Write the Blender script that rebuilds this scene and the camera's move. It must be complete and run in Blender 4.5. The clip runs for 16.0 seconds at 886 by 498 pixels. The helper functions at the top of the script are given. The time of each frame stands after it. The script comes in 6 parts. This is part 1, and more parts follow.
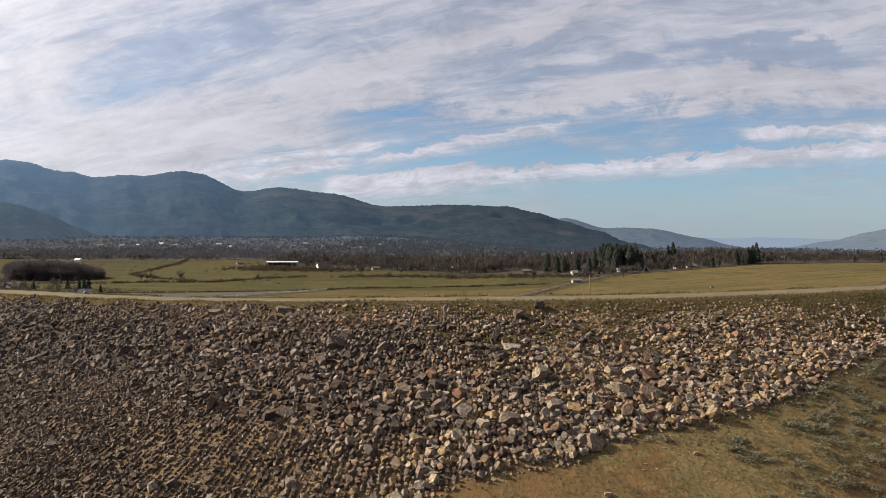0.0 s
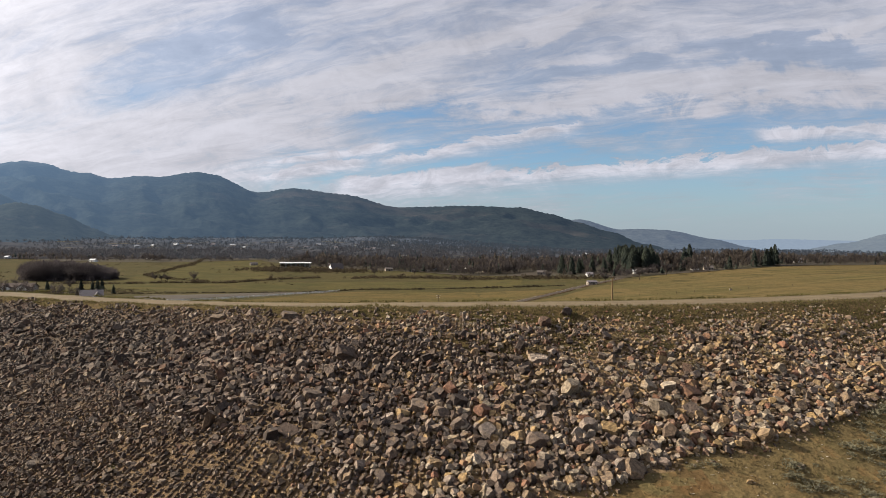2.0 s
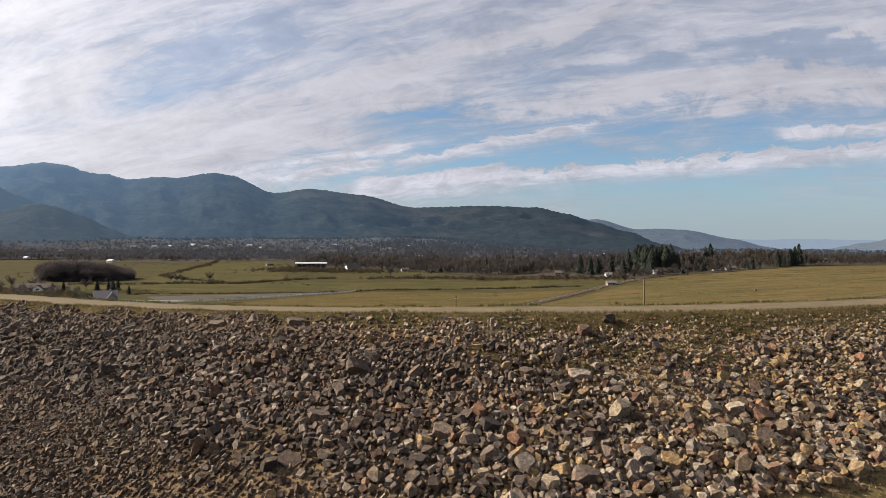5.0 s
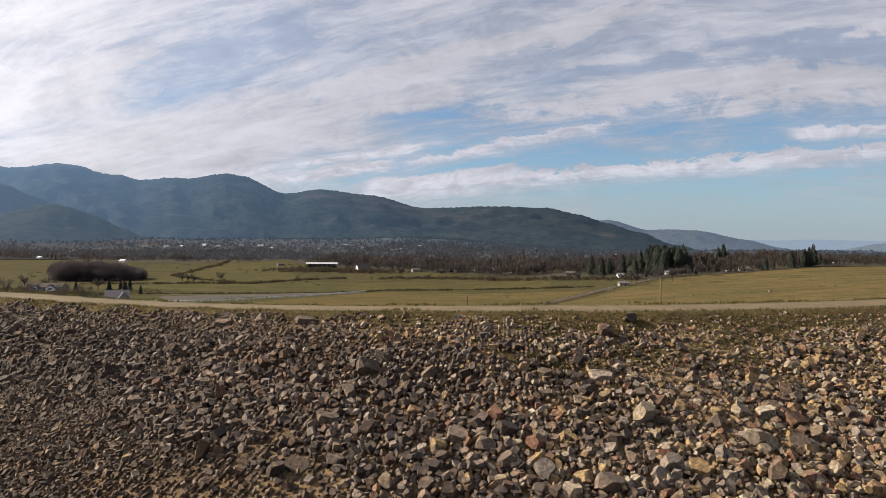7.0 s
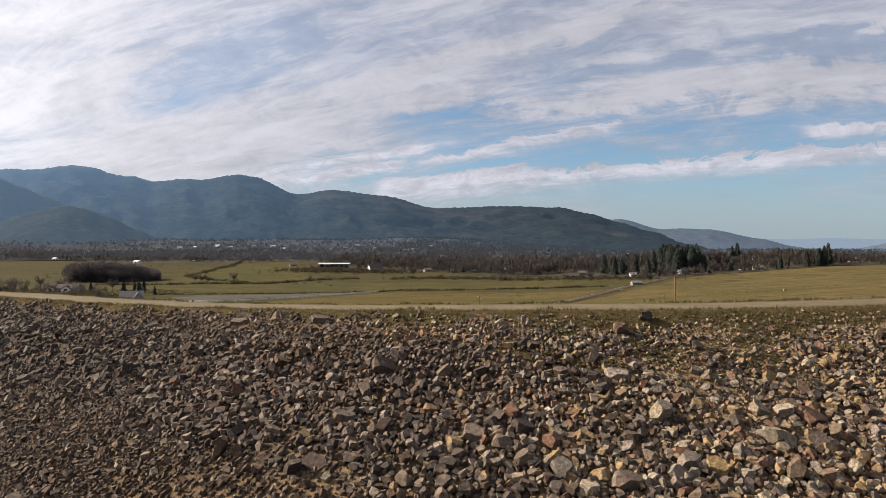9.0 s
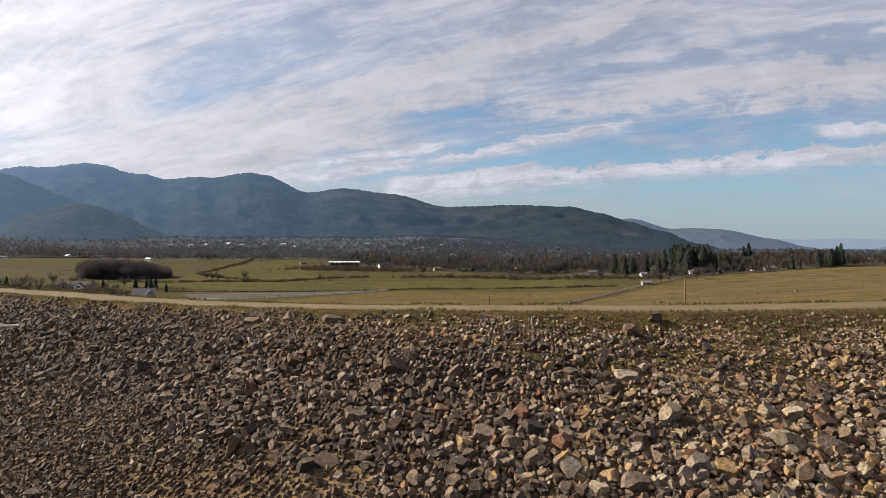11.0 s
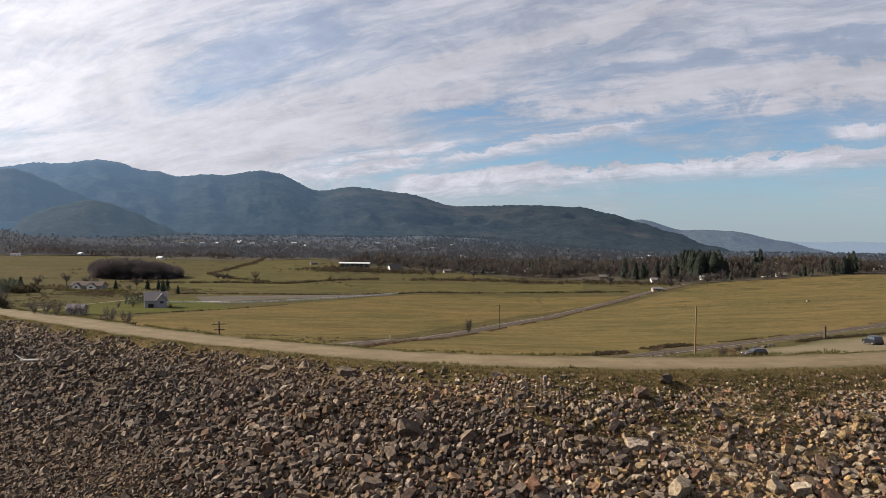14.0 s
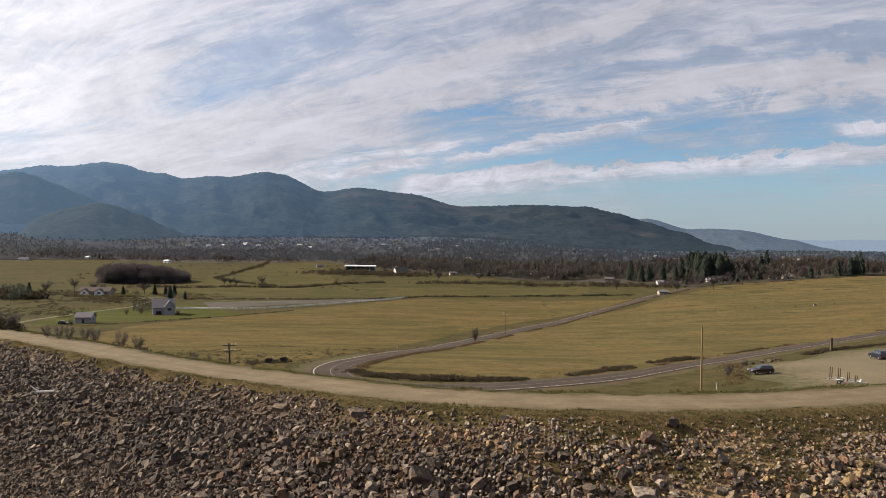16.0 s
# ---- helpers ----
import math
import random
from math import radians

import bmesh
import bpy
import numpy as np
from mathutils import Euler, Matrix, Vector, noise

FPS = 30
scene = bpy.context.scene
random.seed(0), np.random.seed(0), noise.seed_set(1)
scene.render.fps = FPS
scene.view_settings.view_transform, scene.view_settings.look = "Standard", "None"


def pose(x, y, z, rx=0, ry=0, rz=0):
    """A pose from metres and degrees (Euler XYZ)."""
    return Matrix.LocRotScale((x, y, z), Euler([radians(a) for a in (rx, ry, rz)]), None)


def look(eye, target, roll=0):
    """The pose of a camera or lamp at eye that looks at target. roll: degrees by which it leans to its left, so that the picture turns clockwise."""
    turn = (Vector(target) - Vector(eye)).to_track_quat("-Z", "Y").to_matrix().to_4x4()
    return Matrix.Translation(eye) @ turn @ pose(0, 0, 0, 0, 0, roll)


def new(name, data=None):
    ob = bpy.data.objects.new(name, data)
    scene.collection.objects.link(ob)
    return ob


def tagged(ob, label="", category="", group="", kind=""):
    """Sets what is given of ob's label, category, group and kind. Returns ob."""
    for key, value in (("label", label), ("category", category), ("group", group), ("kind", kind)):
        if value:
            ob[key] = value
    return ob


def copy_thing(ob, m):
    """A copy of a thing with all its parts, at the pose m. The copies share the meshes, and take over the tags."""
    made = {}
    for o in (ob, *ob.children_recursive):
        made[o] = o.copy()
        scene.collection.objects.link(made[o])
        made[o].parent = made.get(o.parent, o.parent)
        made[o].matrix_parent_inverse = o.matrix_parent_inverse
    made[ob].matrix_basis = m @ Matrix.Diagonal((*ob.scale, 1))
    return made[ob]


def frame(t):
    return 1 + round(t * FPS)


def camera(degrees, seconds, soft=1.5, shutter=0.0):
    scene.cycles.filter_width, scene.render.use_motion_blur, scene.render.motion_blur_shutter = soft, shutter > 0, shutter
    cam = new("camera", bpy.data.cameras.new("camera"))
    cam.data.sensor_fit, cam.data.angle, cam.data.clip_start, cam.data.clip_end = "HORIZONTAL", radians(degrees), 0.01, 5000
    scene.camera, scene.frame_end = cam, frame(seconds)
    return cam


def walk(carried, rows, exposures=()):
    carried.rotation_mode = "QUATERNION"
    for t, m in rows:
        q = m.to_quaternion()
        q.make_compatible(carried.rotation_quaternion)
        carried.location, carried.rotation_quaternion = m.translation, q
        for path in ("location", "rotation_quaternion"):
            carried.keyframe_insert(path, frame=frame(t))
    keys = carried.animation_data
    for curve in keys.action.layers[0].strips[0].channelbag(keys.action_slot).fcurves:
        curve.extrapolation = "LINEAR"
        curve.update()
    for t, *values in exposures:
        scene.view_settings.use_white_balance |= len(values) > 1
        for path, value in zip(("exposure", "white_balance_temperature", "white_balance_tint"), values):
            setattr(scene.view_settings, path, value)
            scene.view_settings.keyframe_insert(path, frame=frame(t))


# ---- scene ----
import itertools

# ---------------------------------------------------------------- camera
cam = camera(62.8, 16.0, soft=0.75)
PATH = [
    (0, (0.106, 0.733, 15.172), (0.117, 2.733, 15.172), 0.1),
    (0.5, (0.014, 2.002, 15.187), (0.018, 4.002, 15.188), 0.2),
    (1, (-0.101, 3.297, 15.202), (-0.109, 5.297, 15.204), -0.0),
    (1.5, (-0.227, 4.606, 15.206), (-0.243, 6.606, 15.207), 0.1),
    (2, (-0.361, 5.925, 15.204), (-0.386, 7.925, 15.207), 0.2),
    (2.5, (-0.497, 7.235, 15.191), (-0.537, 9.235, 15.193), 0.3),
    (3, (-0.662, 8.528, 15.178), (-0.705, 10.527, 15.179), 0.0),
    (3.5, (-0.769, 9.823, 15.128), (-0.819, 11.822, 15.13), 0.0),
    (4, (-0.908, 11.087, 15.11), (-0.964, 13.086, 15.112), 0.1),
    (6.5, (-1.395, 15.144, 14.859), (-1.485, 17.142, 14.865), 0.1),
    (7, (-1.468, 15.285, 14.752), (-1.566, 17.283, 14.757), 0.2),
    (7.5, (-1.536, 15.364, 14.697), (-1.644, 17.361, 14.704), 0.3),
    (8, (-1.601, 15.361, 14.674), (-1.716, 17.357, 14.68), 0.1),
    (8.5, (-1.645, 15.31, 14.665), (-1.768, 17.306, 14.671), 0.0),
    (9, (-1.679, 15.223, 14.661), (-1.809, 17.218, 14.666), -0.0),
    (11.5, (-1.785, 14.657, 15.018), (-1.947, 16.65, 15.019), 0.3),
    (12, (-1.862, 14.523, 15.881), (-2.028, 16.516, 15.882), 0.3),
    (12.5, (-1.93, 14.391, 16.813), (-2.101, 16.384, 16.813), 0.3),
    (13, (-1.941, 14.223, 17.659), (-2.115, 16.215, 17.657), 0.6),
    (13.5, (-1.98, 14.068, 18.459), (-2.159, 16.06, 18.456), 0.9),
    (14, (-2.026, 13.921, 19.326), (-2.21, 15.912, 19.323), 0.8),
    (14.5, (-2.102, 13.66, 20.238), (-2.29, 15.651, 20.234), 0.3),
    (15, (-2.174, 13.385, 21.143), (-2.365, 15.375, 21.138), 0.4),
    (15.5, (-2.236, 13.141, 22.065), (-2.43, 15.131, 22.059), 0.2),
    (16, (-2.252, 12.92, 22.823), (-2.451, 14.91, 22.819), 0.5),
]
walk(cam, [(t, look(eye, target, roll)) for t, eye, target, roll in PATH])

# ---------------------------------------------------------------- sky, sun
SUN_AZ, SUN_EL = 79.0, 29.0  # degrees left of straight ahead, degrees up
scene.view_settings.exposure = 1.15
sun_way = Vector((-math.sin(radians(SUN_AZ)) * math.cos(radians(SUN_EL)), math.cos(radians(SUN_AZ)) * math.cos(radians(SUN_EL)), math.sin(radians(SUN_EL))))
sun = new("sun", bpy.data.lights.new("sun", "SUN"))
sun.data.energy, sun.data.angle, sun.data.color = 5.0, radians(0.7), (1.0, 0.88, 0.71)
sun.matrix_world = look(Vector((0, 0, 400)) + sun_way * 300, (0, 0, 400))


class Nodes:
    """Short writing of node trees."""

    def __init__(self, tree):
        self.tree = tree
        tree.nodes.clear()

    def add(self, kind, **settings):
        node = self.tree.nodes.new(kind)
        for key, value in settings.items():
            if key in node.inputs:
                node.inputs[key].default_value = value
        return node

    def put(self, source, target):
        self.tree.links.new(source, target)

    def feed(self, value, socket):
        if isinstance(value, bpy.types.NodeSocket):
            self.put(value, socket)
        else:
            socket.default_value = value

    def calc(self, op, a, b=0.0, c=0.0, clamp=False):
        node = self.tree.nodes.new("ShaderNodeMath")
        node.operation, node.use_clamp = op, clamp
        for k, v in enumerate((a, b, c)):
            self.feed(v, node.inputs[k])
        return node.outputs[0]

    def span(self, value, lo, hi, to0=0.0, to1=1.0, smooth=True):
        node = self.tree.nodes.new("ShaderNodeMapRange")
        node.interpolation_type = "SMOOTHSTEP" if smooth else "LINEAR"
        self.feed(value, node.inputs["Value"])
        for k, v in zip(("From Min", "From Max", "To Min", "To Max"), (lo, hi, to0, to1)):
            node.inputs[k].default_value = v
        return node.outputs["Result"]

    def noise(self, vector, scale, detail=4.0, rough=0.55, warp=0.0):
        node = self.tree.nodes.new("ShaderNodeTexNoise")
        if vector is not None:
            self.put(vector, node.inputs["Vector"])
        node.inputs["Scale"].default_value, node.inputs["Detail"].default_value = scale, detail
        node.inputs["Roughness"].default_value, node.inputs["Distortion"].default_value = rough, warp
        return node.outputs["Fac"]

    def mix(self, fac, a, b, mode="MIX"):
        node = self.tree.nodes.new("ShaderNodeMix")
        node.data_type, node.blend_type = "RGBA", mode
        self.feed(fac, node.inputs[0])
        for v, k in ((a, 6), (b, 7)):
            self.feed(v if isinstance(v, bpy.types.NodeSocket) else (*v, 1.0), node.inputs[k])
        return node.outputs[2]

    def ramp(self, value, stops, hard=False):
        node = self.tree.nodes.new("ShaderNodeValToRGB")
        node.color_ramp.interpolation = "CONSTANT" if hard else "LINEAR"
        els = node.color_ramp.elements
        while len(els) < len(stops):
            els.new(0.5)
        for el, (at, colour) in zip(els, stops):
            el.position, el.color = at, (*colour, 1.0) if len(colour) == 3 else colour
        self.feed(value, node.inputs[0])
        return node.outputs[0]

    def vec(self, x, y, z=0.0):
        node = self.tree.nodes.new("ShaderNodeCombineXYZ")
        for k, v in enumerate((x, y, z)):
            self.feed(v, node.inputs[k])
        return node.outputs[0]


def build_sky():
    world = bpy.data.worlds.new("sky")
    scene.world = world
    world.use_nodes = True
    n = Nodes(world.node_tree)
    out, back = n.add("ShaderNodeOutputWorld"), n.add("ShaderNodeBackground")
    sky = n.add("ShaderNodeTexSky")
    sky.sky_type, sky.sun_disc = "NISHITA", False
    sky.sun_elevation, sky.sun_rotation = radians(SUN_EL), radians(-SUN_AZ)
    sky.air_density, sky.dust_density, sky.ozone_density = 1.0, 0.2, 2.5
    clear = n.mix(1.0, sky.outputs[0], (0.085, 0.098, 0.110), "MULTIPLY")
    way = n.add("ShaderNodeTexCoord").outputs["Generated"]
    part3 = n.add("ShaderNodeSeparateXYZ")
    n.put(way, part3.inputs[0])
    dx, dy, dz = part3.outputs
    up = n.calc("MAXIMUM", dz, 0.0)
    high = n.calc("ADD", up, 0.20)
    u, v = n.calc("DIVIDE", dx, high), n.calc("DIVIDE", dy, high)
    # along and across the wind at cloud height
    ca, sa = math.cos(radians(CLOUD_AZ)), math.sin(radians(CLOUD_AZ))
    a = n.calc("ADD", n.calc("MULTIPLY", u, -sa), n.calc("MULTIPLY", v, ca))
    b = n.calc("ADD", n.calc("MULTIPLY", u, ca), n.calc("MULTIPLY", v, sa))
    def less(q, k):
        return n.calc("MULTIPLY", n.calc("SUBTRACT", q, 0.5), k)

    def total(*terms):
        out = terms[0]
        for t in terms[1:]:
            out = n.calc("ADD", out, t)
        return out

    def times(*terms):
        out = terms[0]
        for t in terms[1:]:
            out = n.calc("MULTIPLY", out, t)
        return out

    def flow(ka, kb, seed, detail, rough, warp):
        """Noise drawn out along the wind."""
        return n.noise(n.vec(n.calc("MULTIPLY", a, ka), n.calc("MULTIPLY", b2, kb), seed), 1.0, detail, rough, warp)

    swirl = n.noise(n.vec(n.calc("MULTIPLY", a, 1.6), n.calc("MULTIPLY", b, 3.0)), 1.0, 5.0, 0.6, 0.6)
    roll = n.noise(n.vec(n.calc("MULTIPLY", a, 0.7), n.calc("MULTIPLY", b, 1.1), 4.4), 1.0, 2.0, 0.5)
    b2 = total(b, less(swirl, 0.22), less(roll, 0.34))
    streak, fine = flow(0.9, 4.6, 9.1, 9.0, 0.64, 0.6), flow(3.4, 11.0, 1.3, 8.0, 0.66, 1.4)
    billow, fibre = flow(2.0, 3.1, 6.2, 5.0, 0.58, 0.9), flow(1.1, 16.0, 3.7, 8.0, 0.70, 0.8)
    # east and up on a sheet of sky in front, for the single clouds
    ahead = n.calc("MAXIMUM", dy, 0.15)
    ex, ez = n.calc("DIVIDE", dx, ahead), n.calc("DIVIDE", dz, ahead)
    front = n.span(dy, 0.15, 0.4)
    puff = n.noise(n.vec(n.calc("MULTIPLY", ex, 15.0), n.calc("MULTIPLY", ez, 24.0), 2.7), 1.0, 8.0, 0.68, 0.9)
    curl = n.noise(n.vec(n.calc("MULTIPLY", ex, 5.0), n.calc("MULTIPLY", ez, 9.0), 8.1), 1.0, 5.0, 0.6, 0.9)
    drift = n.noise(n.vec(n.calc("MULTIPLY", ex, 4.0), n.calc("MULTIPLY", ez, 22.0), 5.5), 1.0, 6.0, 0.6, 0.7)
    wx, wz = total(ex, less(curl, 0.22), less(puff, 0.05)), total(ez, less(curl, 0.085), less(drift, 0.05), less(puff, 0.025))

    def patch_at(x, z, length, thick, slope, hard=0.25):
        """A lens-shaped patch of sky, 1 inside to 0 outside."""
        along = n.calc("SUBTRACT", wx, x)
        across = n.calc("SUBTRACT", n.calc("SUBTRACT", wz, z), n.calc("MULTIPLY", along, slope))
        q = n.calc("ADD", n.calc("POWER", n.calc("ABSOLUTE", n.calc("DIVIDE", along, length)), 2.0), n.calc("POWER", n.calc("ABSOLUTE", n.calc("DIVIDE", across, thick)), 2.0))
        return n.span(q, hard, 1.6, 1.0, 0.0)

    def belt(top, bottom, slope, x0, x1, x2, x3, rim, soft):
        """A long bank of cloud: billows on its upper rim, trailing off below."""
        lean = n.calc("MULTIPLY", ex, slope)
        up = n.calc("SUBTRACT", n.calc("ADD", lean, top), total(ez, less(puff, rim), less(curl, 0.012)))
        down = n.calc("SUBTRACT", total(ez, less(drift, 0.035), less(fine, 0.012)), n.calc("ADD", lean, bottom))
        return times(n.span(up, -0.002, 0.007), n.span(down, -soft, soft), n.span(total(ex, less(curl, 0.10)), x0, x1), n.span(total(ex, less(curl, 0.06)), x2, x3, 1.0, 0.0), front)

    veil = total(0.74, less(streak, 0.95), less(fine, 0.50), less(billow, 0.70), less(fibre, 0.42), n.span(ex, -0.62, -0.20, 0.16, 0.0))
    for x, z, length, thick, slope, much in SKY_GAPS:
        veil = n.calc("SUBTRACT", veil, times(patch_at(x, z, length, thick, slope, 0.0), front, much))
    for x, z, length, thick, slope, much in SKY_BANKS:
        veil = n.calc("ADD", veil, times(patch_at(x, z, length, thick, slope, 0.0), front, much, n.span(puff, 0.30, 0.62, 0.25, 1.0)))
    # the veil ends above the mountains, but for the side towards the sun
    open_to = total(0.176, n.calc("MULTIPLY", ex, 0.03))
    low = n.calc("MULTIPLY", n.span(n.calc("SUBTRACT", total(wz, less(drift, 0.05)), open_to), -0.045, 0.030, 1.0, 0.0), n.span(total(ex, less(curl, 0.18)), -0.34, -0.16))
    wisps = total(0.27, less(fine, 0.8), less(fibre, 0.8), less(drift, 1.2), less(curl, 1.1), n.span(ex, -0.30, 0.05, 0.22, 0.0), n.span(ez, 0.135, 0.185, 0.0, 0.30))
    cover = total(n.calc("MULTIPLY", veil, n.calc("SUBTRACT", 1.0, low)), n.calc("MULTIPLY", wisps, low))
    banks = 0.0
    for row in CLOUD_BELTS:
        banks = n.calc("MAXIMUM", banks, belt(*row))
    cover = n.calc("MAXIMUM", cover, times(banks, total(0.92, less(fine, 0.5), less(puff, 0.45))))
    clear = n.mix(n.span(dz, 0.0, 0.13, 0.85, 0.0), clear, (0.315, 0.382, 0.462))
    mask = n.calc("MAXIMUM", n.span(cover, 0.0, 1.02), n.span(total(ez, less(billow, 0.08)), 0.165, 0.24, 0.0, 0.60))
    mask = n.calc("MULTIPLY", mask, n.span(total(dz, n.calc("MULTIPLY", ex, -0.05)), 0.0, 0.06))
    # thin cloud shines towards the sun
    dot = n.tree.nodes.new("ShaderNodeVectorMath")
    dot.operation = "DOT_PRODUCT"
    n.put(way, dot.inputs[0])
    dot.inputs[1].default_value = sun_way
    near = n.calc("POWER", n.calc("MAXIMUM", dot.outputs["Value"], 0.0), 4.0)
    glow = n.calc("ADD", n.calc("MULTIPLY", n.span(cover, 0.3, 0.95), 0.10), n.calc("ADD", 0.428, n.calc("MULTIPLY", near, 1.44)))
    white = n.mix(1.0, n.mix(n.calc("MULTIPLY", near, 1.4, clamp=True), (0.968, 0.972, 1.09), (1.03, 0.982, 0.985)), n.vec(glow, glow, glow), "MULTIPLY")
    thick = n.span(total(times(fine, 0.3), times(billow, 0.45), times(puff, 0.25)), 0.33, 0.67, 0.83, 1.13)
    thick = n.calc("ADD", thick, times(banks, n.span(puff, 0.38, 0.64, 0.02, 0.26)))
    white = n.mix(1.0, white, n.vec(thick, thick, thick), "MULTIPLY")
    n.put(n.mix(mask, clear, white), back.inputs["Color"])
    back.inputs["Strength"].default_value = 0.47
    n.put(back.outputs[0], out.inputs[0])


CLOUD_AZ = 66.0
# banks of cloud low over the valley: upper and lower rim and their slope, where they begin and end, billows, trailing edge
CLOUD_BELTS = [(0.107, 0.076, 0.078, -0.30, -0.10, 1.6, 2.2, 0.062, 0.022), (0.150, 0.128, 0.19, -0.16, -0.06, 0.15, 0.24, 0.058, 0.020), (0.168, 0.152, 0.16, -0.42, -0.30, -0.10, -0.02, 0.024, 0.012),
               (0.150, 0.128, 0.15, -0.36, -0.26, -0.14, -0.06, 0.045, 0.012), (0.116, 0.090, 0.08, -0.20, -0.14, 0.01, 0.12, 0.040, 0.010), (0.166, 0.138, 0.02, 0.36, 0.46, 0.66, 0.80, 0.050, 0.012)]
# thinner and denser stretches of the veil: east, up, half length, half width, slope, amount
SKY_GAPS = [(-0.37, 0.265, 0.17, 0.050, 0.35, 0.35), (-0.045, 0.180, 0.12, 0.018, 0.05, 0.55), (0.45, 0.272, 0.14, 0.022, -0.05, 0.34), (0.35, 0.185, 0.30, 0.022, 0.05, 0.40), (0.20, 0.240, 0.20, 0.012, 0.08, 0.25), (0.02, 0.205, 0.22, 0.010, 0.10, 0.25)]
SKY_BANKS = [(0.45, 0.225, 0.26, 0.035, 0.05, 0.45), (0.12, 0.205, 0.22, 0.020, 0.15, 0.35), (0.33, 0.182, 0.05, 0.020, 0.35, 0.55), (-0.28, 0.165, 0.30, 0.060, 0.20, 0.35), (0.54, 0.300, 0.06, 0.012, 0.3, 0.5), (0.15, 0.312, 0.06, 0.014, 0.6, 0.5), (0.0, 0.28, 0.30, 0.014, 0.25, 0.35)]
build_sky()


# ---------------------------------------------------------------- shape of the land
CREST = np.array([(-420, 330, 8.4), (-220, 205, 8.4), (-130, 150, 8.5), (-84, 120.4, 8.6), (-68, 111.6, 8.7), (-53.6, 101.8, 8.8), (-42.4, 94.2, 8.9),
                  (-33.4, 88.9, 9.06), (-26, 85.4, 9.2), (-18.8, 80.4, 9.55), (-12.8, 76.9, 9.8), (-7.4, 74.2, 10.0), (0, 73.3, 10.2),
                  (6.5, 73.4, 10.2), (13, 74.5, 10.2), (21, 76.6, 10.2), (30, 80.2, 10.2), (45, 88, 10.2), (60, 97, 10.2), (120, 140, 10.2), (300, 270, 10.2)])


def smooth_line(points, n):
    """n points evenly along a smoothed polyline."""
    p = np.asarray(points, float)
    s = np.r_[0, np.cumsum(np.linalg.norm(np.diff(p[:, :2], axis=0), axis=1))]
    fine = np.linspace(0, s[-1], n)
    q = np.stack([np.interp(fine, s, p[:, k]) for k in range(p.shape[1])], 1)
    w = max(2, n // 60)
    kern = np.hanning(2 * w + 3)[1:-1]
    kern /= kern.sum()
    pad = np.concatenate([2 * q[:1] - q[1:w + 1][::-1], q, 2 * q[-1:] - q[-w - 1:-1][::-1]])
    return np.stack([np.convolve(pad[:, k], kern, "valid") for k in range(p.shape[1])], 1)


CREST_LINE = smooth_line(CREST, 1400)


def along_crest(x, y):
    """Signed distance from the crest line (positive on the reservoir side) and crest height."""
    x, y = np.atleast_1d(np.asarray(x, float)), np.atleast_1d(np.asarray(y, float))
    c = CREST_LINE
    best = np.empty(len(x), int)
    for i in range(0, len(x), 4000):
        d2 = (x[i:i + 4000, None] - c[None, :, 0]) ** 2 + (y[i:i + 4000, None] - c[None, :, 1]) ** 2
        best[i:i + 4000] = d2.argmin(1)
    d = np.hypot(x - c[best, 0], y - c[best, 1])
    side = np.where(y < np.interp(x, c[:, 0], c[:, 1]), 1.0, -1.0)
    return d * side, c[best, 2]


def step01(a):
    a = np.clip(a, 0, 1)
    return a * a * (3 - 2 * a)


FALL_Y = np.array([0, 140, 180, 230, 280, 400, 600, 950, 1500, 3000, 5000])
FALL_Z = np.array([0, 0, -3.0, -8.5, -13.0, -16.5, -18.5, -9.0, -3.0, 8.0, 10.0])


def plain_z(x, y):
    """Height of the valley floor, falling away from the dam's foot and rising to one side."""
    x, y = np.asarray(x, float), np.asarray(y, float)
    z = sum(np.interp(y + d, FALL_Y, FALL_Z) for d in (-24, -8, 8, 24)) / 4
    far = np.clip((np.hypot(x, y) - 1150 - 160 * wobble(x, y, 0.0022, 3)) / 1850, 0, 1) ** 1.1
    z = z + far * (12 + 46 * step01((0.20 - x / np.maximum(y, 1)) / 0.32))
    return z + 0.060 * np.clip(x - 20, 0, 285) * step01((y - 95) / 40) * step01((1350 - y) / 620)


def ground_z(x, y):
    """Height of the whole ground: valley floor, dam and dry reservoir."""
    x, y = np.atleast_1d(np.asarray(x, float)), np.atleast_1d(np.asarray(y, float))
    s, zc = along_crest(x, y)
    up = zc - 0.42 * np.clip(s - 4.6, 0, None)
    up = np.maximum(up, -7 + 0.02 * np.clip(x, -50, 60))
    down = np.maximum(zc - 0.42 * np.clip(-s - 4.2, 0, None), plain_z(x, y))
    return np.where(s >= 0, up, down)

# ---------------------------------------------------------------- materials
def material(name, rough=0.85, metal=0.0):
    m = bpy.data.materials.new(name)
    m.use_nodes = True
    n = Nodes(m.node_tree)
    out, bsdf = n.add("ShaderNodeOutputMaterial"), n.add("ShaderNodeBsdfPrincipled")
    n.put(bsdf.outputs[0], out.inputs[0])
    bsdf.inputs["Roughness"].default_value, bsdf.inputs["Metallic"].default_value = rough, metal
    bsdf.inputs["Specular IOR Level"].default_value = 0.25
    return m, n, bsdf


def bump(n, bsdf, height, strength=0.5, distance=0.05):
    node = n.add("ShaderNodeBump")
    node.inputs["Strength"].default_value, node.inputs["Distance"].default_value = strength, distance
    n.put(height, node.inputs["Height"])
    n.put(node.outputs[0], bsdf.inputs["Normal"])


def place(n):
    return n.add("ShaderNodeNewGeometry").outputs["Position"]


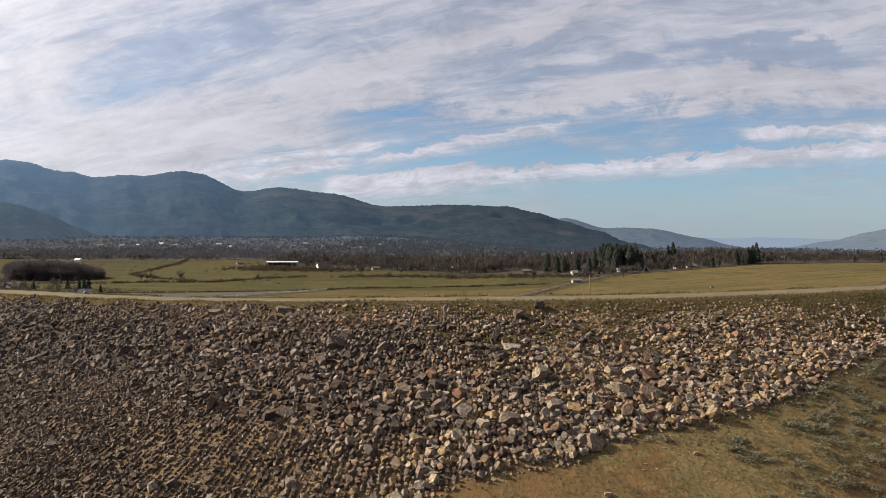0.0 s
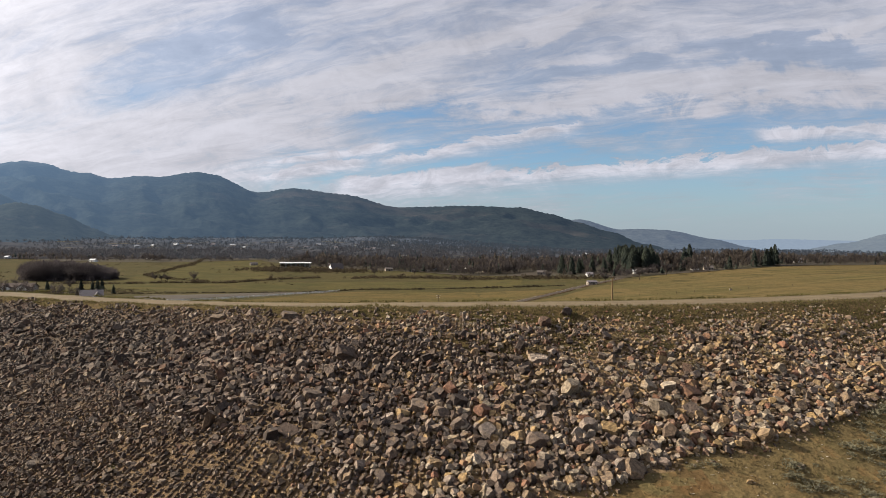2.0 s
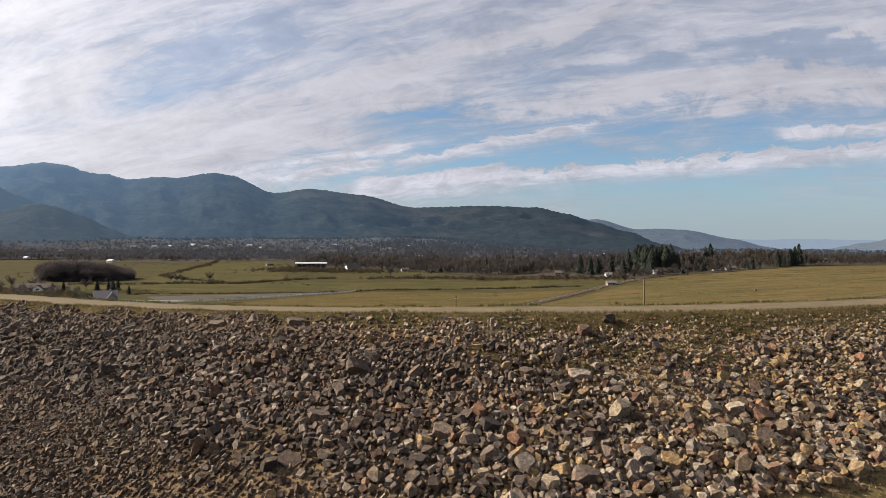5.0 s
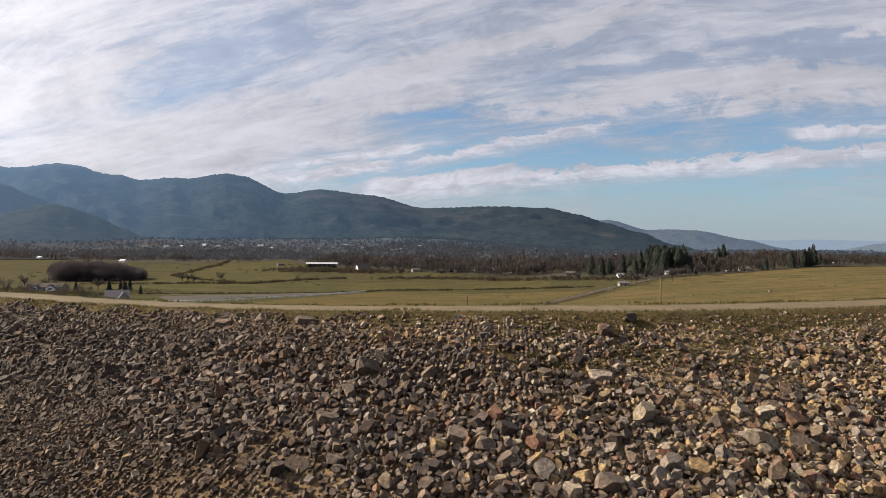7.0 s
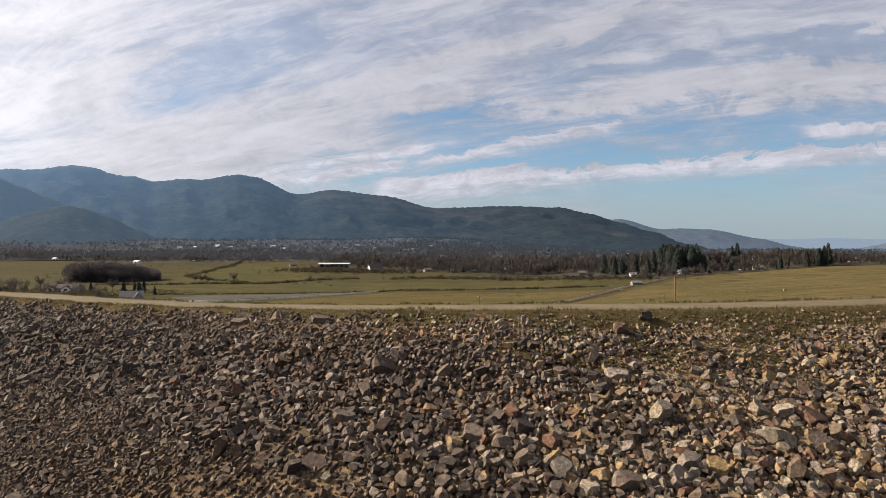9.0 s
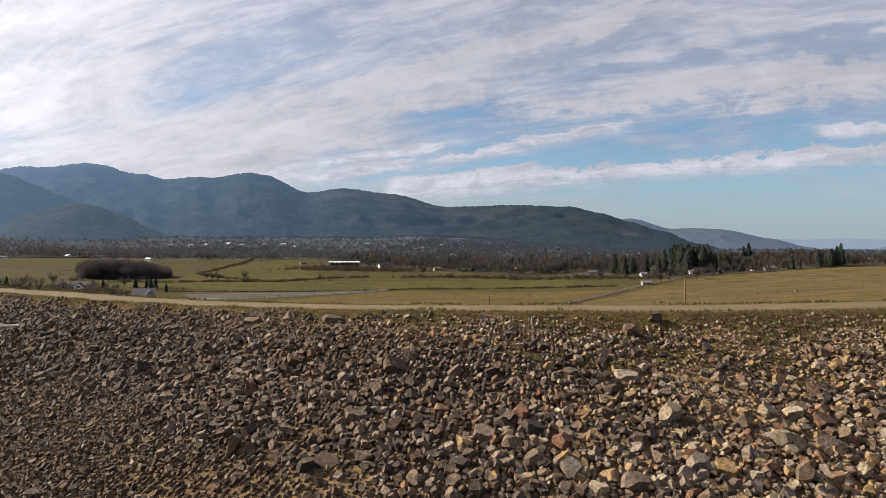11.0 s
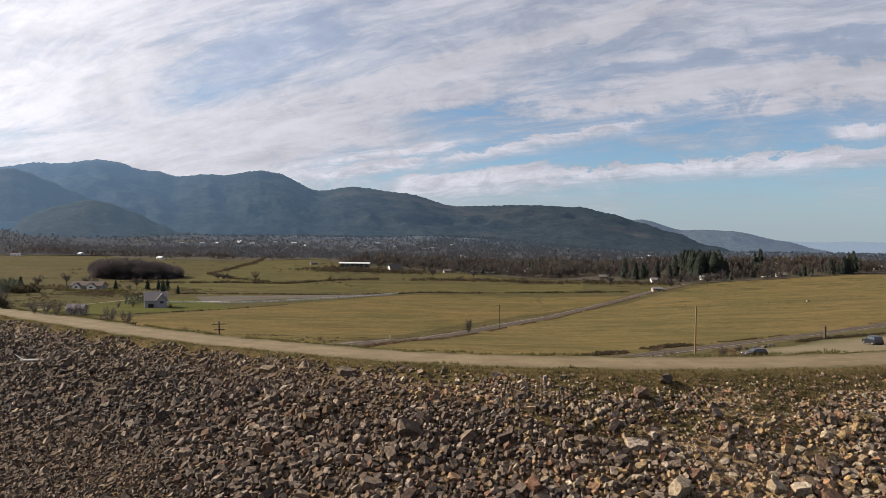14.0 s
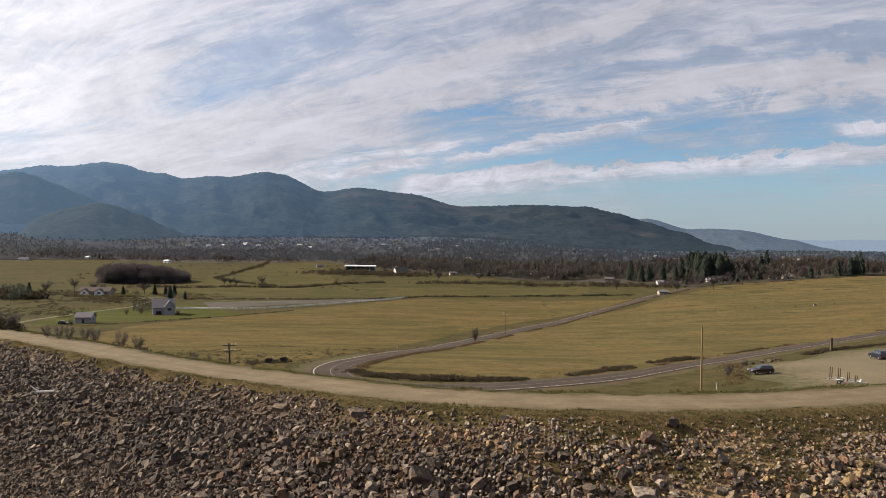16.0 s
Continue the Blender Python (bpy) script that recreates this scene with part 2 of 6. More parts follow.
def plain_paint(name, colour, rough=0.5, metal=0.0, vary=0.15, scale=3.0):
    """Paint, metal or wood of one colour with some soiling."""
    m, n, bsdf = material(name, rough, metal)
    f = n.noise(n.add("ShaderNodeTexCoord").outputs["Object"], scale, 5.0, 0.6)
    dark = tuple(c * (1 - vary) for c in colour)
    light = tuple(min(1.0, c * (1 + vary)) for c in colour)
    n.put(n.mix(f, dark, light), bsdf.inputs["Base Color"])
    return m


def stone_material(name, stops, islands=True):
    m, n, bsdf = material(name, 0.9)
    pick = n.add("ShaderNodeNewGeometry").outputs["Random Per Island"] if islands else n.add("ShaderNodeObjectInfo").outputs["Random"]
    base = n.ramp(pick, stops)
    pos = place(n)
    grain, blotch, fine = n.noise(pos, 5.0, 6.0, 0.65, 0.4), n.noise(pos, 1.6, 3.0, 0.5), n.noise(pos, 22.0, 4.0, 0.6)
    c = n.mix(n.span(grain, 0.35, 0.7), n.mix(1.0, base, (0.50, 0.48, 0.47), "MULTIPLY"), n.mix(1.0, base, (1.42, 1.38, 1.30), "MULTIPLY"))
    c = n.mix(n.span(blotch, 0.56, 0.72, 0.0, 0.5), c, (0.30, 0.20, 0.10))
    n.put(n.mix(n.span(fine, 0.35, 0.72, 0.0, 0.42), c, (0.075, 0.062, 0.053)), bsdf.inputs["Base Color"])
    bump(n, bsdf, n.calc("ADD", grain, n.calc("MULTIPLY", fine, 0.4)), 0.85, 0.14)
    return m


GREY_STOPS = [(0.0, (0.0367, 0.0268, 0.023)), (0.22, (0.0648, 0.0494, 0.0421)), (0.4, (0.0778, 0.0525, 0.0372)), (0.5, (0.1134, 0.0588, 0.0353)), (0.58, (0.0929, 0.0735, 0.0627)), (0.74, (0.1296, 0.0966, 0.0745)), (0.9, (0.2009, 0.1596, 0.1313)), (1.0, (0.297, 0.2478, 0.2097))]
TAN_STOPS = [(0.0, (0.1042, 0.0744, 0.0558)), (0.16, (0.1906, 0.1395, 0.093)), (0.3, (0.279, 0.1906, 0.0874)), (0.4, (0.2325, 0.16, 0.0911)), (0.5, (0.1906, 0.0911, 0.0558)), (0.6, (0.1674, 0.119, 0.0893)), (0.7, (0.1906, 0.16, 0.1395)), (0.84, (0.2553, 0.2093, 0.149)), (0.94, (0.2888, 0.2394, 0.1758)), (1.0, (0.3474, 0.2988, 0.2377))]
BROWN_STOPS = [(0.0, (0.040, 0.028, 0.020)), (0.25, (0.070, 0.046, 0.030)), (0.45, (0.098, 0.062, 0.035)), (0.6, (0.084, 0.046, 0.030)), (0.75, (0.082, 0.064, 0.052)), (0.9, (0.150, 0.112, 0.078)), (1.0, (0.215, 0.172, 0.130))]
# the grey stops scaled down, for stones towards the left
DARK_GREY_STOPS = [(at, tuple(0.56 * c for c in colour)) for at, colour in GREY_STOPS]
m_dark_grey = stone_material("dark_grey_rock", DARK_GREY_STOPS)
m_brown, m_brown_one = stone_material("brown_rock", BROWN_STOPS), stone_material("brown_rock_single", BROWN_STOPS, False)
m_grey, m_tan = stone_material("grey_rock", GREY_STOPS), stone_material("tan_rock", TAN_STOPS)
m_grey_one, m_tan_one = stone_material("grey_rock_single", GREY_STOPS, False), stone_material("tan_rock_single", TAN_STOPS, False)


def soil_material():
    m, n, bsdf = material("stony_soil", 0.95)
    pos = place(n)
    big, mid, fine = n.noise(pos, 0.12, 3.0, 0.5), n.noise(pos, 1.1, 6.0, 0.65), n.noise(pos, 9.0, 5.0, 0.7)
    sides = n.add("ShaderNodeSeparateXYZ")
    n.put(pos, sides.inputs[0])
    ochre = n.span(n.calc("ADD", n.calc("SUBTRACT", sides.outputs[0], n.calc("MULTIPLY", n.calc("SUBTRACT", sides.outputs[1], 62.0), 0.9)), n.calc("MULTIPLY", big, 14.0)), -13.0, 18.0)
    zone = n.add("ShaderNodeAttribute")
    zone.attribute_name = "earthy"
    ochre = n.calc("MAXIMUM", ochre, n.calc("MULTIPLY", zone.outputs["Fac"], n.span(big, 0.3, 0.7, 0.12, 0.42)))
    c = n.mix(ochre, n.mix(n.span(big, 0.35, 0.65), (0.04472, 0.02829, 0.01445), (0.0774, 0.04689, 0.02167)), n.mix(n.span(big, 0.35, 0.65), (0.150, 0.100, 0.050), (0.235, 0.153, 0.072)))
    c = n.mix(n.span(mid, 0.35, 0.75, 0.0, 0.7), c, n.mix(ochre, (0.040, 0.027, 0.017), (0.085, 0.060, 0.036)))
    c = n.mix(n.span(fine, 0.45, 0.72, 0.0, 0.38), c, n.mix(ochre, (0.0946, 0.06467, 0.03901), (0.23, 0.170, 0.105)))
    grit = n.noise(pos, 5.5, 6.0, 0.8)
    c = n.mix(n.span(grit, 0.50, 0.60, 0.0, 0.7), c, n.mix(1.0, c, (0.38, 0.36, 0.34), "MULTIPLY"))
    n.put(n.mix(n.span(grit, 0.34, 0.44, 0.55, 0.0), c, n.mix(1.0, c, (1.8, 1.75, 1.7), "MULTIPLY")), bsdf.inputs["Base Color"])
    bump(n, bsdf, n.calc("ADD", mid, fine), 1.0, 0.15)
    return m


def turf_material(name, green, straw, bare, scale=0.08, bare_from=0.6, relief=0.06, rows=0.0):
    m, n, bsdf = material(name, 1.0)
    bsdf.inputs["Specular IOR Level"].default_value = 0.02
    pos = place(n)
    big, mid, fine, lone = n.noise(pos, scale, 4.0, 0.55), n.noise(pos, scale * 9, 5.0, 0.6), n.noise(pos, 3.1, 6.0, 0.7), n.noise(pos, scale * 2.7, 4.0, 0.6, 0.5)
    c = n.mix(n.span(big, 0.36, 0.64), green, straw)
    c = n.mix(n.span(mid, 0.3, 0.72, 0.0, 0.55), c, tuple(0.62 * v for v in green))
    c = n.mix(n.span(lone, bare_from, bare_from + 0.14, 0.0, 0.8), c, bare)
    if rows:
        # wheel and mowing rows, tussocks and bare clods
        axes3 = n.add("ShaderNodeSeparateXYZ")
        n.put(pos, axes3.inputs[0])
        swath = n.noise(n.vec(n.calc("MULTIPLY", axes3.outputs[0], 0.022), n.calc("MULTIPLY", axes3.outputs[1], 0.075)), 1.0, 7.0, 0.68, 1.0)
        c = n.mix(n.span(swath, 0.42, 0.66, 0.0, 0.60), c, tuple(1.35 * v for v in straw))
        c = n.mix(n.span(swath, 0.30, 0.46, 0.50, 0.0), c, tuple(0.75 * v for v in green))
        tussock = n.noise(pos, 0.42, 5.0, 0.72)
        c = n.mix(n.span(tussock, 0.48, 0.62, 0.0, rows), c, tuple(0.42 * v for v in green))
        c = n.mix(n.span(n.noise(pos, 0.9, 4.0, 0.7, 0.4), 0.56, 0.70, 0.0, rows), c, tuple(1.7 * v for v in straw))
    c = n.mix(n.span(fine, 0.35, 0.7, 0.0, 0.45), c, tuple(1.4 * v for v in straw))
    speck = n.noise(pos, 6.5, 4.0, 0.75)
    n.put(n.mix(n.span(speck, 0.50, 0.68, 0.0, 0.55), c, tuple(0.45 * v for v in green)), bsdf.inputs["Base Color"])
    bump(n, bsdf, n.calc("ADD", fine, mid), 0.9, relief)
    return m


m_soil = soil_material()
m_plain = turf_material("valley_pasture", (0.0372, 0.03813, 0.0162), (0.05673, 0.04604, 0.0216), (0.05859, 0.04371, 0.0243), 0.020, 0.60, 0.10, 0.6)
m_green = turf_material("green_pasture", (0.0410, 0.0425, 0.0174), (0.0640, 0.0530, 0.0220), (0.05766, 0.0465, 0.0232), 0.030, 0.64, 0.10, 0.45)
m_straw = turf_material("dry_pasture", (0.04743, 0.0465, 0.0178), (0.09114, 0.0651, 0.0275), (0.093, 0.06417, 0.0313), 0.009, 0.60, 0.10, 0.5)
m_meadow = turf_material("green_meadow", (0.0500, 0.0490, 0.0197), (0.0930, 0.0680, 0.0302), (0.0900, 0.0640, 0.0313), 0.011, 0.62, 0.10, 0.5)
m_sage_turf = turf_material("sage_turf", (0.090, 0.073, 0.034), (0.136, 0.100, 0.048), (0.142, 0.090, 0.040), 0.30, 0.50, 0.10)
m_strip = turf_material("crest_turf", (0.04479, 0.03772, 0.01652), (0.07998, 0.05731, 0.02753), (0.09434, 0.06238, 0.03579), 0.25, 0.55, 0.10)
m_bank = turf_material("bank_turf", (0.076, 0.057, 0.026), (0.122, 0.080, 0.039), (0.116, 0.067, 0.029), 0.13, 0.46, 0.08)


def gravel_material(name, base, tyre, scale=0.35, rim=None):
    m, n, bsdf = material(name, 0.95)
    bsdf.inputs["Specular IOR Level"].default_value = 0.08
    pos = place(n)
    big, mid, fine = n.noise(pos, scale, 4.0, 0.6), n.noise(pos, scale * 6, 5.0, 0.6), n.noise(pos, 7.0, 5.0, 0.7)
    c = n.mix(n.span(big, 0.35, 0.66), base, tyre)
    c = n.mix(n.span(mid, 0.3, 0.75, 0.0, 0.4), c, tuple(0.7 * v for v in base))
    if rim:
        # grass creeping in from the edges
        at = n.add("ShaderNodeAttribute")
        at.attribute_name = "rim"
        creep = n.calc("ADD", at.outputs["Fac"], n.calc("MULTIPLY", n.calc("SUBTRACT", n.noise(pos, 0.7, 5.0, 0.65), 0.5), 1.1))
        c = n.mix(n.span(creep, 0.62, 0.98), c, n.mix(mid, tuple(0.75 * v for v in rim), tuple(1.25 * v for v in rim)))
    n.put(n.mix(n.span(fine, 0.4, 0.7, 0.0, 0.35), c, tuple(1.3 * v for v in base)), bsdf.inputs["Base Color"])
    bump(n, bsdf, n.calc("ADD", mid, fine), 0.6, 0.05)
    return m


m_track = gravel_material("dirt_track", (0.09988, 0.07775, 0.0491), (0.1375, 0.1096, 0.07038), 0.35, (0.05892, 0.0491, 0.02455))
m_rut = gravel_material("packed_wheel_rut", (0.1113, 0.08675, 0.05565), (0.1456, 0.1162, 0.07529))
m_lot = gravel_material("gravel_lot", (0.122, 0.099, 0.064), (0.084, 0.073, 0.047), 0.06, (0.047, 0.046, 0.020))
m_asphalt = gravel_material("asphalt", (0.040, 0.031, 0.0255), (0.053, 0.041, 0.033), 0.2)
m_verge = gravel_material("dry_verge", (0.05208, 0.03999, 0.02232), (0.0744, 0.05766, 0.03162), 0.15, (0.04836, 0.04464, 0.01674))
m_litter = gravel_material("leaf_litter", (0.040, 0.033, 0.026), (0.036, 0.034, 0.020), 0.02)
m_line = plain_paint("road_paint", (0.265, 0.25, 0.218), 0.7, 0.0, 0.25, 1.5)
m_line_worn = plain_paint("worn_road_paint", (0.120, 0.105, 0.090), 0.8, 0.0, 0.35, 1.5)


def leaf_material(name, lo, hi, haze=None, clump=0.0):
    """Leaves, blades and twigs, thin enough to let some light through."""
    m, n, bsdf = material(name, 0.9)
    bsdf.inputs["Specular IOR Level"].default_value = 0.06
    pick = n.add("ShaderNodeNewGeometry").outputs["Random Per Island"]
    f = n.noise(place(n), 0.9, 4.0, 0.6)
    if clump:
        colour = n.mix(n.span(n.noise(place(n), clump, 4.0, 0.65), 0.32, 0.68), tuple(0.78 * v for v in lo), tuple(1.15 * v for v in hi))
    else:
        colour = n.mix(n.calc("MULTIPLY", n.calc("ADD", pick, f), 0.5), lo, hi)
    n.put(colour, bsdf.inputs["Base Color"])
    thin, both = n.add("ShaderNodeBsdfTranslucent"), n.add("ShaderNodeMixShader")
    # haze over far trees, painted on as a faint bluish glow
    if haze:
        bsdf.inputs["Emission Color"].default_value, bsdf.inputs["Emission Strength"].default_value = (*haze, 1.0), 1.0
    n.put(colour, thin.inputs["Color"])
    both.inputs[0].default_value = 0.45
    out = [q for q in n.tree.nodes if q.bl_idname == "ShaderNodeOutputMaterial"][0]
    n.put(bsdf.outputs[0], both.inputs[1])
    n.put(thin.outputs[0], both.inputs[2])
    n.put(both.outputs[0], out.inputs[0])
    return m


m_straw_blade = leaf_material("dry_blades", (0.100, 0.078, 0.040), (0.180, 0.138, 0.076))
m_green_blade = leaf_material("green_blades", (0.065, 0.064, 0.024), (0.115, 0.098, 0.040))
m_sage = leaf_material("sage_leaves", (0.122, 0.115, 0.076), (0.190, 0.176, 0.120))
m_conifer = leaf_material("conifer_needles", (0.0280, 0.0370, 0.0330), (0.0480, 0.0560, 0.0430), clump=0.07)
m_twig = leaf_material("bare_twigs", (0.046, 0.041, 0.041), (0.058, 0.050, 0.049), clump=0.07)
m_bark = plain_paint("bark", (0.0585, 0.0429, 0.0328), 0.9, 0.0, 0.35, 2.0)
m_poplar = leaf_material("poplar_twigs", (0.056, 0.048, 0.043), (0.083, 0.069, 0.058), clump=0.07)
# far copies: darker base, more haze painted in as emission with distance
m_far_twig = leaf_material("hazed_far_twigs", (0.024, 0.020, 0.019), (0.034, 0.028, 0.026), (0.0190, 0.0225, 0.0275), clump=0.07)
m_slope_twig = leaf_material("hazed_slope_twigs", (0.018, 0.016, 0.015), (0.027, 0.023, 0.021), (0.0235, 0.0300, 0.0385), clump=0.03)
m_upper_twig = leaf_material("hazed_upper_twigs", (0.012, 0.012, 0.012), (0.020, 0.018, 0.017), (0.0270, 0.0375, 0.0510), clump=0.02)
m_far_conifer = leaf_material("hazed_far_needles", (0.014, 0.020, 0.016), (0.028, 0.033, 0.024), (0.0115, 0.0160, 0.0225), clump=0.07)
m_hedge = leaf_material("hedge_scrub", (0.036, 0.030, 0.020), (0.070, 0.055, 0.037))


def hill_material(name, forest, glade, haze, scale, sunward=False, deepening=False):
    """Wooded slopes kilometres away, the haze in front of them painted in as emission."""
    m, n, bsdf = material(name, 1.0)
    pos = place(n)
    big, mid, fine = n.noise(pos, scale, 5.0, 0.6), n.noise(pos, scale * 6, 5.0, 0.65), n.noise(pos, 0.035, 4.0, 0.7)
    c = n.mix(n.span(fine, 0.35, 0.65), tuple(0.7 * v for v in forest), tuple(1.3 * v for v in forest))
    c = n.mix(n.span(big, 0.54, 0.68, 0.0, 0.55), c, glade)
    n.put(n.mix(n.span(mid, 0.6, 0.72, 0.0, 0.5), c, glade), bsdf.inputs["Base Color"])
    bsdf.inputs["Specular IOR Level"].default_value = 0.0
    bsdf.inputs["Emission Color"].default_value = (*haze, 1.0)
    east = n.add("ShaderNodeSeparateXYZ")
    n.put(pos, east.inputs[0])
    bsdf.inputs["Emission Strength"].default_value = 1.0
    # painted haze brightens towards the sun's side
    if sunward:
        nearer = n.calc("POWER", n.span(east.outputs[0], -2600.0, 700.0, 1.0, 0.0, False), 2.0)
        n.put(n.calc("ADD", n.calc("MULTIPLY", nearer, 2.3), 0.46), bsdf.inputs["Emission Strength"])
    # painted haze grows with distance up the slope
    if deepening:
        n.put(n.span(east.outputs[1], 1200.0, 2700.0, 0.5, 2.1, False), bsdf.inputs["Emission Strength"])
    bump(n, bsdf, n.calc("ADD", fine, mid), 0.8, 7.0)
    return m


# ---------------------------------------------------------------- mesh helpers
def mesh(name, verts, faces, mats=(), smooth=False):
    me = bpy.data.meshes.new(name)
    me.from_pydata([tuple(v) for v in np.asarray(verts, float).tolist()], [], [tuple(f) for f in (faces.tolist() if isinstance(faces, np.ndarray) else faces)])
    for m in mats:
        me.materials.append(m)
    if smooth:
        me.polygons.foreach_set("use_smooth", [True] * len(me.polygons))
    me.update()
    return me


def part(name, bm, mat, parent, label=""):
    """Links a bmesh as one mesh object under a thing or a part."""
    me = bpy.data.meshes.new(name)
    bm.to_mesh(me)
    bm.free()
    me.materials.append(mat)
    ob = new(name, me)
    ob.parent = parent
    return tagged(ob, label) if label else ob


def stand(name, x, y, z, turn=0.0, **tags):
    """An Empty at a thing's base."""
    ob = new(name)
    ob.matrix_basis = pose(x, y, z, 0, 0, turn)
    ob.empty_display_size = 0.2
    return tagged(ob, **tags)


def grid_faces(rows, cols, close=False):
    i = np.arange(rows * cols).reshape(rows, cols)
    if close:
        i = np.concatenate([i, i[:, :1]], 1)
    return np.stack([i[:-1, :-1], i[:-1, 1:], i[1:, 1:], i[1:, :-1]], -1).reshape(-1, 4)


def wobble(x, y, scale, seed=0.0):
    """Cheap smooth noise in about -1..1 for arrays."""
    x, y = np.asarray(x, float) * scale + seed * 7.3, np.asarray(y, float) * scale - seed * 3.1
    return (np.sin(x * 1.7 + 1.3 * np.sin(y * 1.1 + seed)) + np.sin(y * 2.1 + 1.7 * np.sin(x * 0.9 - seed)) + 0.5 * np.sin(x * 4.3 + y * 3.7) + 0.5 * np.sin(x * 3.1 - y * 5.3 + 2)) / 3


# ---------------------------------------------------------------- ground
def build_ground():
    rings = np.concatenate([np.arange(2, 18, 4.0), np.arange(18, 120, 1.0), np.geomspace(120, 4850, 110)])
    front = np.radians(np.arange(-75, 75, 0.6))
    back = np.radians(np.arange(75, 285, 6.0))
    ang = np.concatenate([front, back])
    r, a = np.meshgrid(rings, ang, indexing="ij")
    x, y = r * np.sin(a), 18 + r * np.cos(a)
    z = ground_z(x.ravel(), y.ravel()).reshape(x.shape)
    s, _ = along_crest(x.ravel(), y.ravel())
    s = s.reshape(x.shape)
    z = z - np.where((s > 4.4), 0.25, 0.0) - np.where(np.abs(s) <= 4.4, 0.05, 0)
    z = z + np.where(s < -30, 0.12 * wobble(x, y, 0.05), 0)
    v = np.stack([x, y, z], -1).reshape(-1, 3)
    f = grid_faces(len(rings), len(ang), True)
    v = np.concatenate([v, [[0, 18, float(v[:len(ang), 2].mean())]]])
    cap = [(len(v) - 1, (k + 1) % len(ang), k) for k in range(len(ang))]
    ob = new("ground", mesh("ground", v, f.tolist() + cap, [m_plain], True))
    return tagged(ob, "broad valley floor of olive and straw coloured pasture", "ground", kind="structure")


ground = build_ground()


def laid(x, y):
    """Height of the ground sheet with its shallow unevenness."""
    return ground_z(x, y) + 0.12 * wobble(x, y, 0.05) * (along_crest(x, y)[0] < -30)


def drape(name, line, widths, mat, lift, n, cross=5, label="", category="ground", ragged=0.0, z_of=laid):
    """A strip along a line, laid on the ground. widths: left and right of it."""
    p = smooth_line(line, n)
    d = np.gradient(p[:, :2], axis=0)
    d /= np.linalg.norm(d, axis=1)[:, None]
    side = np.stack([d[:, 1], -d[:, 0]], 1)
    rows = []
    for k in range(cross):
        f = k / (cross - 1)
        off = -widths[0] + f * (widths[0] + widths[1])
        edge = ragged * (abs(2 * f - 1) ** 6) * wobble(p[:, 0] + 40 * k, p[:, 1], 0.55, k)
        q = p[:, :2] + side * (off + edge)[:, None]
        rows.append(np.concatenate([q, (z_of(q[:, 0], q[:, 1]) + lift + 0.03 * (1 - (2 * f - 1) ** 2))[:, None]], 1))
    v = np.stack(rows, 1).reshape(-1, 3)
    ob = new(name, mesh(name, v, grid_faces(n, cross)[:, ::-1], [mat], True))
    ob.data.attributes.new("rim", "FLOAT", "POINT").data.foreach_set("value", np.tile(np.abs(np.linspace(-1, 1, cross)), n))
    return tagged(ob, label, category, kind="structure")


# the strip of packed dirt along the crest
crest_track = drape("dirt_track", CREST[:, :2], (3.3, 3.1), m_track, 0.0, 1100, 13, "pale packed dirt track along the dam crest", "track", 0.8)

for side in (-0.95, 0.95):
    rut = drape("wheel_rut", CREST[:, :2], (0.42 - side, 0.42 + side), m_rut, 0.022, 500, 3, "paler packed wheel rut", "", 0.25)
    rut.parent = crest_track


# ---------------------------------------------------------------- the stone-clad face of the dam
SHORE_X = np.array([-60, -1.8, 2.8, 8.5, 14, 19.5, 28, 35.5, 41.5, 60, 90])
SHORE_Y = np.array([20, 44.8, 46.6, 48.7, 51.3, 53.2, 57.8, 63.7, 68.5, 86, 112])


def face_z(x, y):
    """Height of the earth between the stones."""
    return ground_z(x, y) + 0.16 * wobble(x, y, 0.35, 1) + 0.05 * wobble(x, y, 1.7, 2)


def washed(x, y, s):
    """How far the finer, browner rubble low on the face has taken over, 0 to 1."""
    return step01((s - 17 - 8 * np.clip((x + 30) / 25, 0, 1) + 2.2 * wobble(x, y, 0.22, 15)) / 3.5 + 0.3) * step01((3 - x) / 12)


def upper(x, y, s):
    """The earthy, half overgrown band under the track, 1 to 0."""
    return step01((9.2 + 1.8 * wobble(x, y, 0.28, 18) - s) / 2.5)


def strip_points(x0, x1, s0, s1, step):
    """A grid along the crest, x0..x1, and down the slope."""
    c = CREST_LINE[(CREST_LINE[:, 0] > x0) & (CREST_LINE[:, 0] < x1)]
    seg = np.r_[0, np.cumsum(np.hypot(*np.diff(c[:, :2], axis=0).T))]
    u = np.arange(0, seg[-1], step)
    p = np.stack([np.interp(u, seg, c[:, k]) for k in range(3)], 1)
    d = np.gradient(p[:, :2], axis=0)
    d /= np.linalg.norm(d, axis=1)[:, None]
    return p, np.stack([d[:, 1], -d[:, 0]], 1)


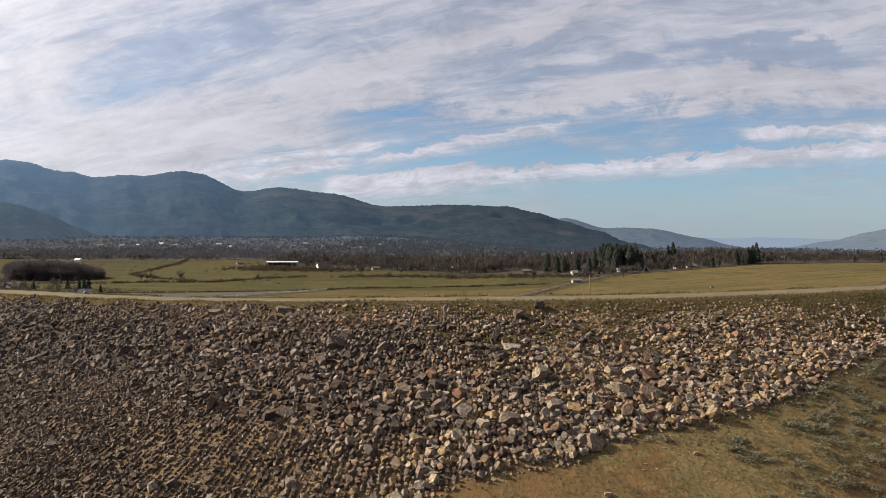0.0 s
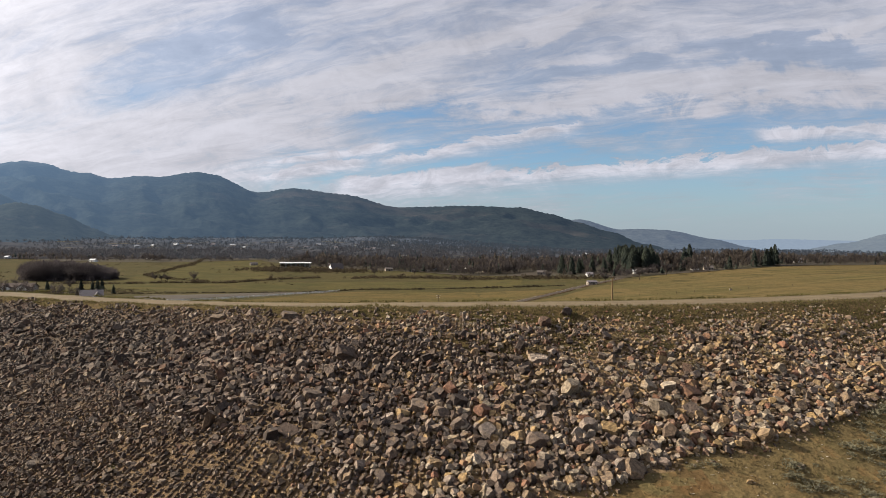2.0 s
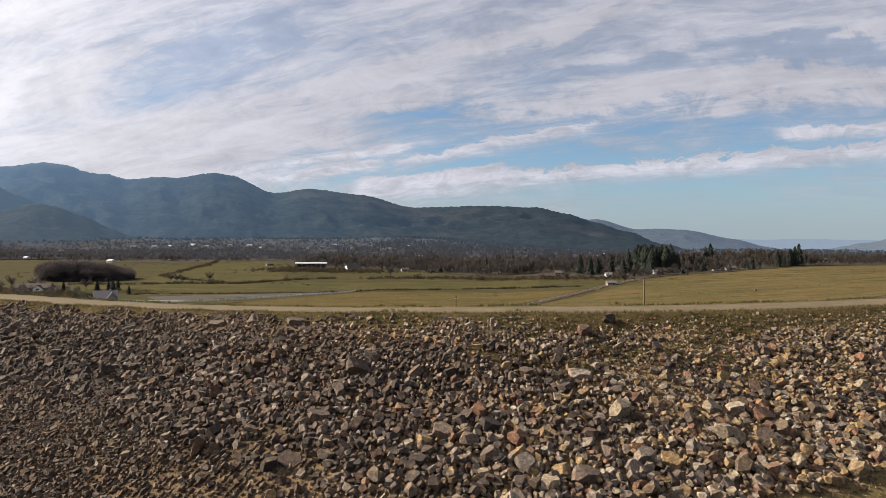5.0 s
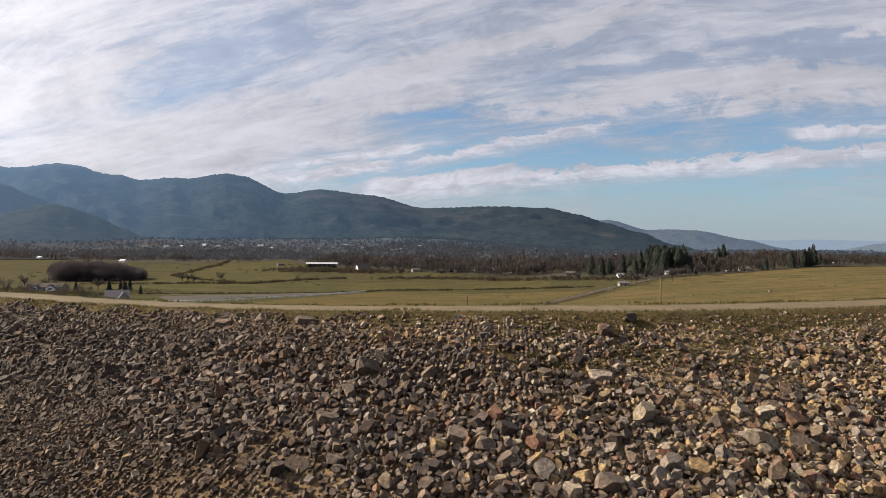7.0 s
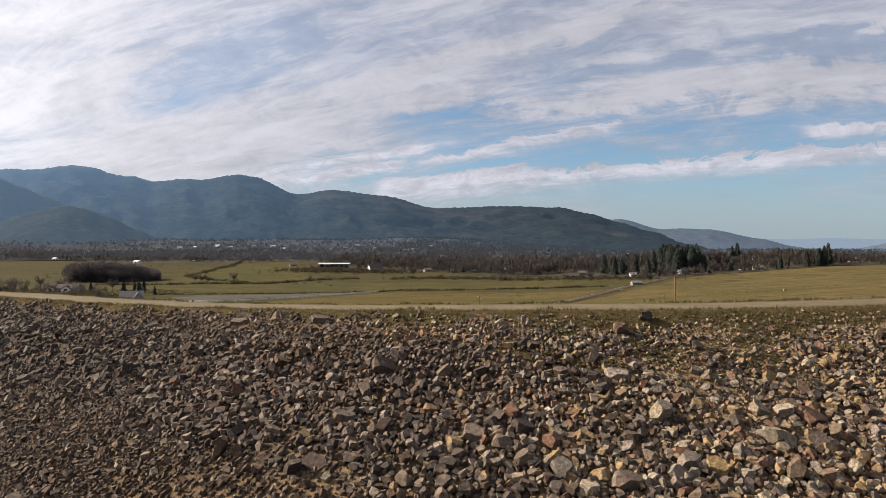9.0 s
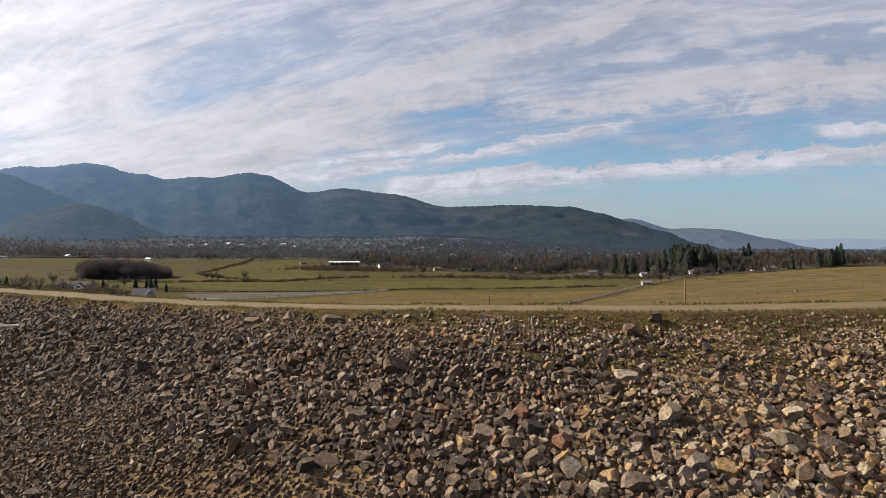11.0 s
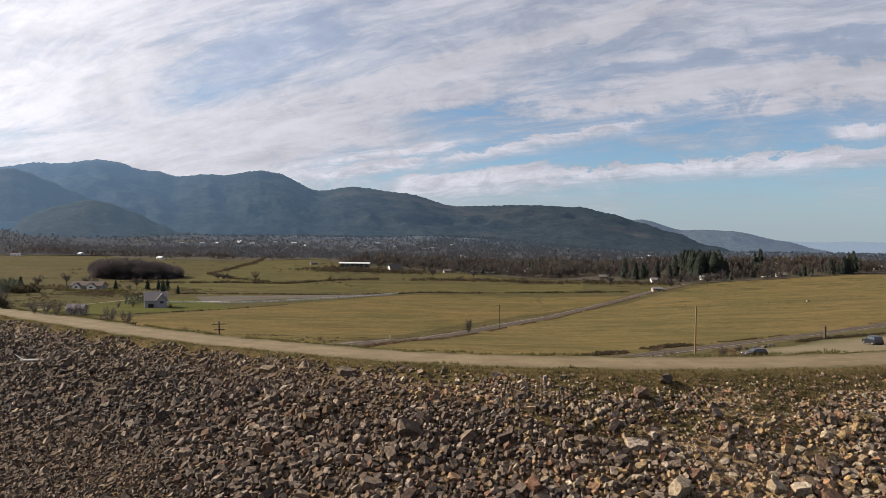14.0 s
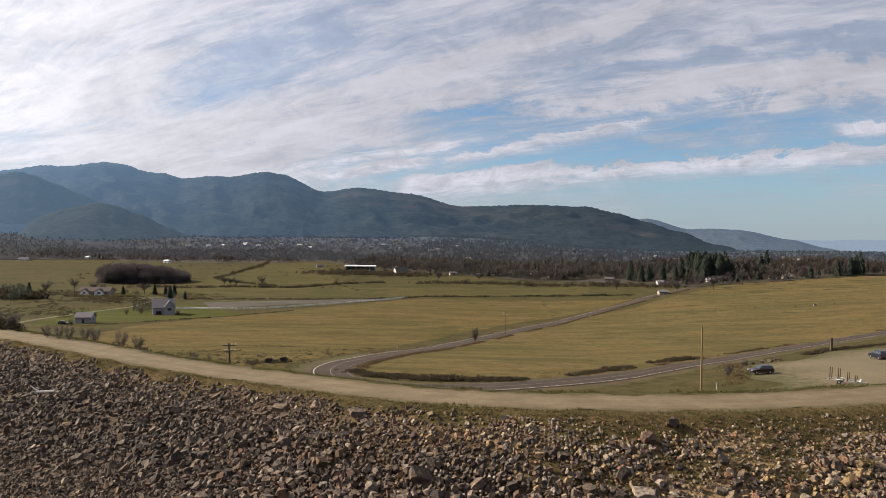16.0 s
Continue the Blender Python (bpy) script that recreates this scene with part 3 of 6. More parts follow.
def build_face():
    p, out = strip_points(-150, 75, 4, 60, 0.6)
    s = np.r_[2.2, np.arange(2.8, 48, 0.6), np.arange(48, 75, 3)]
    x = p[:, None, 0] + out[:, None, 0] * s[None]
    y = p[:, None, 1] + out[:, None, 1] * s[None]
    flat = ground_z(x.ravel(), y.ravel()).reshape(x.shape) - 0.012
    z = flat + (face_z(x.ravel(), y.ravel()).reshape(x.shape) - flat) * step01((s[None] - 4.2) / 1.6)
    z[:, 0] -= 0.2
    # the earth lies deeper between the large stones
    rocky = step01((s[None] - 6.5) / 1.5) * step01((y - np.interp(x, SHORE_X, SHORE_Y)) / 1.5)
    z = z - 0.14 * rocky * step01((0.42 - wobble(x, y, 0.16, 8)) / 0.4)
    v = np.stack([x, y, z], -1).reshape(-1, 3)
    ob = new("dam_face", mesh("dam_face", v, grid_faces(len(p), len(s)), [m_soil, m_bank, m_strip, m_sage_turf], True))
    me = ob.data
    far_s = np.broadcast_to(s[None], x.shape)
    earthy = np.maximum(washed(x, y, far_s), 0.7 * upper(x, y, far_s))
    me.attributes.new("earthy", "FLOAT", "POINT").data.foreach_set("value", earthy.ravel())
    cen = np.zeros(len(me.polygons) * 3)
    me.polygons.foreach_get("center", cen)
    cen = cen.reshape(-1, 3)
    edge = np.interp(cen[:, 0], SHORE_X, SHORE_Y) + 0.8 * wobble(cen[:, 0], cen[:, 1], 0.6, 4)
    sd, _ = along_crest(cen[:, 0], cen[:, 1])
    strip = (sd < 6.6 - 0.8 * step01((-12 - cen[:, 0]) / 10) + 1.2 * wobble(cen[:, 0], cen[:, 1], 0.3, 5) + 0.6 * step01((cen[:, 0] - 2) / 10)) | ((sd < 14) & (cen[:, 0] > 38)) | ((sd < 12.5) & (cen[:, 0] > -2) & (wobble(cen[:, 0], cen[:, 1], 0.5, 9) > 0.08))
    sage = (cen[:, 1] < edge) & (edge - cen[:, 1] < 9 + 5 * wobble(cen[:, 0], cen[:, 1], 0.4, 21)) & (cen[:, 0] > 13 + 5 * wobble(cen[:, 0], cen[:, 1], 0.5, 22))
    me.polygons.foreach_set("material_index", np.where(strip, 2, np.where(sage, 3, np.where(cen[:, 1] < edge, 1, 0))).astype(np.int32))
    return tagged(ob, "sloping dam face of ochre earth covered with broken rock", "embankment", kind="structure")


dam_face = build_face()


def rock_shape(rng, cuts=8, round_off=0.5):
    """A broken, angular stone about 1 across: a skewed block with its corners split off along flat planes."""
    size = np.array([1.0, rng.uniform(0.60, 0.95), rng.uniform(0.45, 0.82)]) * 0.5
    planes = []
    for axis in range(3):
        for side in (-1, 1):
            d = np.zeros(3)
            d[axis] = side
            d += rng.normal(0, 0.13, 3)
            d /= np.linalg.norm(d)
            planes.append((d, size[axis] * rng.uniform(0.84, 1.0)))
    signs = np.array(list(itertools.product((-1, 1), repeat=3)))
    for k in rng.permutation(8)[:cuts]:
        d = signs[k] * rng.uniform(0.25, 1.0, 3)
        d /= np.linalg.norm(d)
        block, egg = float(np.abs(d) @ size), float(np.linalg.norm(d * size))
        planes.append((d, egg + (block - egg) * rng.uniform(0.0, 1.0) * (1 - round_off) - 0.04 * rng.random()))
    corners = []
    for trio in itertools.combinations(planes, 3):
        a = np.array([q[0] for q in trio])
        if abs(np.linalg.det(a)) > 0.02:
            c = np.linalg.solve(a, [q[1] for q in trio])
            if all(q[0] @ c < q[1] + 1e-6 for q in planes):
                corners.append(c)
    bm = bmesh.new()
    for c in corners:
        bm.verts.new(c)
    bmesh.ops.remove_doubles(bm, verts=bm.verts, dist=0.03)
    bmesh.ops.convex_hull(bm, input=bm.verts)
    bmesh.ops.delete(bm, geom=[v for v in bm.verts if not v.link_faces], context="VERTS")
    bmesh.ops.recalc_face_normals(bm, faces=bm.faces)
    bmesh.ops.triangulate(bm, faces=bm.faces)
    bm.verts.index_update()
    v = np.array([x.co[:] for x in bm.verts])
    f = np.array([[x.index for x in face.verts] for face in bm.faces])
    bm.free()
    return v, f


RNG = np.random.default_rng(5)
ROCKS = [rock_shape(RNG, int(RNG.integers(6, 9)), 0.45) for _ in range(48)]
CHIPS = [rock_shape(RNG, int(RNG.integers(2, 4)), 0.55) for _ in range(48)]
BLOCKS = [rock_shape(RNG, 8, 0.35) for _ in range(14)]
PEBBLES = [rock_shape(RNG, 0) for _ in range(16)]


def turns(n, rng, lean):
    """n random turn matrices: any heading, leaning by about lean radians, on the slope."""
    yaw = rng.uniform(0, 2 * np.pi, n)
    rx, ry = rng.normal(0, lean, n) + 0.30, rng.normal(0, lean, n)
    cz, sz, cx, sx, cy, sy = np.cos(yaw), np.sin(yaw), np.cos(rx), np.sin(rx), np.cos(ry), np.sin(ry)
    Z = np.zeros((n, 3, 3)); Z[:, 0, 0] = cz; Z[:, 0, 1] = -sz; Z[:, 1, 0] = sz; Z[:, 1, 1] = cz; Z[:, 2, 2] = 1
    X = np.zeros((n, 3, 3)); X[:, 0, 0] = 1; X[:, 1, 1] = cx; X[:, 1, 2] = -sx; X[:, 2, 1] = sx; X[:, 2, 2] = cx
    Y = np.zeros((n, 3, 3)); Y[:, 1, 1] = 1; Y[:, 0, 0] = cy; Y[:, 0, 2] = sy; Y[:, 2, 0] = -sy; Y[:, 2, 2] = cy
    return X @ Y @ Z


def join_copies(shapes, pick, R, size, where):
    """Vertices and triangles of many turned copies."""
    vs, fs, base = [], [], 0
    for k, (v, f) in enumerate(shapes):
        idx = np.flatnonzero(pick == k)
        if not len(idx):
            continue
        w = np.einsum("nij,vj->nvi", R[idx], v) * size[idx][:, None, None] + where[idx][:, None]
        fs.append((f[None] + base + (np.arange(len(idx)) * len(v))[:, None, None]).reshape(-1, 3))
        vs.append(w.reshape(-1, 3))
        base += w.shape[0] * w.shape[1]
    return np.concatenate(vs), np.concatenate(fs)


# large stones placed one by one: x, y, length, height, turn, tilt, tone
KNOWN = [
    (6.23, 61.15, 2.6, 1.0, -6, 6, "grey"), (5.03, 62.56, 1.5, 1.7, 60, 40, "grey"), (-17.2, 55.99, 1.5, 2.2, 85, 10, "tan"), (-11.24, 54.23, 2.6, 0.8, -22, 35, "tan"), (-12.25, 53.69, 1.5, 1.5, 30, 10, "grey"),
    (13.82, 52.98, 1.9, 2.1, 70, 15, "tan"), (16.78, 58.03, 2.5, 1.3, 18, 12, "grey"), (8.02, 57.35, 2.3, 2.1, 40, 20, "tan"), (-8.65, 62.55, 2.6, 1.4, 25, 30, "tan"), (-14.97, 71.09, 2.3, 1.4, 18, 10, "grey"),
    (-22.62, 74.54, 2.4, 1.4, -5, 8, "tan"), (9.49, 68.22, 1.5, 1.7, 80, 40, "grey"), (7.32, 66.33, 1.8, 1.5, 15, 10, "grey"), (5.11, 51.66, 2.4, 1.5, 10, 15, "tan"), (0.16, 55.75, 2.1, 1.5, 20, 25, "grey"),
    (-2.56, 55.46, 2.2, 1.5, -15, 20, "grey"), (-17.01, 60.09, 1.3, 1.3, 10, 40, "tan"), (-16.39, 65.4, 1.8, 1.5, 50, 50, "tan"), (15.28, 58.46, 1.9, 1.3, 5, 5, "tan"), (13.88, 58.37, 1.9, 1.3, 30, 20, "tan"), (12.04, 57.14, 1.6, 1.7, 60, 20, "grey"),
    (8.56, 53.47, 2.0, 1.4, 20, 20, "grey"), (9.89, 53.17, 1.9, 1.3, -20, 15, "tan"), (-10.3, 57.7, 2.2, 1.5, 10, 15, "grey"), (1.23, 64.3, 1.6, 1.2, 30, 20, "grey"), (1.71, 54.65, 1.7, 1.6, 45, 25, "tan"),
]


def scatter_stones():
    rng = np.random.default_rng(11)
    tiers = [(1.0, 1.3, 40), (0.66, 1.0, 850), (0.40, 0.66, 8200), (0.22, 0.40, 31000)]
    cells, found = {}, []

    def clear(x, y, r):
        i, j = int(x // 1.3), int(y // 1.3)
        for a in (-1, 0, 1):
            for b in (-1, 0, 1):
                for X, Y, R in cells.get((i + a, j + b), ()):
                    if (x - X) ** 2 + (y - Y) ** 2 < (0.58 * (r + R)) ** 2:
                        return False
        cells.setdefault((i, j), []).append((x, y, r))
        return True

    for x, y, length, *_ in KNOWN:
        clear(x, y, length * 0.40)
    p, out = strip_points(-85, 56, 4, 60, 0.25)
    for lo, hi, count in tiers:
        k = rng.integers(0, len(p), count * 3)
        s = 4.6 + 34 * rng.random(count * 3) ** 0.9
        x, y = p[k, 0] + out[k, 0] * s, p[k, 1] + out[k, 1] * s
        fine, band = washed(x, y, s), upper(x, y, s)
        size = (lo + (hi - lo) * rng.random(count * 3) ** 1.5) * (1 + 0.15 * step01((x + 12) / 16) * step01((s - 14) / 10)) * (0.76 + 0.24 * step01((s - 6) / 9)) * (1 - 0.25 * fine)
        shore = np.interp(x, SHORE_X, SHORE_Y) + 0.7 * wobble(x, y, 0.8, 3)
        left = step01((5 - x) / 9)
        top = 5.8 - 0.8 * left - 0.3 * step01((-12 - x) / 10) + 1.5 * wobble(x, y, 0.35, 6) + 1.3 * step01((x - 1) / 10)
        bare = wobble(x, y, 0.16, 8)
        keep = (y > shore) & (s > top) & (rng.random(count * 3) < np.clip(1.15 - (1.6 - 1.0 * fine) * np.clip(bare - 0.20 + 0.12 * step01((x + 4) / 8), 0, 1) - (0.62 if lo > 0.35 else 0.08) * fine - (0.45 - 0.30 * left) * band, 0.12, 1))
        green = (x > -2) & (s < 12.5) & (wobble(x, y, 0.5, 9) > 0.08)
        keep &= ~green | (rng.random(count * 3) < 0.38)
        keep &= (x < 37 + 4 * wobble(x, y, 0.3, 17)) | (s > 14) | (rng.random(count * 3) < 0.15)
        made = 0
        for a in np.flatnonzero(keep):
            if made >= count:
                break
            if clear(x[a], y[a], size[a] * 0.5):
                found.append((x[a], y[a], size[a], s[a]))
                made += 1
    return np.array(found)


def build_stones():
    rng = np.random.default_rng(23)
    st = scatter_stones()
    x, y, size, s = st.T
    z = face_z(x, y) + size * 0.10 + 0.20 * rng.random(len(st)) ** 1.7 * step01((s - 7) / 4) * (1 - 0.7 * washed(x, y, s))
    # lichen-grey quarry stone on one side, browner stone on the other
    grey = rng.random(len(st)) < np.clip((0.92 - 0.030 * np.clip(x + 6, 0, 60) - (0.008 + 0.024 * step01((x + 10) / 12)) * np.clip(s - 15, 0, 20)) * (1 - 0.72 * upper(x, y, s)) * (1 - 0.70 * washed(x, y, s)) + 0.16 * wobble(x, y, 0.22, 12), 0.08, 0.95)
    # earth-stained stone away from the pale end of the dam
    brown = ~grey & (rng.random(len(st)) < step01((-1 - x) / 14))
    # share of the darker grey grows towards the left
    dark_grey = grey & (rng.random(len(st)) < step01((-19 - x) / 15))
    tan = ~grey & ~brown
    R = turns(len(st), rng, 0.5)
    pick = rng.integers(0, len(ROCKS), len(st))
    near = np.zeros(len(st), bool)
    order = np.flatnonzero((size > 0.7) & (s > 9) & (s < 34) & (x > -26) & (x < 26))
    near[order[np.argsort(-size[order])][:292 - len(KNOWN)]] = True
    shared = {}
    for k, (v, f) in enumerate(ROCKS):
        for tone, m in (("tan", m_tan_one), ("brown", m_brown_one), ("grey", m_grey_one)):
            shared[k, tone] = mesh("stone", v, f, [m])
    for a in np.flatnonzero(near):
        ob = new("stone", shared[int(pick[a]), "grey" if grey[a] else "brown" if brown[a] else "tan"])
        ob.matrix_basis = Matrix.LocRotScale((x[a], y[a], z[a]), Matrix(R[a].tolist()).to_quaternion(), (size[a],) * 3)
        ob.parent = dam_face
    for j, (X, Y, length, high, yaw, tilt, tone) in enumerate(KNOWN):
        v, f = BLOCKS[j % len(BLOCKS)]
        ob = new("stone", mesh("stone", v, f, [m_grey_one if tone == "grey" else m_tan_one if X > -8 else m_brown_one]))
        Z = float(face_z(X, Y)[0]) + 0.16 * high
        ob.matrix_basis = pose(X, Y, Z, 20 + 0.2 * tilt, tilt * 0.6, yaw) @ Matrix.Diagonal((length * 0.60, length * 0.50, high * 0.82, 1))
        ob.parent = dam_face
    for label, m, mask in (("dark grey broken quarry rock", m_grey, grey & ~dark_grey), ("darker grey broken rock", m_dark_grey, dark_grey), ("dark brown earth-stained broken rock", m_brown, brown), ("tan and rust brown broken rock", m_tan, tan)):
        i = np.flatnonzero(mask & ~near)
        big = size[i] > 0.5
        a, b = i[big], i[~big]
        v, f = join_copies(ROCKS, pick[a], R[a], size[a], np.stack([x[a], y[a], z[a]], 1))
        v2, f2 = join_copies(CHIPS, pick[b], R[b], size[b], np.stack([x[b], y[b], z[b]], 1))
        ob = new("riprap", mesh("riprap", np.concatenate([v, v2]), np.concatenate([f, f2 + len(v)]), [m]))
        ob.parent = dam_face
        tagged(ob, label, kind="stuff")
    # stray stones on the bank
    for X, Y, size1 in ((9.9, 43.6, 0.75), (10.5, 45.2, 0.45), (5.5, 41.5, 0.6), (3.2, 42.6, 0.5), (-1.5, 41.8, 0.55), (7.6, 40.9, 0.5), (17.5, 49.5, 0.4), (21.5, 51.5, 0.35)):
        k1 = int(rng.integers(len(ROCKS)))
        ob = new("stone", shared[k1, "tan"])
        ob.matrix_basis = pose(X, Y, float(face_z(X, Y)[0]) + 0.2 * size1, 8, 5, 50 * X) @ Matrix.Diagonal((size1, size1, size1, 1))
        ob.parent = dam_face
    # rubble between the stones
    n = 56000
    p, out = strip_points(-85, 56, 4, 60, 0.25)
    k = rng.integers(0, len(p), n)
    close = np.flatnonzero((p[:, 0] > -55) & (p[:, 0] < 34))
    k[:44000] = close[(len(close) * rng.random(44000) ** 0.75).astype(int)]
    s = 5.0 + 33 * rng.random(n)
    s[:16000] = 16 + 18 * rng.random(16000)
    k[:16000] = rng.choice(np.flatnonzero((p[:, 0] > -60) & (p[:, 0] < 8)), 16000)
    x, y = p[k, 0] + out[k, 0] * s, p[k, 1] + out[k, 1] * s
    keep = (y > np.interp(x, SHORE_X, SHORE_Y) - 1.2 * rng.random(n)) & (s > 4.6 + 3.0 * rng.random(n))
    x, y, s = x[keep], y[keep], s[keep]
    size = 0.09 + 0.20 * rng.random(len(x)) ** 1.6
    z = face_z(x, y) + size * 0.12
    dark = rng.random(len(x)) < np.clip(0.45 - 0.03 * x, 0.08, 0.92) * (1 - 0.75 * washed(x, y, s)) * (1 - 0.6 * upper(x, y, s))
    stained = ~dark & (rng.random(len(x)) < step01((-1 - x) / 14))
    for m, mask, label in ((m_grey, dark, "small dark rubble between the larger rocks"), (m_brown, stained, "small brown rubble between the larger rocks"), (m_tan, ~dark & ~stained, "small tan rubble between the larger rocks")):
        i = np.flatnonzero(mask)
        v, f = join_copies(PEBBLES, rng.integers(0, len(PEBBLES), len(i)), turns(len(i), rng, 0.6), size[i], np.stack([x[i], y[i], z[i]], 1))
        ob = new("rubble", mesh("rubble", v, f, [m]))
        ob.parent = dam_face
        tagged(ob, label, kind="stuff")


# ---------------------------------------------------------------- mountains on the horizon
def build_range(name, label, profile, ridge_r, foot_r, foot_z, mat, rough, seed, eye=(0.1, 0.7, 15.2), cols=420, rows=40):
    """A wooded range: profile gives the skyline as degrees of azimuth and of height, right of and above straight ahead."""
    prof = np.array(profile, float)
    az = np.linspace(prof[0, 0], prof[-1, 0], cols)
    el = np.interp(az, prof[:, 0], prof[:, 1])
    k = np.hanning(7); k /= k.sum()
    el = np.convolve(np.pad(el, 3, "edge"), k, "valid")
    rng = np.random.default_rng(seed)
    teeth = np.clip(rng.normal(0.02, 0.022, cols), -0.02, 0.075) * rough
    t = np.linspace(0, 1, rows)
    v = []
    for i, f in enumerate(t):
        r = foot_r + (ridge_r - foot_r) * f + 0.0 * az
        x, y = r * np.sin(np.radians(az)), r * np.cos(np.radians(az))
        top = eye[2] + ridge_r * np.tan(np.radians(el + (teeth if i == rows - 1 else 0)))
        warp = 260 * wobble(x, y, 0.0021, seed + 2)
        ridge = 1 - np.abs(wobble(x + warp, y + 0.6 * warp, 0.0042, seed)) * 1.3
        small = 1 - np.abs(wobble(x - warp, y, 0.0125, seed + 5)) * 1.3
        shape = f ** 1.15 + (0.36 * (ridge - 0.45) + 0.07 * (small - 0.45)) * (f * (1 - f)) ** 0.7
        z = foot_z + (top - foot_z) * shape
        v.append(np.stack([x + eye[0], y + eye[1], z], 1))
    v.append(np.stack([1.04 * v[-1][:, 0], 1.04 * v[-1][:, 1], 0 * az - 20], 1))
    ob = new(name, mesh(name, np.concatenate(v), grid_faces(rows + 1, cols), [mat], True))
    return tagged(ob, label, "mountain", kind="structure")


def sky_px(points):
    """Skyline from offsets right of and above straight ahead, in thousandths of the distance."""
    return [(math.degrees(math.atan(a / 1000)), math.degrees(math.atan(b / 1000 * math.cos(math.atan(a / 1000))))) for a, b in points]


def skyline(knots):
    """Summits and saddles (thousandths right and up) joined by cosine arcs."""
    k = np.array(knots, float)
    a = np.linspace(k[0, 0], k[-1, 0], 400)
    i = np.clip(np.searchsorted(k[:, 0], a, "right") - 1, 0, len(k) - 2)
    f = (a - k[i, 0]) / (k[i + 1, 0] - k[i, 0])
    f = 0.45 * f + 0.55 * (0.5 - 0.5 * np.cos(np.pi * f))
    return sky_px(np.stack([a, k[i, 1] + f * (k[i + 1, 1] - k[i, 1])], 1))


# last colour of each: the haze, painted on the hills as a glow
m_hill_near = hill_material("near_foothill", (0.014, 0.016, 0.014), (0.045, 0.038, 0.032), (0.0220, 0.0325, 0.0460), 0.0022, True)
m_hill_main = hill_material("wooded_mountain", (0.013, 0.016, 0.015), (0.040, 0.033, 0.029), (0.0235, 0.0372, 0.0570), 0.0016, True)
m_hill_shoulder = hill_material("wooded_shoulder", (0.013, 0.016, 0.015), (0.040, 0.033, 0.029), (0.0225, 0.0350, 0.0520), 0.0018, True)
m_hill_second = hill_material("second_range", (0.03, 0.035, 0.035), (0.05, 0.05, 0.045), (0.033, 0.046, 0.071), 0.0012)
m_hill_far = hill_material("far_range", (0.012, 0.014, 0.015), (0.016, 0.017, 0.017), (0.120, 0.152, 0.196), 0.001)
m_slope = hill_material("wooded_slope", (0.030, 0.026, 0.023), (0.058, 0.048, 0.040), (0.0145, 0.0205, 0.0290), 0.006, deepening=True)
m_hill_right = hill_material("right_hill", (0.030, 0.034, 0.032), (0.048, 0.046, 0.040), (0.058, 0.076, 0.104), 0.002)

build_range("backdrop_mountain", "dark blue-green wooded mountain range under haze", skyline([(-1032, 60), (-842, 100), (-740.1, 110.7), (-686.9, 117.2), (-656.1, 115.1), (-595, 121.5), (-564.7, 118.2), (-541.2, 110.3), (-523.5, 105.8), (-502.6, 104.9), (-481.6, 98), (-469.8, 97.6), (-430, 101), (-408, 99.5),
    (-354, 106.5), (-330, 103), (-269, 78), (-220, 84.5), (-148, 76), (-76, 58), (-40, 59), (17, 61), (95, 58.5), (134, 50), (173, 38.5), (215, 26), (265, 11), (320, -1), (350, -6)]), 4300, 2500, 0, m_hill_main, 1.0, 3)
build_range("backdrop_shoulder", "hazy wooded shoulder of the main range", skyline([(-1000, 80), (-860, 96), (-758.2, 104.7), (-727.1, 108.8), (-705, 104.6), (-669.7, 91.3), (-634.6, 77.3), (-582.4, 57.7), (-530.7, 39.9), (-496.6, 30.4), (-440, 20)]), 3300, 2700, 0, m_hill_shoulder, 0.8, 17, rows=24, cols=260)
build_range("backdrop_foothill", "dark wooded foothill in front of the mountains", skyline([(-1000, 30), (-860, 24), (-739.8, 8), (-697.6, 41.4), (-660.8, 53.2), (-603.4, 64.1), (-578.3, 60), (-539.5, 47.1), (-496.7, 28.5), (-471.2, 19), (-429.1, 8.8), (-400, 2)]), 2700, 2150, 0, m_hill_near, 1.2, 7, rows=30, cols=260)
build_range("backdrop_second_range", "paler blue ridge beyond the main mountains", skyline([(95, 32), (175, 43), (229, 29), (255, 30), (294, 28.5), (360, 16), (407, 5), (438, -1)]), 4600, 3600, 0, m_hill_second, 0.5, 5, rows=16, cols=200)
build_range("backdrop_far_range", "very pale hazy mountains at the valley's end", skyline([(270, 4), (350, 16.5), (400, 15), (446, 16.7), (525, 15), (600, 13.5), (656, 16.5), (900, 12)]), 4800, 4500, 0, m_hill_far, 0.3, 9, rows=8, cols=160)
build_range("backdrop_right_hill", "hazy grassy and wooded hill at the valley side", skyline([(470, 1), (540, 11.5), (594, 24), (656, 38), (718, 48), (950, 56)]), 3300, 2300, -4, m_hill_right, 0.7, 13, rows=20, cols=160)


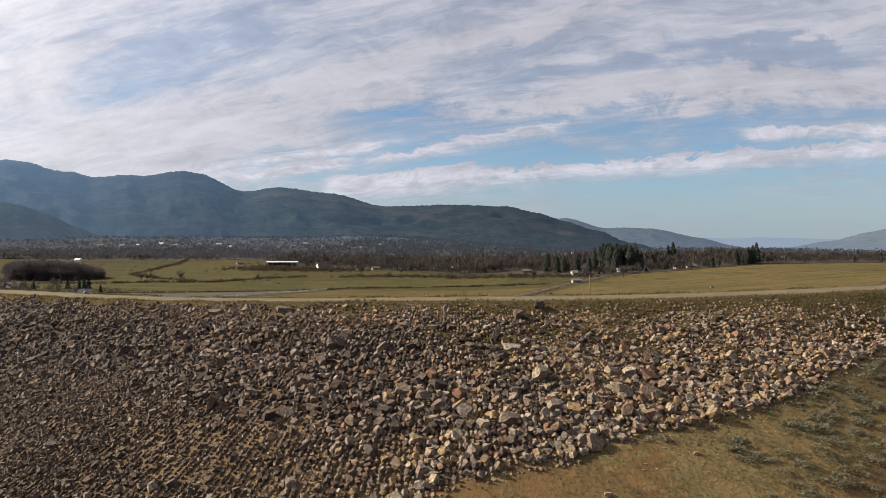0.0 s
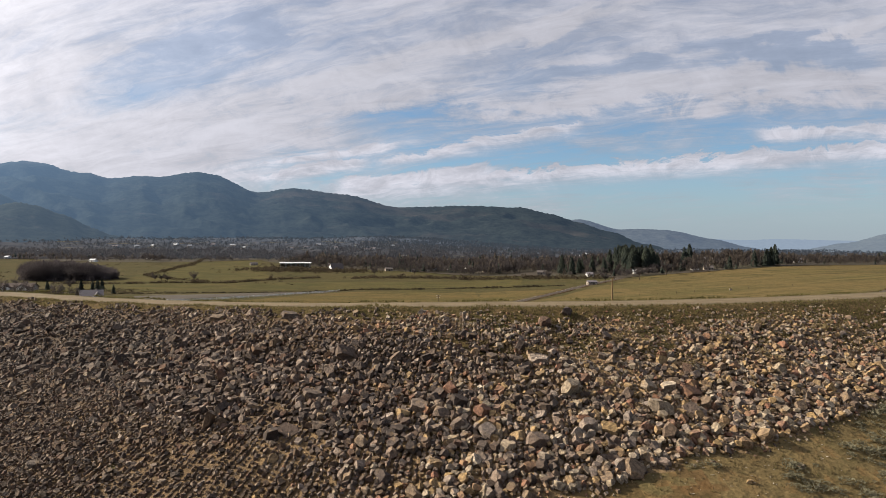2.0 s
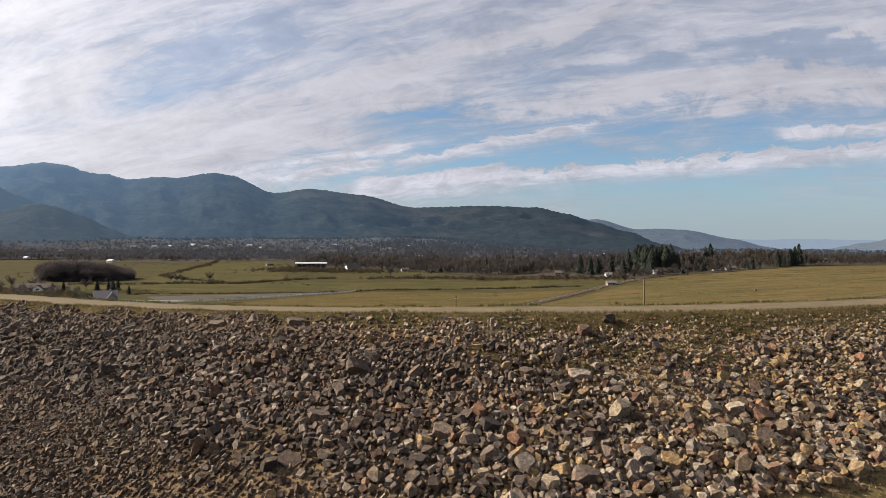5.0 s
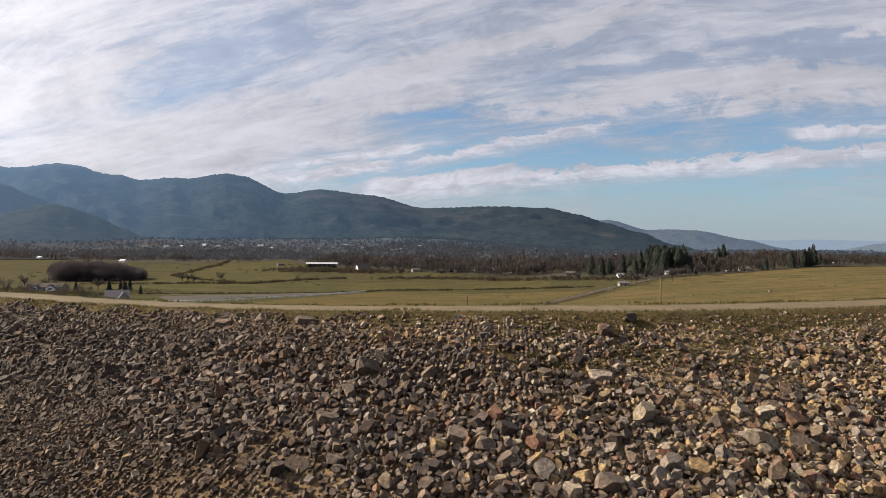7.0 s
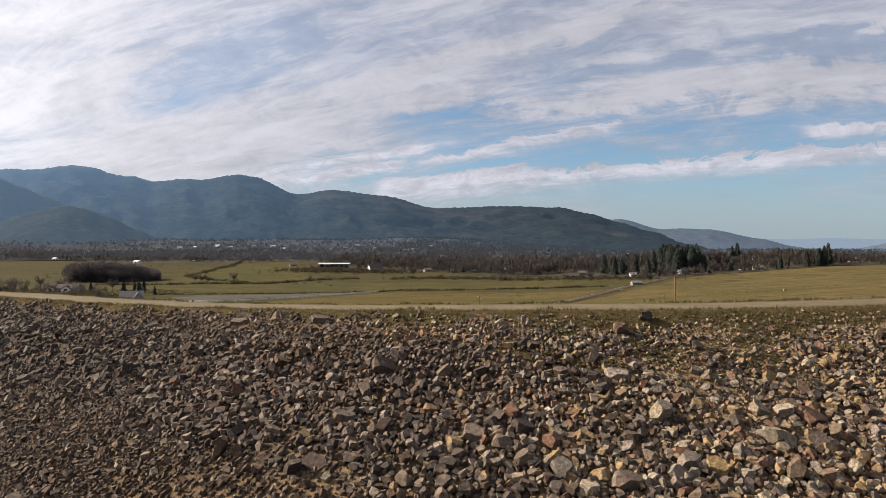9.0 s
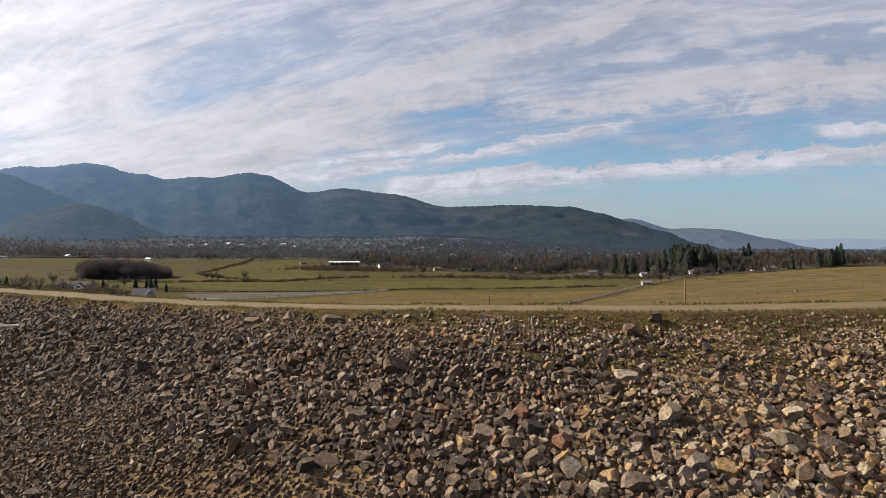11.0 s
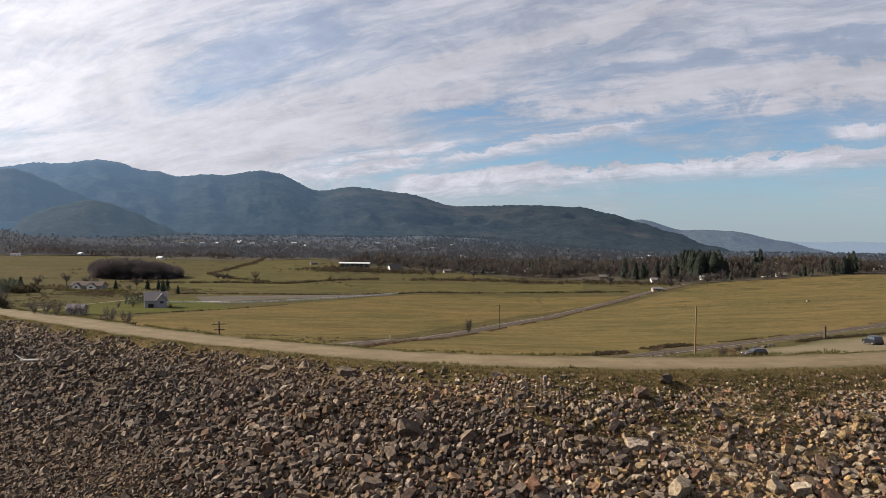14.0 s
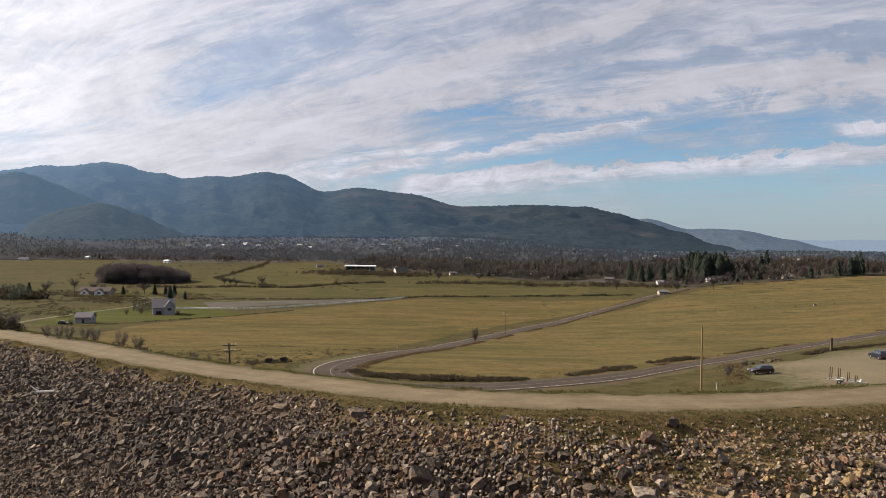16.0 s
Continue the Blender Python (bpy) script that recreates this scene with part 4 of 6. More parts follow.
# ---------------------------------------------------------------- woods of the valley
def conifer_shape(rng, tiers=5, sides=6):
    v, f = [], []
    for k in range(tiers):
        z0, z1 = 0.10 + 0.80 * k / tiers, 0.10 + 0.80 * (k + 1.75) / tiers
        r = 0.25 * (1 - k / tiers) ** 0.8 + 0.02
        b = len(v)
        for j in range(sides):
            a = 2 * math.pi * (j + 0.5 * (k % 2)) / sides + rng.normal(0, 0.15)
            q = r * rng.uniform(0.6, 1.25)
            v.append((q * math.cos(a), q * math.sin(a), z0 + rng.normal(0, 0.025)))
        v.append((rng.normal(0, 0.008), rng.normal(0, 0.008), min(z1, 1.0)))
        f += [(b + j, b + (j + 1) % sides, b + sides) for j in range(sides)]
    b = len(v)
    v += [(-0.015, 0, 0), (0.015, 0, 0), (0, 0.015, 0.3), (0, -0.015, 0), (0, 0.015, 0)]
    f += [(b, b + 1, b + 2), (b + 3, b + 4, b + 2)]
    return np.array(v), np.array(f)


def bare_shape(rng, n=64, wide=0.42, fine=1.0):
    """A leafless crown: a trunk and many thin sprays of twigs."""
    v, f = [(-0.02, 0, 0), (0.02, 0, 0), (0, 0, 0.6), (0, -0.02, 0), (0, 0.02, 0)], [(0, 1, 2), (3, 4, 2)]
    for _ in range(n):
        d = rng.normal(size=3)
        d /= np.linalg.norm(d)
        c = d * rng.uniform(0.25, 1.0) ** 0.6 * np.array([wide, wide, 0.38]) + np.array([0, 0, 0.60])
        out = (c - np.array([0, 0, 0.3]))
        out /= np.linalg.norm(out)
        side = np.cross(out, rng.normal(size=3))
        side /= np.linalg.norm(side)
        b = len(v)
        out = out + np.array([0, 0, 0.35])
        out /= np.linalg.norm(out)
        ln = rng.uniform(0.12, 0.26) * fine
        v += [c - out * ln * 0.6, c + out * ln + side * ln * 0.24, c + out * ln * 0.85 - side * ln * 0.24]
        f.append((b, b + 1, b + 2))
    return np.array(v, float), np.array(f)


TREE_RNG = np.random.default_rng(31)
CONIFERS = [conifer_shape(TREE_RNG) for _ in range(8)]
BARE = [bare_shape(TREE_RNG, 95, 0.40, 0.66) for _ in range(12)]
POPLARS = [bare_shape(TREE_RNG, 64, 0.17, 0.75) for _ in range(8)]
FAR_BARE = [bare_shape(TREE_RNG, 17, 0.42, 1.7) for _ in range(10)]
WOOD_X = np.array([-1600, -700, -444, -315, -219, -129, -26, 84, 153, 221, 300, 378, 474, 1600])
WOOD_Y = np.array([1150, 1080, 1100, 1190, 1030, 930, 845, 728, 652, 664, 684, 708, 740, 1000])


def upright(n, rng):
    a = rng.uniform(0, 2 * np.pi, n)
    R = np.zeros((n, 3, 3))
    R[:, 0, 0], R[:, 0, 1], R[:, 1, 0], R[:, 1, 1], R[:, 2, 2] = np.cos(a), -np.sin(a), np.sin(a), np.cos(a), 1
    return R


def build_woods():
    rng = np.random.default_rng(37)
    n = 21000
    az = np.radians(rng.uniform(-44, 42, n))
    r = 450 + 2500 * rng.random(n) ** 0.75
    x, y = r * np.sin(az), r * np.cos(az)
    # closer stand along the near edge
    m = 6500
    az = np.radians(rng.uniform(-40, 40, m))
    depth = 330 * rng.random(m) ** 1.25
    x2 = np.tan(az) * 760
    y2 = np.interp(x2, WOOD_X, WOOD_Y) + depth
    x, y = np.r_[x, x2 * y2 / 760 * 0.55 + x2 * 0.45], np.r_[y, y2]
    edge = np.interp(x, WOOD_X, WOOD_Y)
    gap = wobble(x, y, 0.006, 2) + 0.25 * wobble(x, y, 0.03, 4)
    keep = (y > edge + 25 * rng.random(n + m)) & (gap < 0.62) & (rng.random(n + m) < np.where(x < -330, 0.80, 0.88))
    x, y, edge = x[keep], y[keep], edge[keep]
    z = ground_z(x, y)
    n = len(x)
    con = rng.random(n) < np.clip(0.07 + 0.13 * wobble(x, y, 0.011, 5), 0.015, 0.6) * np.where(x < -250, 0.45, 1.0)
    high = np.where(con, rng.uniform(7, 14, n), rng.uniform(5.5, 11.5, n)) * (1 + 0.42 * wobble(x, y, 0.027, 9) + 0.15 * wobble(x, y, 0.09, 3)) * np.where(x < -250, 0.72, 1.0) * (1 - 0.15 * step01((x - 190) / 90) - 0.2 * step01((x - 320) / 120))
    # the trees at the very edge are lower
    high *= (0.68 + 0.32 * step01((y - edge) / 70)) * np.where(y > 1180, 0.82, 1.0)
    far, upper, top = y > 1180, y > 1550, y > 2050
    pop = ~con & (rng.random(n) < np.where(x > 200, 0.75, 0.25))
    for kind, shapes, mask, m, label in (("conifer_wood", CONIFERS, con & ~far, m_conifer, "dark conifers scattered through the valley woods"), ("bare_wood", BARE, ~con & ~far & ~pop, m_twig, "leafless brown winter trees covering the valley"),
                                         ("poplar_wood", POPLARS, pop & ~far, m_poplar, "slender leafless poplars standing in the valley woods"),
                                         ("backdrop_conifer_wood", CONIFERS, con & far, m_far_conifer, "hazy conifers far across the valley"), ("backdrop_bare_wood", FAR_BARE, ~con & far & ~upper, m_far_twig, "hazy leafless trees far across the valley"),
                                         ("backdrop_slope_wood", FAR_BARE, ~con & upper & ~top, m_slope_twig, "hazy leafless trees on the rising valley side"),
                                         ("backdrop_upper_wood", FAR_BARE, ~con & top, m_upper_twig, "haze-blue leafless woods at the mountains' foot")):
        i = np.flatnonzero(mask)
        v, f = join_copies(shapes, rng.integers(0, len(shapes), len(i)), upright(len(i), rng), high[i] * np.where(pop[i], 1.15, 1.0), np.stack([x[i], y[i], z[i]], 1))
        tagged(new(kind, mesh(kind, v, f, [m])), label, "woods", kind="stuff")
    # brown wooded land rising to the mountains, its haze painted in as emission
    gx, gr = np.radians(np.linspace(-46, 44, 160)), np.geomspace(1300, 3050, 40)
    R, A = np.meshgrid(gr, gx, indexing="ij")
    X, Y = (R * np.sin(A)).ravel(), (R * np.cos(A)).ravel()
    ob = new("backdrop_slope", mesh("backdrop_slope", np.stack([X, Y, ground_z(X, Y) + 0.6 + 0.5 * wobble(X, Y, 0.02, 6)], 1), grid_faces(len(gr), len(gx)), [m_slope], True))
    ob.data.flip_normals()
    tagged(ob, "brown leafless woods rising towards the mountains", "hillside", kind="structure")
    # leaf litter and brush under the trees
    gx = np.linspace(-1, 1, 150)
    depth = np.r_[np.linspace(0, 60, 8), np.geomspace(90, 1500, 26)]
    X, Y = [], []
    for k, d in enumerate(depth):
        bx = gx * (620 + 0.55 * d)
        X.append(bx)
        Y.append(np.interp(bx, WOOD_X, WOOD_Y) + 6 + d + 8 * wobble(bx, 0 * bx + d, 0.05, 3) * (k < 6))
    X, Y = np.array(X).ravel(), np.array(Y).ravel()
    ob = new("wood_floor", mesh("wood_floor", np.stack([X, Y, ground_z(X, Y) + 0.35], 1), grid_faces(len(depth), len(gx)), [m_litter], True))
    tagged(ob, "brown leaf litter and brush under the leafless woods", "woodland floor", kind="structure")


build_woods()

# ---------------------------------------------------------------- roads and fields
LANE = [(560, 610), (420, 520), (300, 436), (195, 346), (130.6, 288.4), (107.9, 266.6), (75.6, 227.2), (48.6, 187.3), (37.6, 173.6), (24.4, 159.7), (11.9, 145.4), (0.5, 136), (-12.1, 130), (-24.2, 129), (-33.4, 135), (-38.5, 147), (-39, 162), (-36.5, 180), (-34.3, 207), (-24.8, 274), (-16, 304), (4, 360), (24.8, 411), (68.2, 504.7), (106.9, 593.8), (140, 640), (175, 690), (220, 745)]
drape("verge", LANE, (7.2, 6.4), m_verge, 0.02, 700, 7, "strip of dry brown verge along the road", "verge", 1.6)
road = drape("road", LANE, (3.7, 3.7), m_asphalt, 0.10, 900, 7, "worn grey asphalt country road bending below the dam", "road", 0.12)


def road_line(off, width, label, mat):
    ob = drape("road_marking", LANE, (-off + width / 2, off + width / 2), mat, 0.135, 900, 2, label, "")
    ob.parent = road


road_line(-3.1, 0.24, "white painted edge line", m_line)
road_line(3.1, 0.12, "faded edge line", m_line_worn)
road_line(0.0, 0.14, "worn centre line", m_line_worn)


def patch(name, corners, mat, lift, label, category="field", step=7.0, ragged=2.0):
    """A field: the area inside the corners (convex or not, in order), on the ground."""
    c = np.array(corners, float)
    lo, hi = c.min(0), c.max(0)
    nx, ny = max(8, min(140, int((hi[0] - lo[0]) / step))), max(8, min(140, int((hi[1] - lo[1]) / step)))
    # four-sided: blend the sides
    u, w = np.meshgrid(np.linspace(0, 1, nx), np.linspace(0, 1, ny))
    a, b, d, e = c[0], c[1], c[2], c[3]
    q = (a * ((1 - u) * (1 - w))[..., None] + b * (u * (1 - w))[..., None] + d * (u * w)[..., None] + e * ((1 - u) * w)[..., None])
    edge = 1 - np.minimum(np.minimum(u, 1 - u), np.minimum(w, 1 - w)) * 2
    q = q + (ragged * edge ** 8)[..., None] * np.stack([wobble(q[..., 0], q[..., 1], 0.09, 3), wobble(q[..., 0], q[..., 1], 0.08, 5)], -1)
    x, y = q[..., 0].ravel(), q[..., 1].ravel()
    z = ground_z(x, y) + lift + 0.12 * wobble(x, y, 0.05) * (along_crest(x, y)[0] < -30)
    ob = new(name, mesh(name, np.stack([x, y, z], 1), grid_faces(ny, nx), [mat], True))
    ob.data.attributes.new("rim", "FLOAT", "POINT").data.foreach_set("value", edge.ravel())
    return tagged(ob, label, category, kind="structure")


# fields
def field_between(one, two, mat, lift, label, n=70, ragged=1.5):
    """A field between two lines, laid on the ground."""
    p, q = smooth_line(one, n), smooth_line(two, n)
    w = np.linspace(0, 1, n)[None, :, None]
    g = p[:, None] * (1 - w) + q[:, None] * w
    edge = (2 * np.abs(w[..., 0] - 0.5)) ** 12
    g = g + (ragged * edge)[..., None] * np.stack([wobble(g[..., 0], g[..., 1], 0.11, 3), wobble(g[..., 0], g[..., 1], 0.10, 5)], -1)
    x, y = g[..., 0].ravel(), g[..., 1].ravel()
    z = ground_z(x, y) + lift + 0.12 * wobble(x, y, 0.05) * (along_crest(x, y)[0] < -30)
    me = mesh("field", np.stack([x, y, z], 1), grid_faces(n, n), [mat], True)
    me.flip_normals()
    return tagged(new("field", me), label, "field", kind="structure")


field_between([(-32, 150), (-31, 194), (-26, 268), (-10, 324), (16, 392), (50, 446), (74, 483), (104, 552), (143, 616), (178, 660)],
              [(-22, 139), (0, 144), (10, 151), (24, 161), (36, 176), (58, 205), (90, 250), (117, 278), (217, 384), (330, 560)], m_meadow, 0.04, "wide golden and olive pasture between the road's arms")
field_between([(-48, 150), (-49, 163), (-46, 196), (-41, 270), (-26, 328), (0, 398), (34, 453), (57, 490), (86, 558)],
              [(-70, 128), (-128, 200), (-170, 290), (-178, 340), (-160, 400), (-142, 445), (-118, 500), (-88, 575), (-40, 606)], m_straw, 0.04, "large golden straw pasture beside the road")
patch("field", [(160, 600), (420, 560), (600, 800), (188, 668)], m_meadow, 0.05, "golden pasture rising to the edge of the woods", step=8)
patch("field", [(125, 284), (300, 440), (430, 567), (322, 552)], m_meadow, 0.045, "golden pasture along the road", step=8)
patch("field", [(-300.8, 577), (58.9, 623.9), (67.5, 717.2), (-358.8, 674.5)], m_green, 0.04, "olive green pasture beyond the hedge", step=10)
patch("field", [(-318.8, 690.6), (-181.7, 730.7), (-317.7, 1196.5), (-444.3, 1285.7)], m_green, 0.05, "green sunlit pasture rising to the woods", step=18, ragged=6)
patch("field", [(-531.1, 656.9), (-404.8, 698), (-634.2, 1209.8), (-976.9, 1084.6)], m_plain, 0.05, "wide olive straw pasture on a low rise", step=18, ragged=6)
m_lawn = turf_material("lawn_grass", (0.0400, 0.0480, 0.0130), (0.0520, 0.0510, 0.0160), (0.0560, 0.0460, 0.0190), 0.030, 0.64, 0.10, 0.35)
patch("lawn", [(-216.3, 314.9), (-154.2, 413.2), (-217.7, 483.5), (-266.2, 411.3)], m_lawn, 0.06, "bright green lawn round the farmhouse", "lawn", ragged=2.5)
patch("gravel_lot", [(40.8, 161.6), (38.6, 124.2), (120, 140), (106.2, 225)], m_lot, 0.07, "pale gravel parking area beside the road", "parking lot", step=3, ragged=5.0)
m_arena = gravel_material("arena_sand", (0.054, 0.047, 0.039), (0.068, 0.059, 0.049), 0.05)
patch("riding_arena", [(-195.3, 457.3), (-95.2, 571.9), (-101.9, 589.5), (-223.2, 508.2)], m_arena, 0.08, "grey sand riding arena behind a white fence", "arena", step=5, ragged=0.8)
drape("driveway", [(-226, 300), (-233, 320.8), (-240.8, 351.1), (-248.5, 398.1), (-247.6, 460.8), (-269.3, 532.8), (-313.9, 554.1)], (1.9, 1.9), m_lot, 0.11, 160, 3, "pale gravel driveway to the farm", "driveway", 0.3)
drape("driveway", [(-313.9, 554.1), (-266.2, 547), (-233.9, 534.7), (-201.5, 525.9), (-150.8, 529.3)], (1.5, 1.5), m_lot, 0.12, 80, 3, "pale gravel farm track", "driveway", 0.3)


# ---------------------------------------------------------------- parts
def box(bm, at, size, turn=0.0, bevel=0.0):
    m = Matrix.Translation(at) @ Matrix.Rotation(turn, 4, "Z") @ Matrix.Diagonal((*size, 1))
    got = bmesh.ops.create_cube(bm, size=1.0, matrix=m)
    if bevel:
        edges = list({e for v in got["verts"] for e in v.link_edges})
        bmesh.ops.bevel(bm, geom=edges, offset=bevel, segments=2, affect="EDGES")


def tube(bm, a, b, r0, r1, sides=8):
    a, b = Vector(a), Vector(b)
    d = b - a
    m = Matrix.Translation((a + b) / 2) @ d.to_track_quat("Z", "Y").to_matrix().to_4x4()
    bmesh.ops.create_cone(bm, cap_ends=True, segments=sides, radius1=r0, radius2=r1, depth=d.length, matrix=m)


def solid(bm, points, faces):
    vs = [bm.verts.new(p) for p in points]
    for f in faces:
        bm.faces.new([vs[k] for k in f])
    bmesh.ops.recalc_face_normals(bm, faces=bm.faces)


def with_bm(fn, *args, **kw):
    bm = bmesh.new()
    fn(bm, *args, **kw)
    return bm


def gz(x, y):
    return float(ground_z(x, y)[0])


m_wood_grey = plain_paint("weathered_pole_wood", (0.062, 0.045, 0.032), 0.9, 0.0, 0.4, 1.5)
m_steel = plain_paint("galvanised_steel", (0.42, 0.42, 0.42), 0.45, 0.8, 0.2, 4.0)
m_porcelain = plain_paint("white_insulator", (0.62, 0.62, 0.60), 0.3)
m_white = plain_paint("white_paint", (0.60, 0.59, 0.57), 0.6, 0.0, 0.10, 0.8)
m_grey_siding = plain_paint("grey_siding", (0.23, 0.215, 0.235), 0.75, 0.0, 0.12, 0.7)
m_grey_roof = plain_paint("grey_shingles", (0.115, 0.105, 0.115), 0.9, 0.0, 0.25, 1.2)
m_dark_roof = plain_paint("dark_shingles", (0.075, 0.065, 0.062), 0.9, 0.0, 0.3, 1.2)
m_brown_roof = plain_paint("brown_shingles", (0.055, 0.040, 0.036), 0.9, 0.0, 0.3, 1.2)
m_metal_roof = plain_paint("white_metal_roof", (0.44, 0.45, 0.47), 0.4, 0.0, 0.06, 0.4)
m_tan_wall = plain_paint("tan_stucco", (0.24, 0.20, 0.165), 0.85, 0.0, 0.12, 0.8)
m_dark = plain_paint("near_black_paint", (0.02, 0.02, 0.022), 0.6)
m_red = plain_paint("tail_light_red", (0.35, 0.02, 0.02), 0.25)


def glass_material():
    m, n, bsdf = material("window_glass", 0.06)
    bsdf.inputs["Base Color"].default_value = (0.03, 0.04, 0.045, 1)
    bsdf.inputs["Specular IOR Level"].default_value = 0.8
    return m


m_glass = glass_material()
m_tyre = plain_paint("tyre_rubber", (0.022, 0.022, 0.022), 0.9)
m_rim = plain_paint("alloy_rim", (0.45, 0.45, 0.46), 0.35, 0.9)


def utility_pole(x, y, top, lean, arm, label, wood=None):
    z = gz(x, y)
    h = top - z
    ob = stand("utility_pole", x, y, z, 25, label=label, category="utility pole", group="power line")
    part("pole", with_bm(tube, (0, 0, -0.5), (lean * h, 0, h), 0.17, 0.11, 12), wood or m_wood_grey, ob)
    if arm:
        for zz, half in ((h - 0.45, 1.15), (h - 1.35, 0.85)):
            bm = bmesh.new()
            box(bm, (lean * zz, 0.14, zz), (2 * half, 0.11, 0.13), 0, 0.01)
            part("crossarm", bm, m_wood_grey, ob)
            for s in (-0.92, -0.4, 0.4, 0.92):
                bm = bmesh.new()
                tube(bm, (lean * zz + s * half, 0.14, zz + 0.06), (lean * zz + s * half, 0.14, zz + 0.18), 0.02, 0.02, 6)
                tube(bm, (lean * zz + s * half, 0.14, zz + 0.16), (lean * zz + s * half, 0.14, zz + 0.30), 0.06, 0.035, 8)
                part("insulator", bm, m_porcelain, ob, "white insulator")
    else:
        bm = bmesh.new()
        tube(bm, (lean * h, 0, h - 0.02), (lean * h, 0, h + 0.1), 0.12, 0.06, 10)
        part("cap", bm, m_wood_grey, ob)
    return ob


# brown pole wood with the sunlit look put into its base colour
m_pole = plain_paint("sunlit_pole_wood", (0.150, 0.098, 0.050), 0.85, 0.0, 0.4, 1.5)
utility_pole(27.4, 132.3, 10.5, 0.012, False, "tall bare brown wooden utility pole beside the road", m_pole)
utility_pole(-6.2, 326.8, -4.6, 0.0, True, "weathered wooden utility pole with crossarms beside the road")
utility_pole(-48.5, 127.9, 6.9, -0.06, True, "leaning wooden utility pole with crossarms below the dam")


def house(name, x, y, turn, w, d, wall_h, roof_h, walls, roof, label, doors=1, windows=3, chimney=True, garage=False, z=None):
    """A gabled house, its ridge along w."""
    z = gz(x, y) if z is None else z
    ob = stand(name, x, y, z, turn, label=label, category=name.replace("_", " "), group="valley buildings")
    bm = bmesh.new()
    a, b = w / 2, d / 2
    solid(bm, [(-a, -b, -0.6), (a, -b, -0.6), (a, b, -0.6), (-a, b, -0.6), (-a, -b, wall_h), (a, -b, wall_h), (a, b, wall_h), (-a, b, wall_h), (-a, 0, wall_h + roof_h), (a, 0, wall_h + roof_h)],
          [(0, 1, 5, 4), (2, 3, 7, 6), (1, 2, 6, 9, 5), (3, 0, 4, 8, 7), (0, 3, 2, 1), (4, 5, 9, 8), (6, 7, 8, 9)])
    part("wall", bm, walls, ob)
    over, th = 0.5, 0.22
    for s in (-1, 1):
        bm = bmesh.new()
        ex = b + over
        drop = roof_h * over / b
        p = [(-a - over, s * ex, wall_h - drop), (a + over, s * ex, wall_h - drop), (a + over, 0, wall_h + roof_h), (-a - over, 0, wall_h + roof_h)]
        solid(bm, [(q[0], q[1], q[2] + 0.05) for q in p] + [(q[0], q[1], q[2] + 0.05 + th) for q in p], [(0, 1, 2, 3), (4, 5, 6, 7), (0, 1, 5, 4), (1, 2, 6, 5), (2, 3, 7, 6), (3, 0, 4, 7)])
        part("roof", bm, roof, ob)
    for side, length in ((-1, w), (1, w)):
        for k in range(windows):
            cx = -a + length * (k + 0.5) / windows
            if side < 0 and doors and k == windows // 2:
                bm = bmesh.new()
                box(bm, (cx, -b - 0.03, 1.05), (1.0, 0.08, 2.1), 0, 0.01)
                part("door", bm, m_dark, ob, "dark front door")
                continue
            win = part("window", with_bm(box, (cx, side * (b + 0.03), 1.6), (1.5, 0.09, 1.25), 0, 0.01), m_white, ob, "white framed window")
            part("pane", with_bm(box, (cx, side * (b + 0.06), 1.6), (1.3, 0.06, 1.05)), m_glass, win)
    for s in (-1, 1):
        win = part("window", with_bm(box, (s * (a + 0.03), 0, wall_h * 0.62), (0.09, 1.4, 1.2), 0, 0.01), m_white, ob, "white framed window")
        part("pane", with_bm(box, (s * (a + 0.06), 0, wall_h * 0.62), (0.06, 1.2, 1.0)), m_glass, win)
    if garage:
        # solid near-black panel set on the wall, no opening cut
        part("garage_door", with_bm(box, (-w * 0.22, -b - 0.04, 1.15), (2.8, 0.10, 2.3), 0, 0.02), m_dark, ob, "dark garage door panel")
    if chimney:
        part("chimney", with_bm(box, (w * 0.22, 0.3, wall_h + roof_h + 0.2), (0.8, 0.6, 1.3), 0, 0.02), m_tan_wall, ob)
    return ob


def front_gable(ob, cx, w, eaves, rise, y0, y1, walls, roof, label):
    """A gabled bay on the front of a house, with its own roof and window."""
    bm = bmesh.new()
    a = w / 2
    solid(bm, [(cx - a, y0, -0.6), (cx + a, y0, -0.6), (cx + a, y0, eaves), (cx, y0, eaves + rise), (cx - a, y0, eaves), (cx - a, y1, -0.6), (cx + a, y1, -0.6), (cx + a, y1, eaves), (cx, y1, eaves + rise), (cx - a, y1, eaves)],
          [(0, 1, 2, 3, 4), (5, 6, 7, 8, 9), (0, 1, 6, 5), (1, 2, 7, 6), (2, 3, 8, 7), (3, 4, 9, 8), (4, 0, 5, 9)])
    bay = part("gable", bm, walls, ob, label)
    for s in (-1, 1):
        bm = bmesh.new()
        q = [(cx, y0 - 0.4, eaves + rise + 0.05), (cx, y1, eaves + rise + 0.05), (cx + s * (a + 0.4), y1, eaves - 0.4 * rise / a + 0.05), (cx + s * (a + 0.4), y0 - 0.4, eaves - 0.4 * rise / a + 0.05)]
        solid(bm, q + [(u, v, w2 + 0.2) for u, v, w2 in q], [(0, 1, 2, 3), (4, 5, 6, 7), (0, 1, 5, 4), (1, 2, 6, 5), (2, 3, 7, 6), (3, 0, 4, 7)])
        part("gable_roof", bm, roof, bay)
    part("pane", with_bm(box, (cx, y0 - 0.04, eaves * 0.75), (w * 0.35, 0.08, 1.3), 0, 0.01), m_glass, bay, "dark gable window")


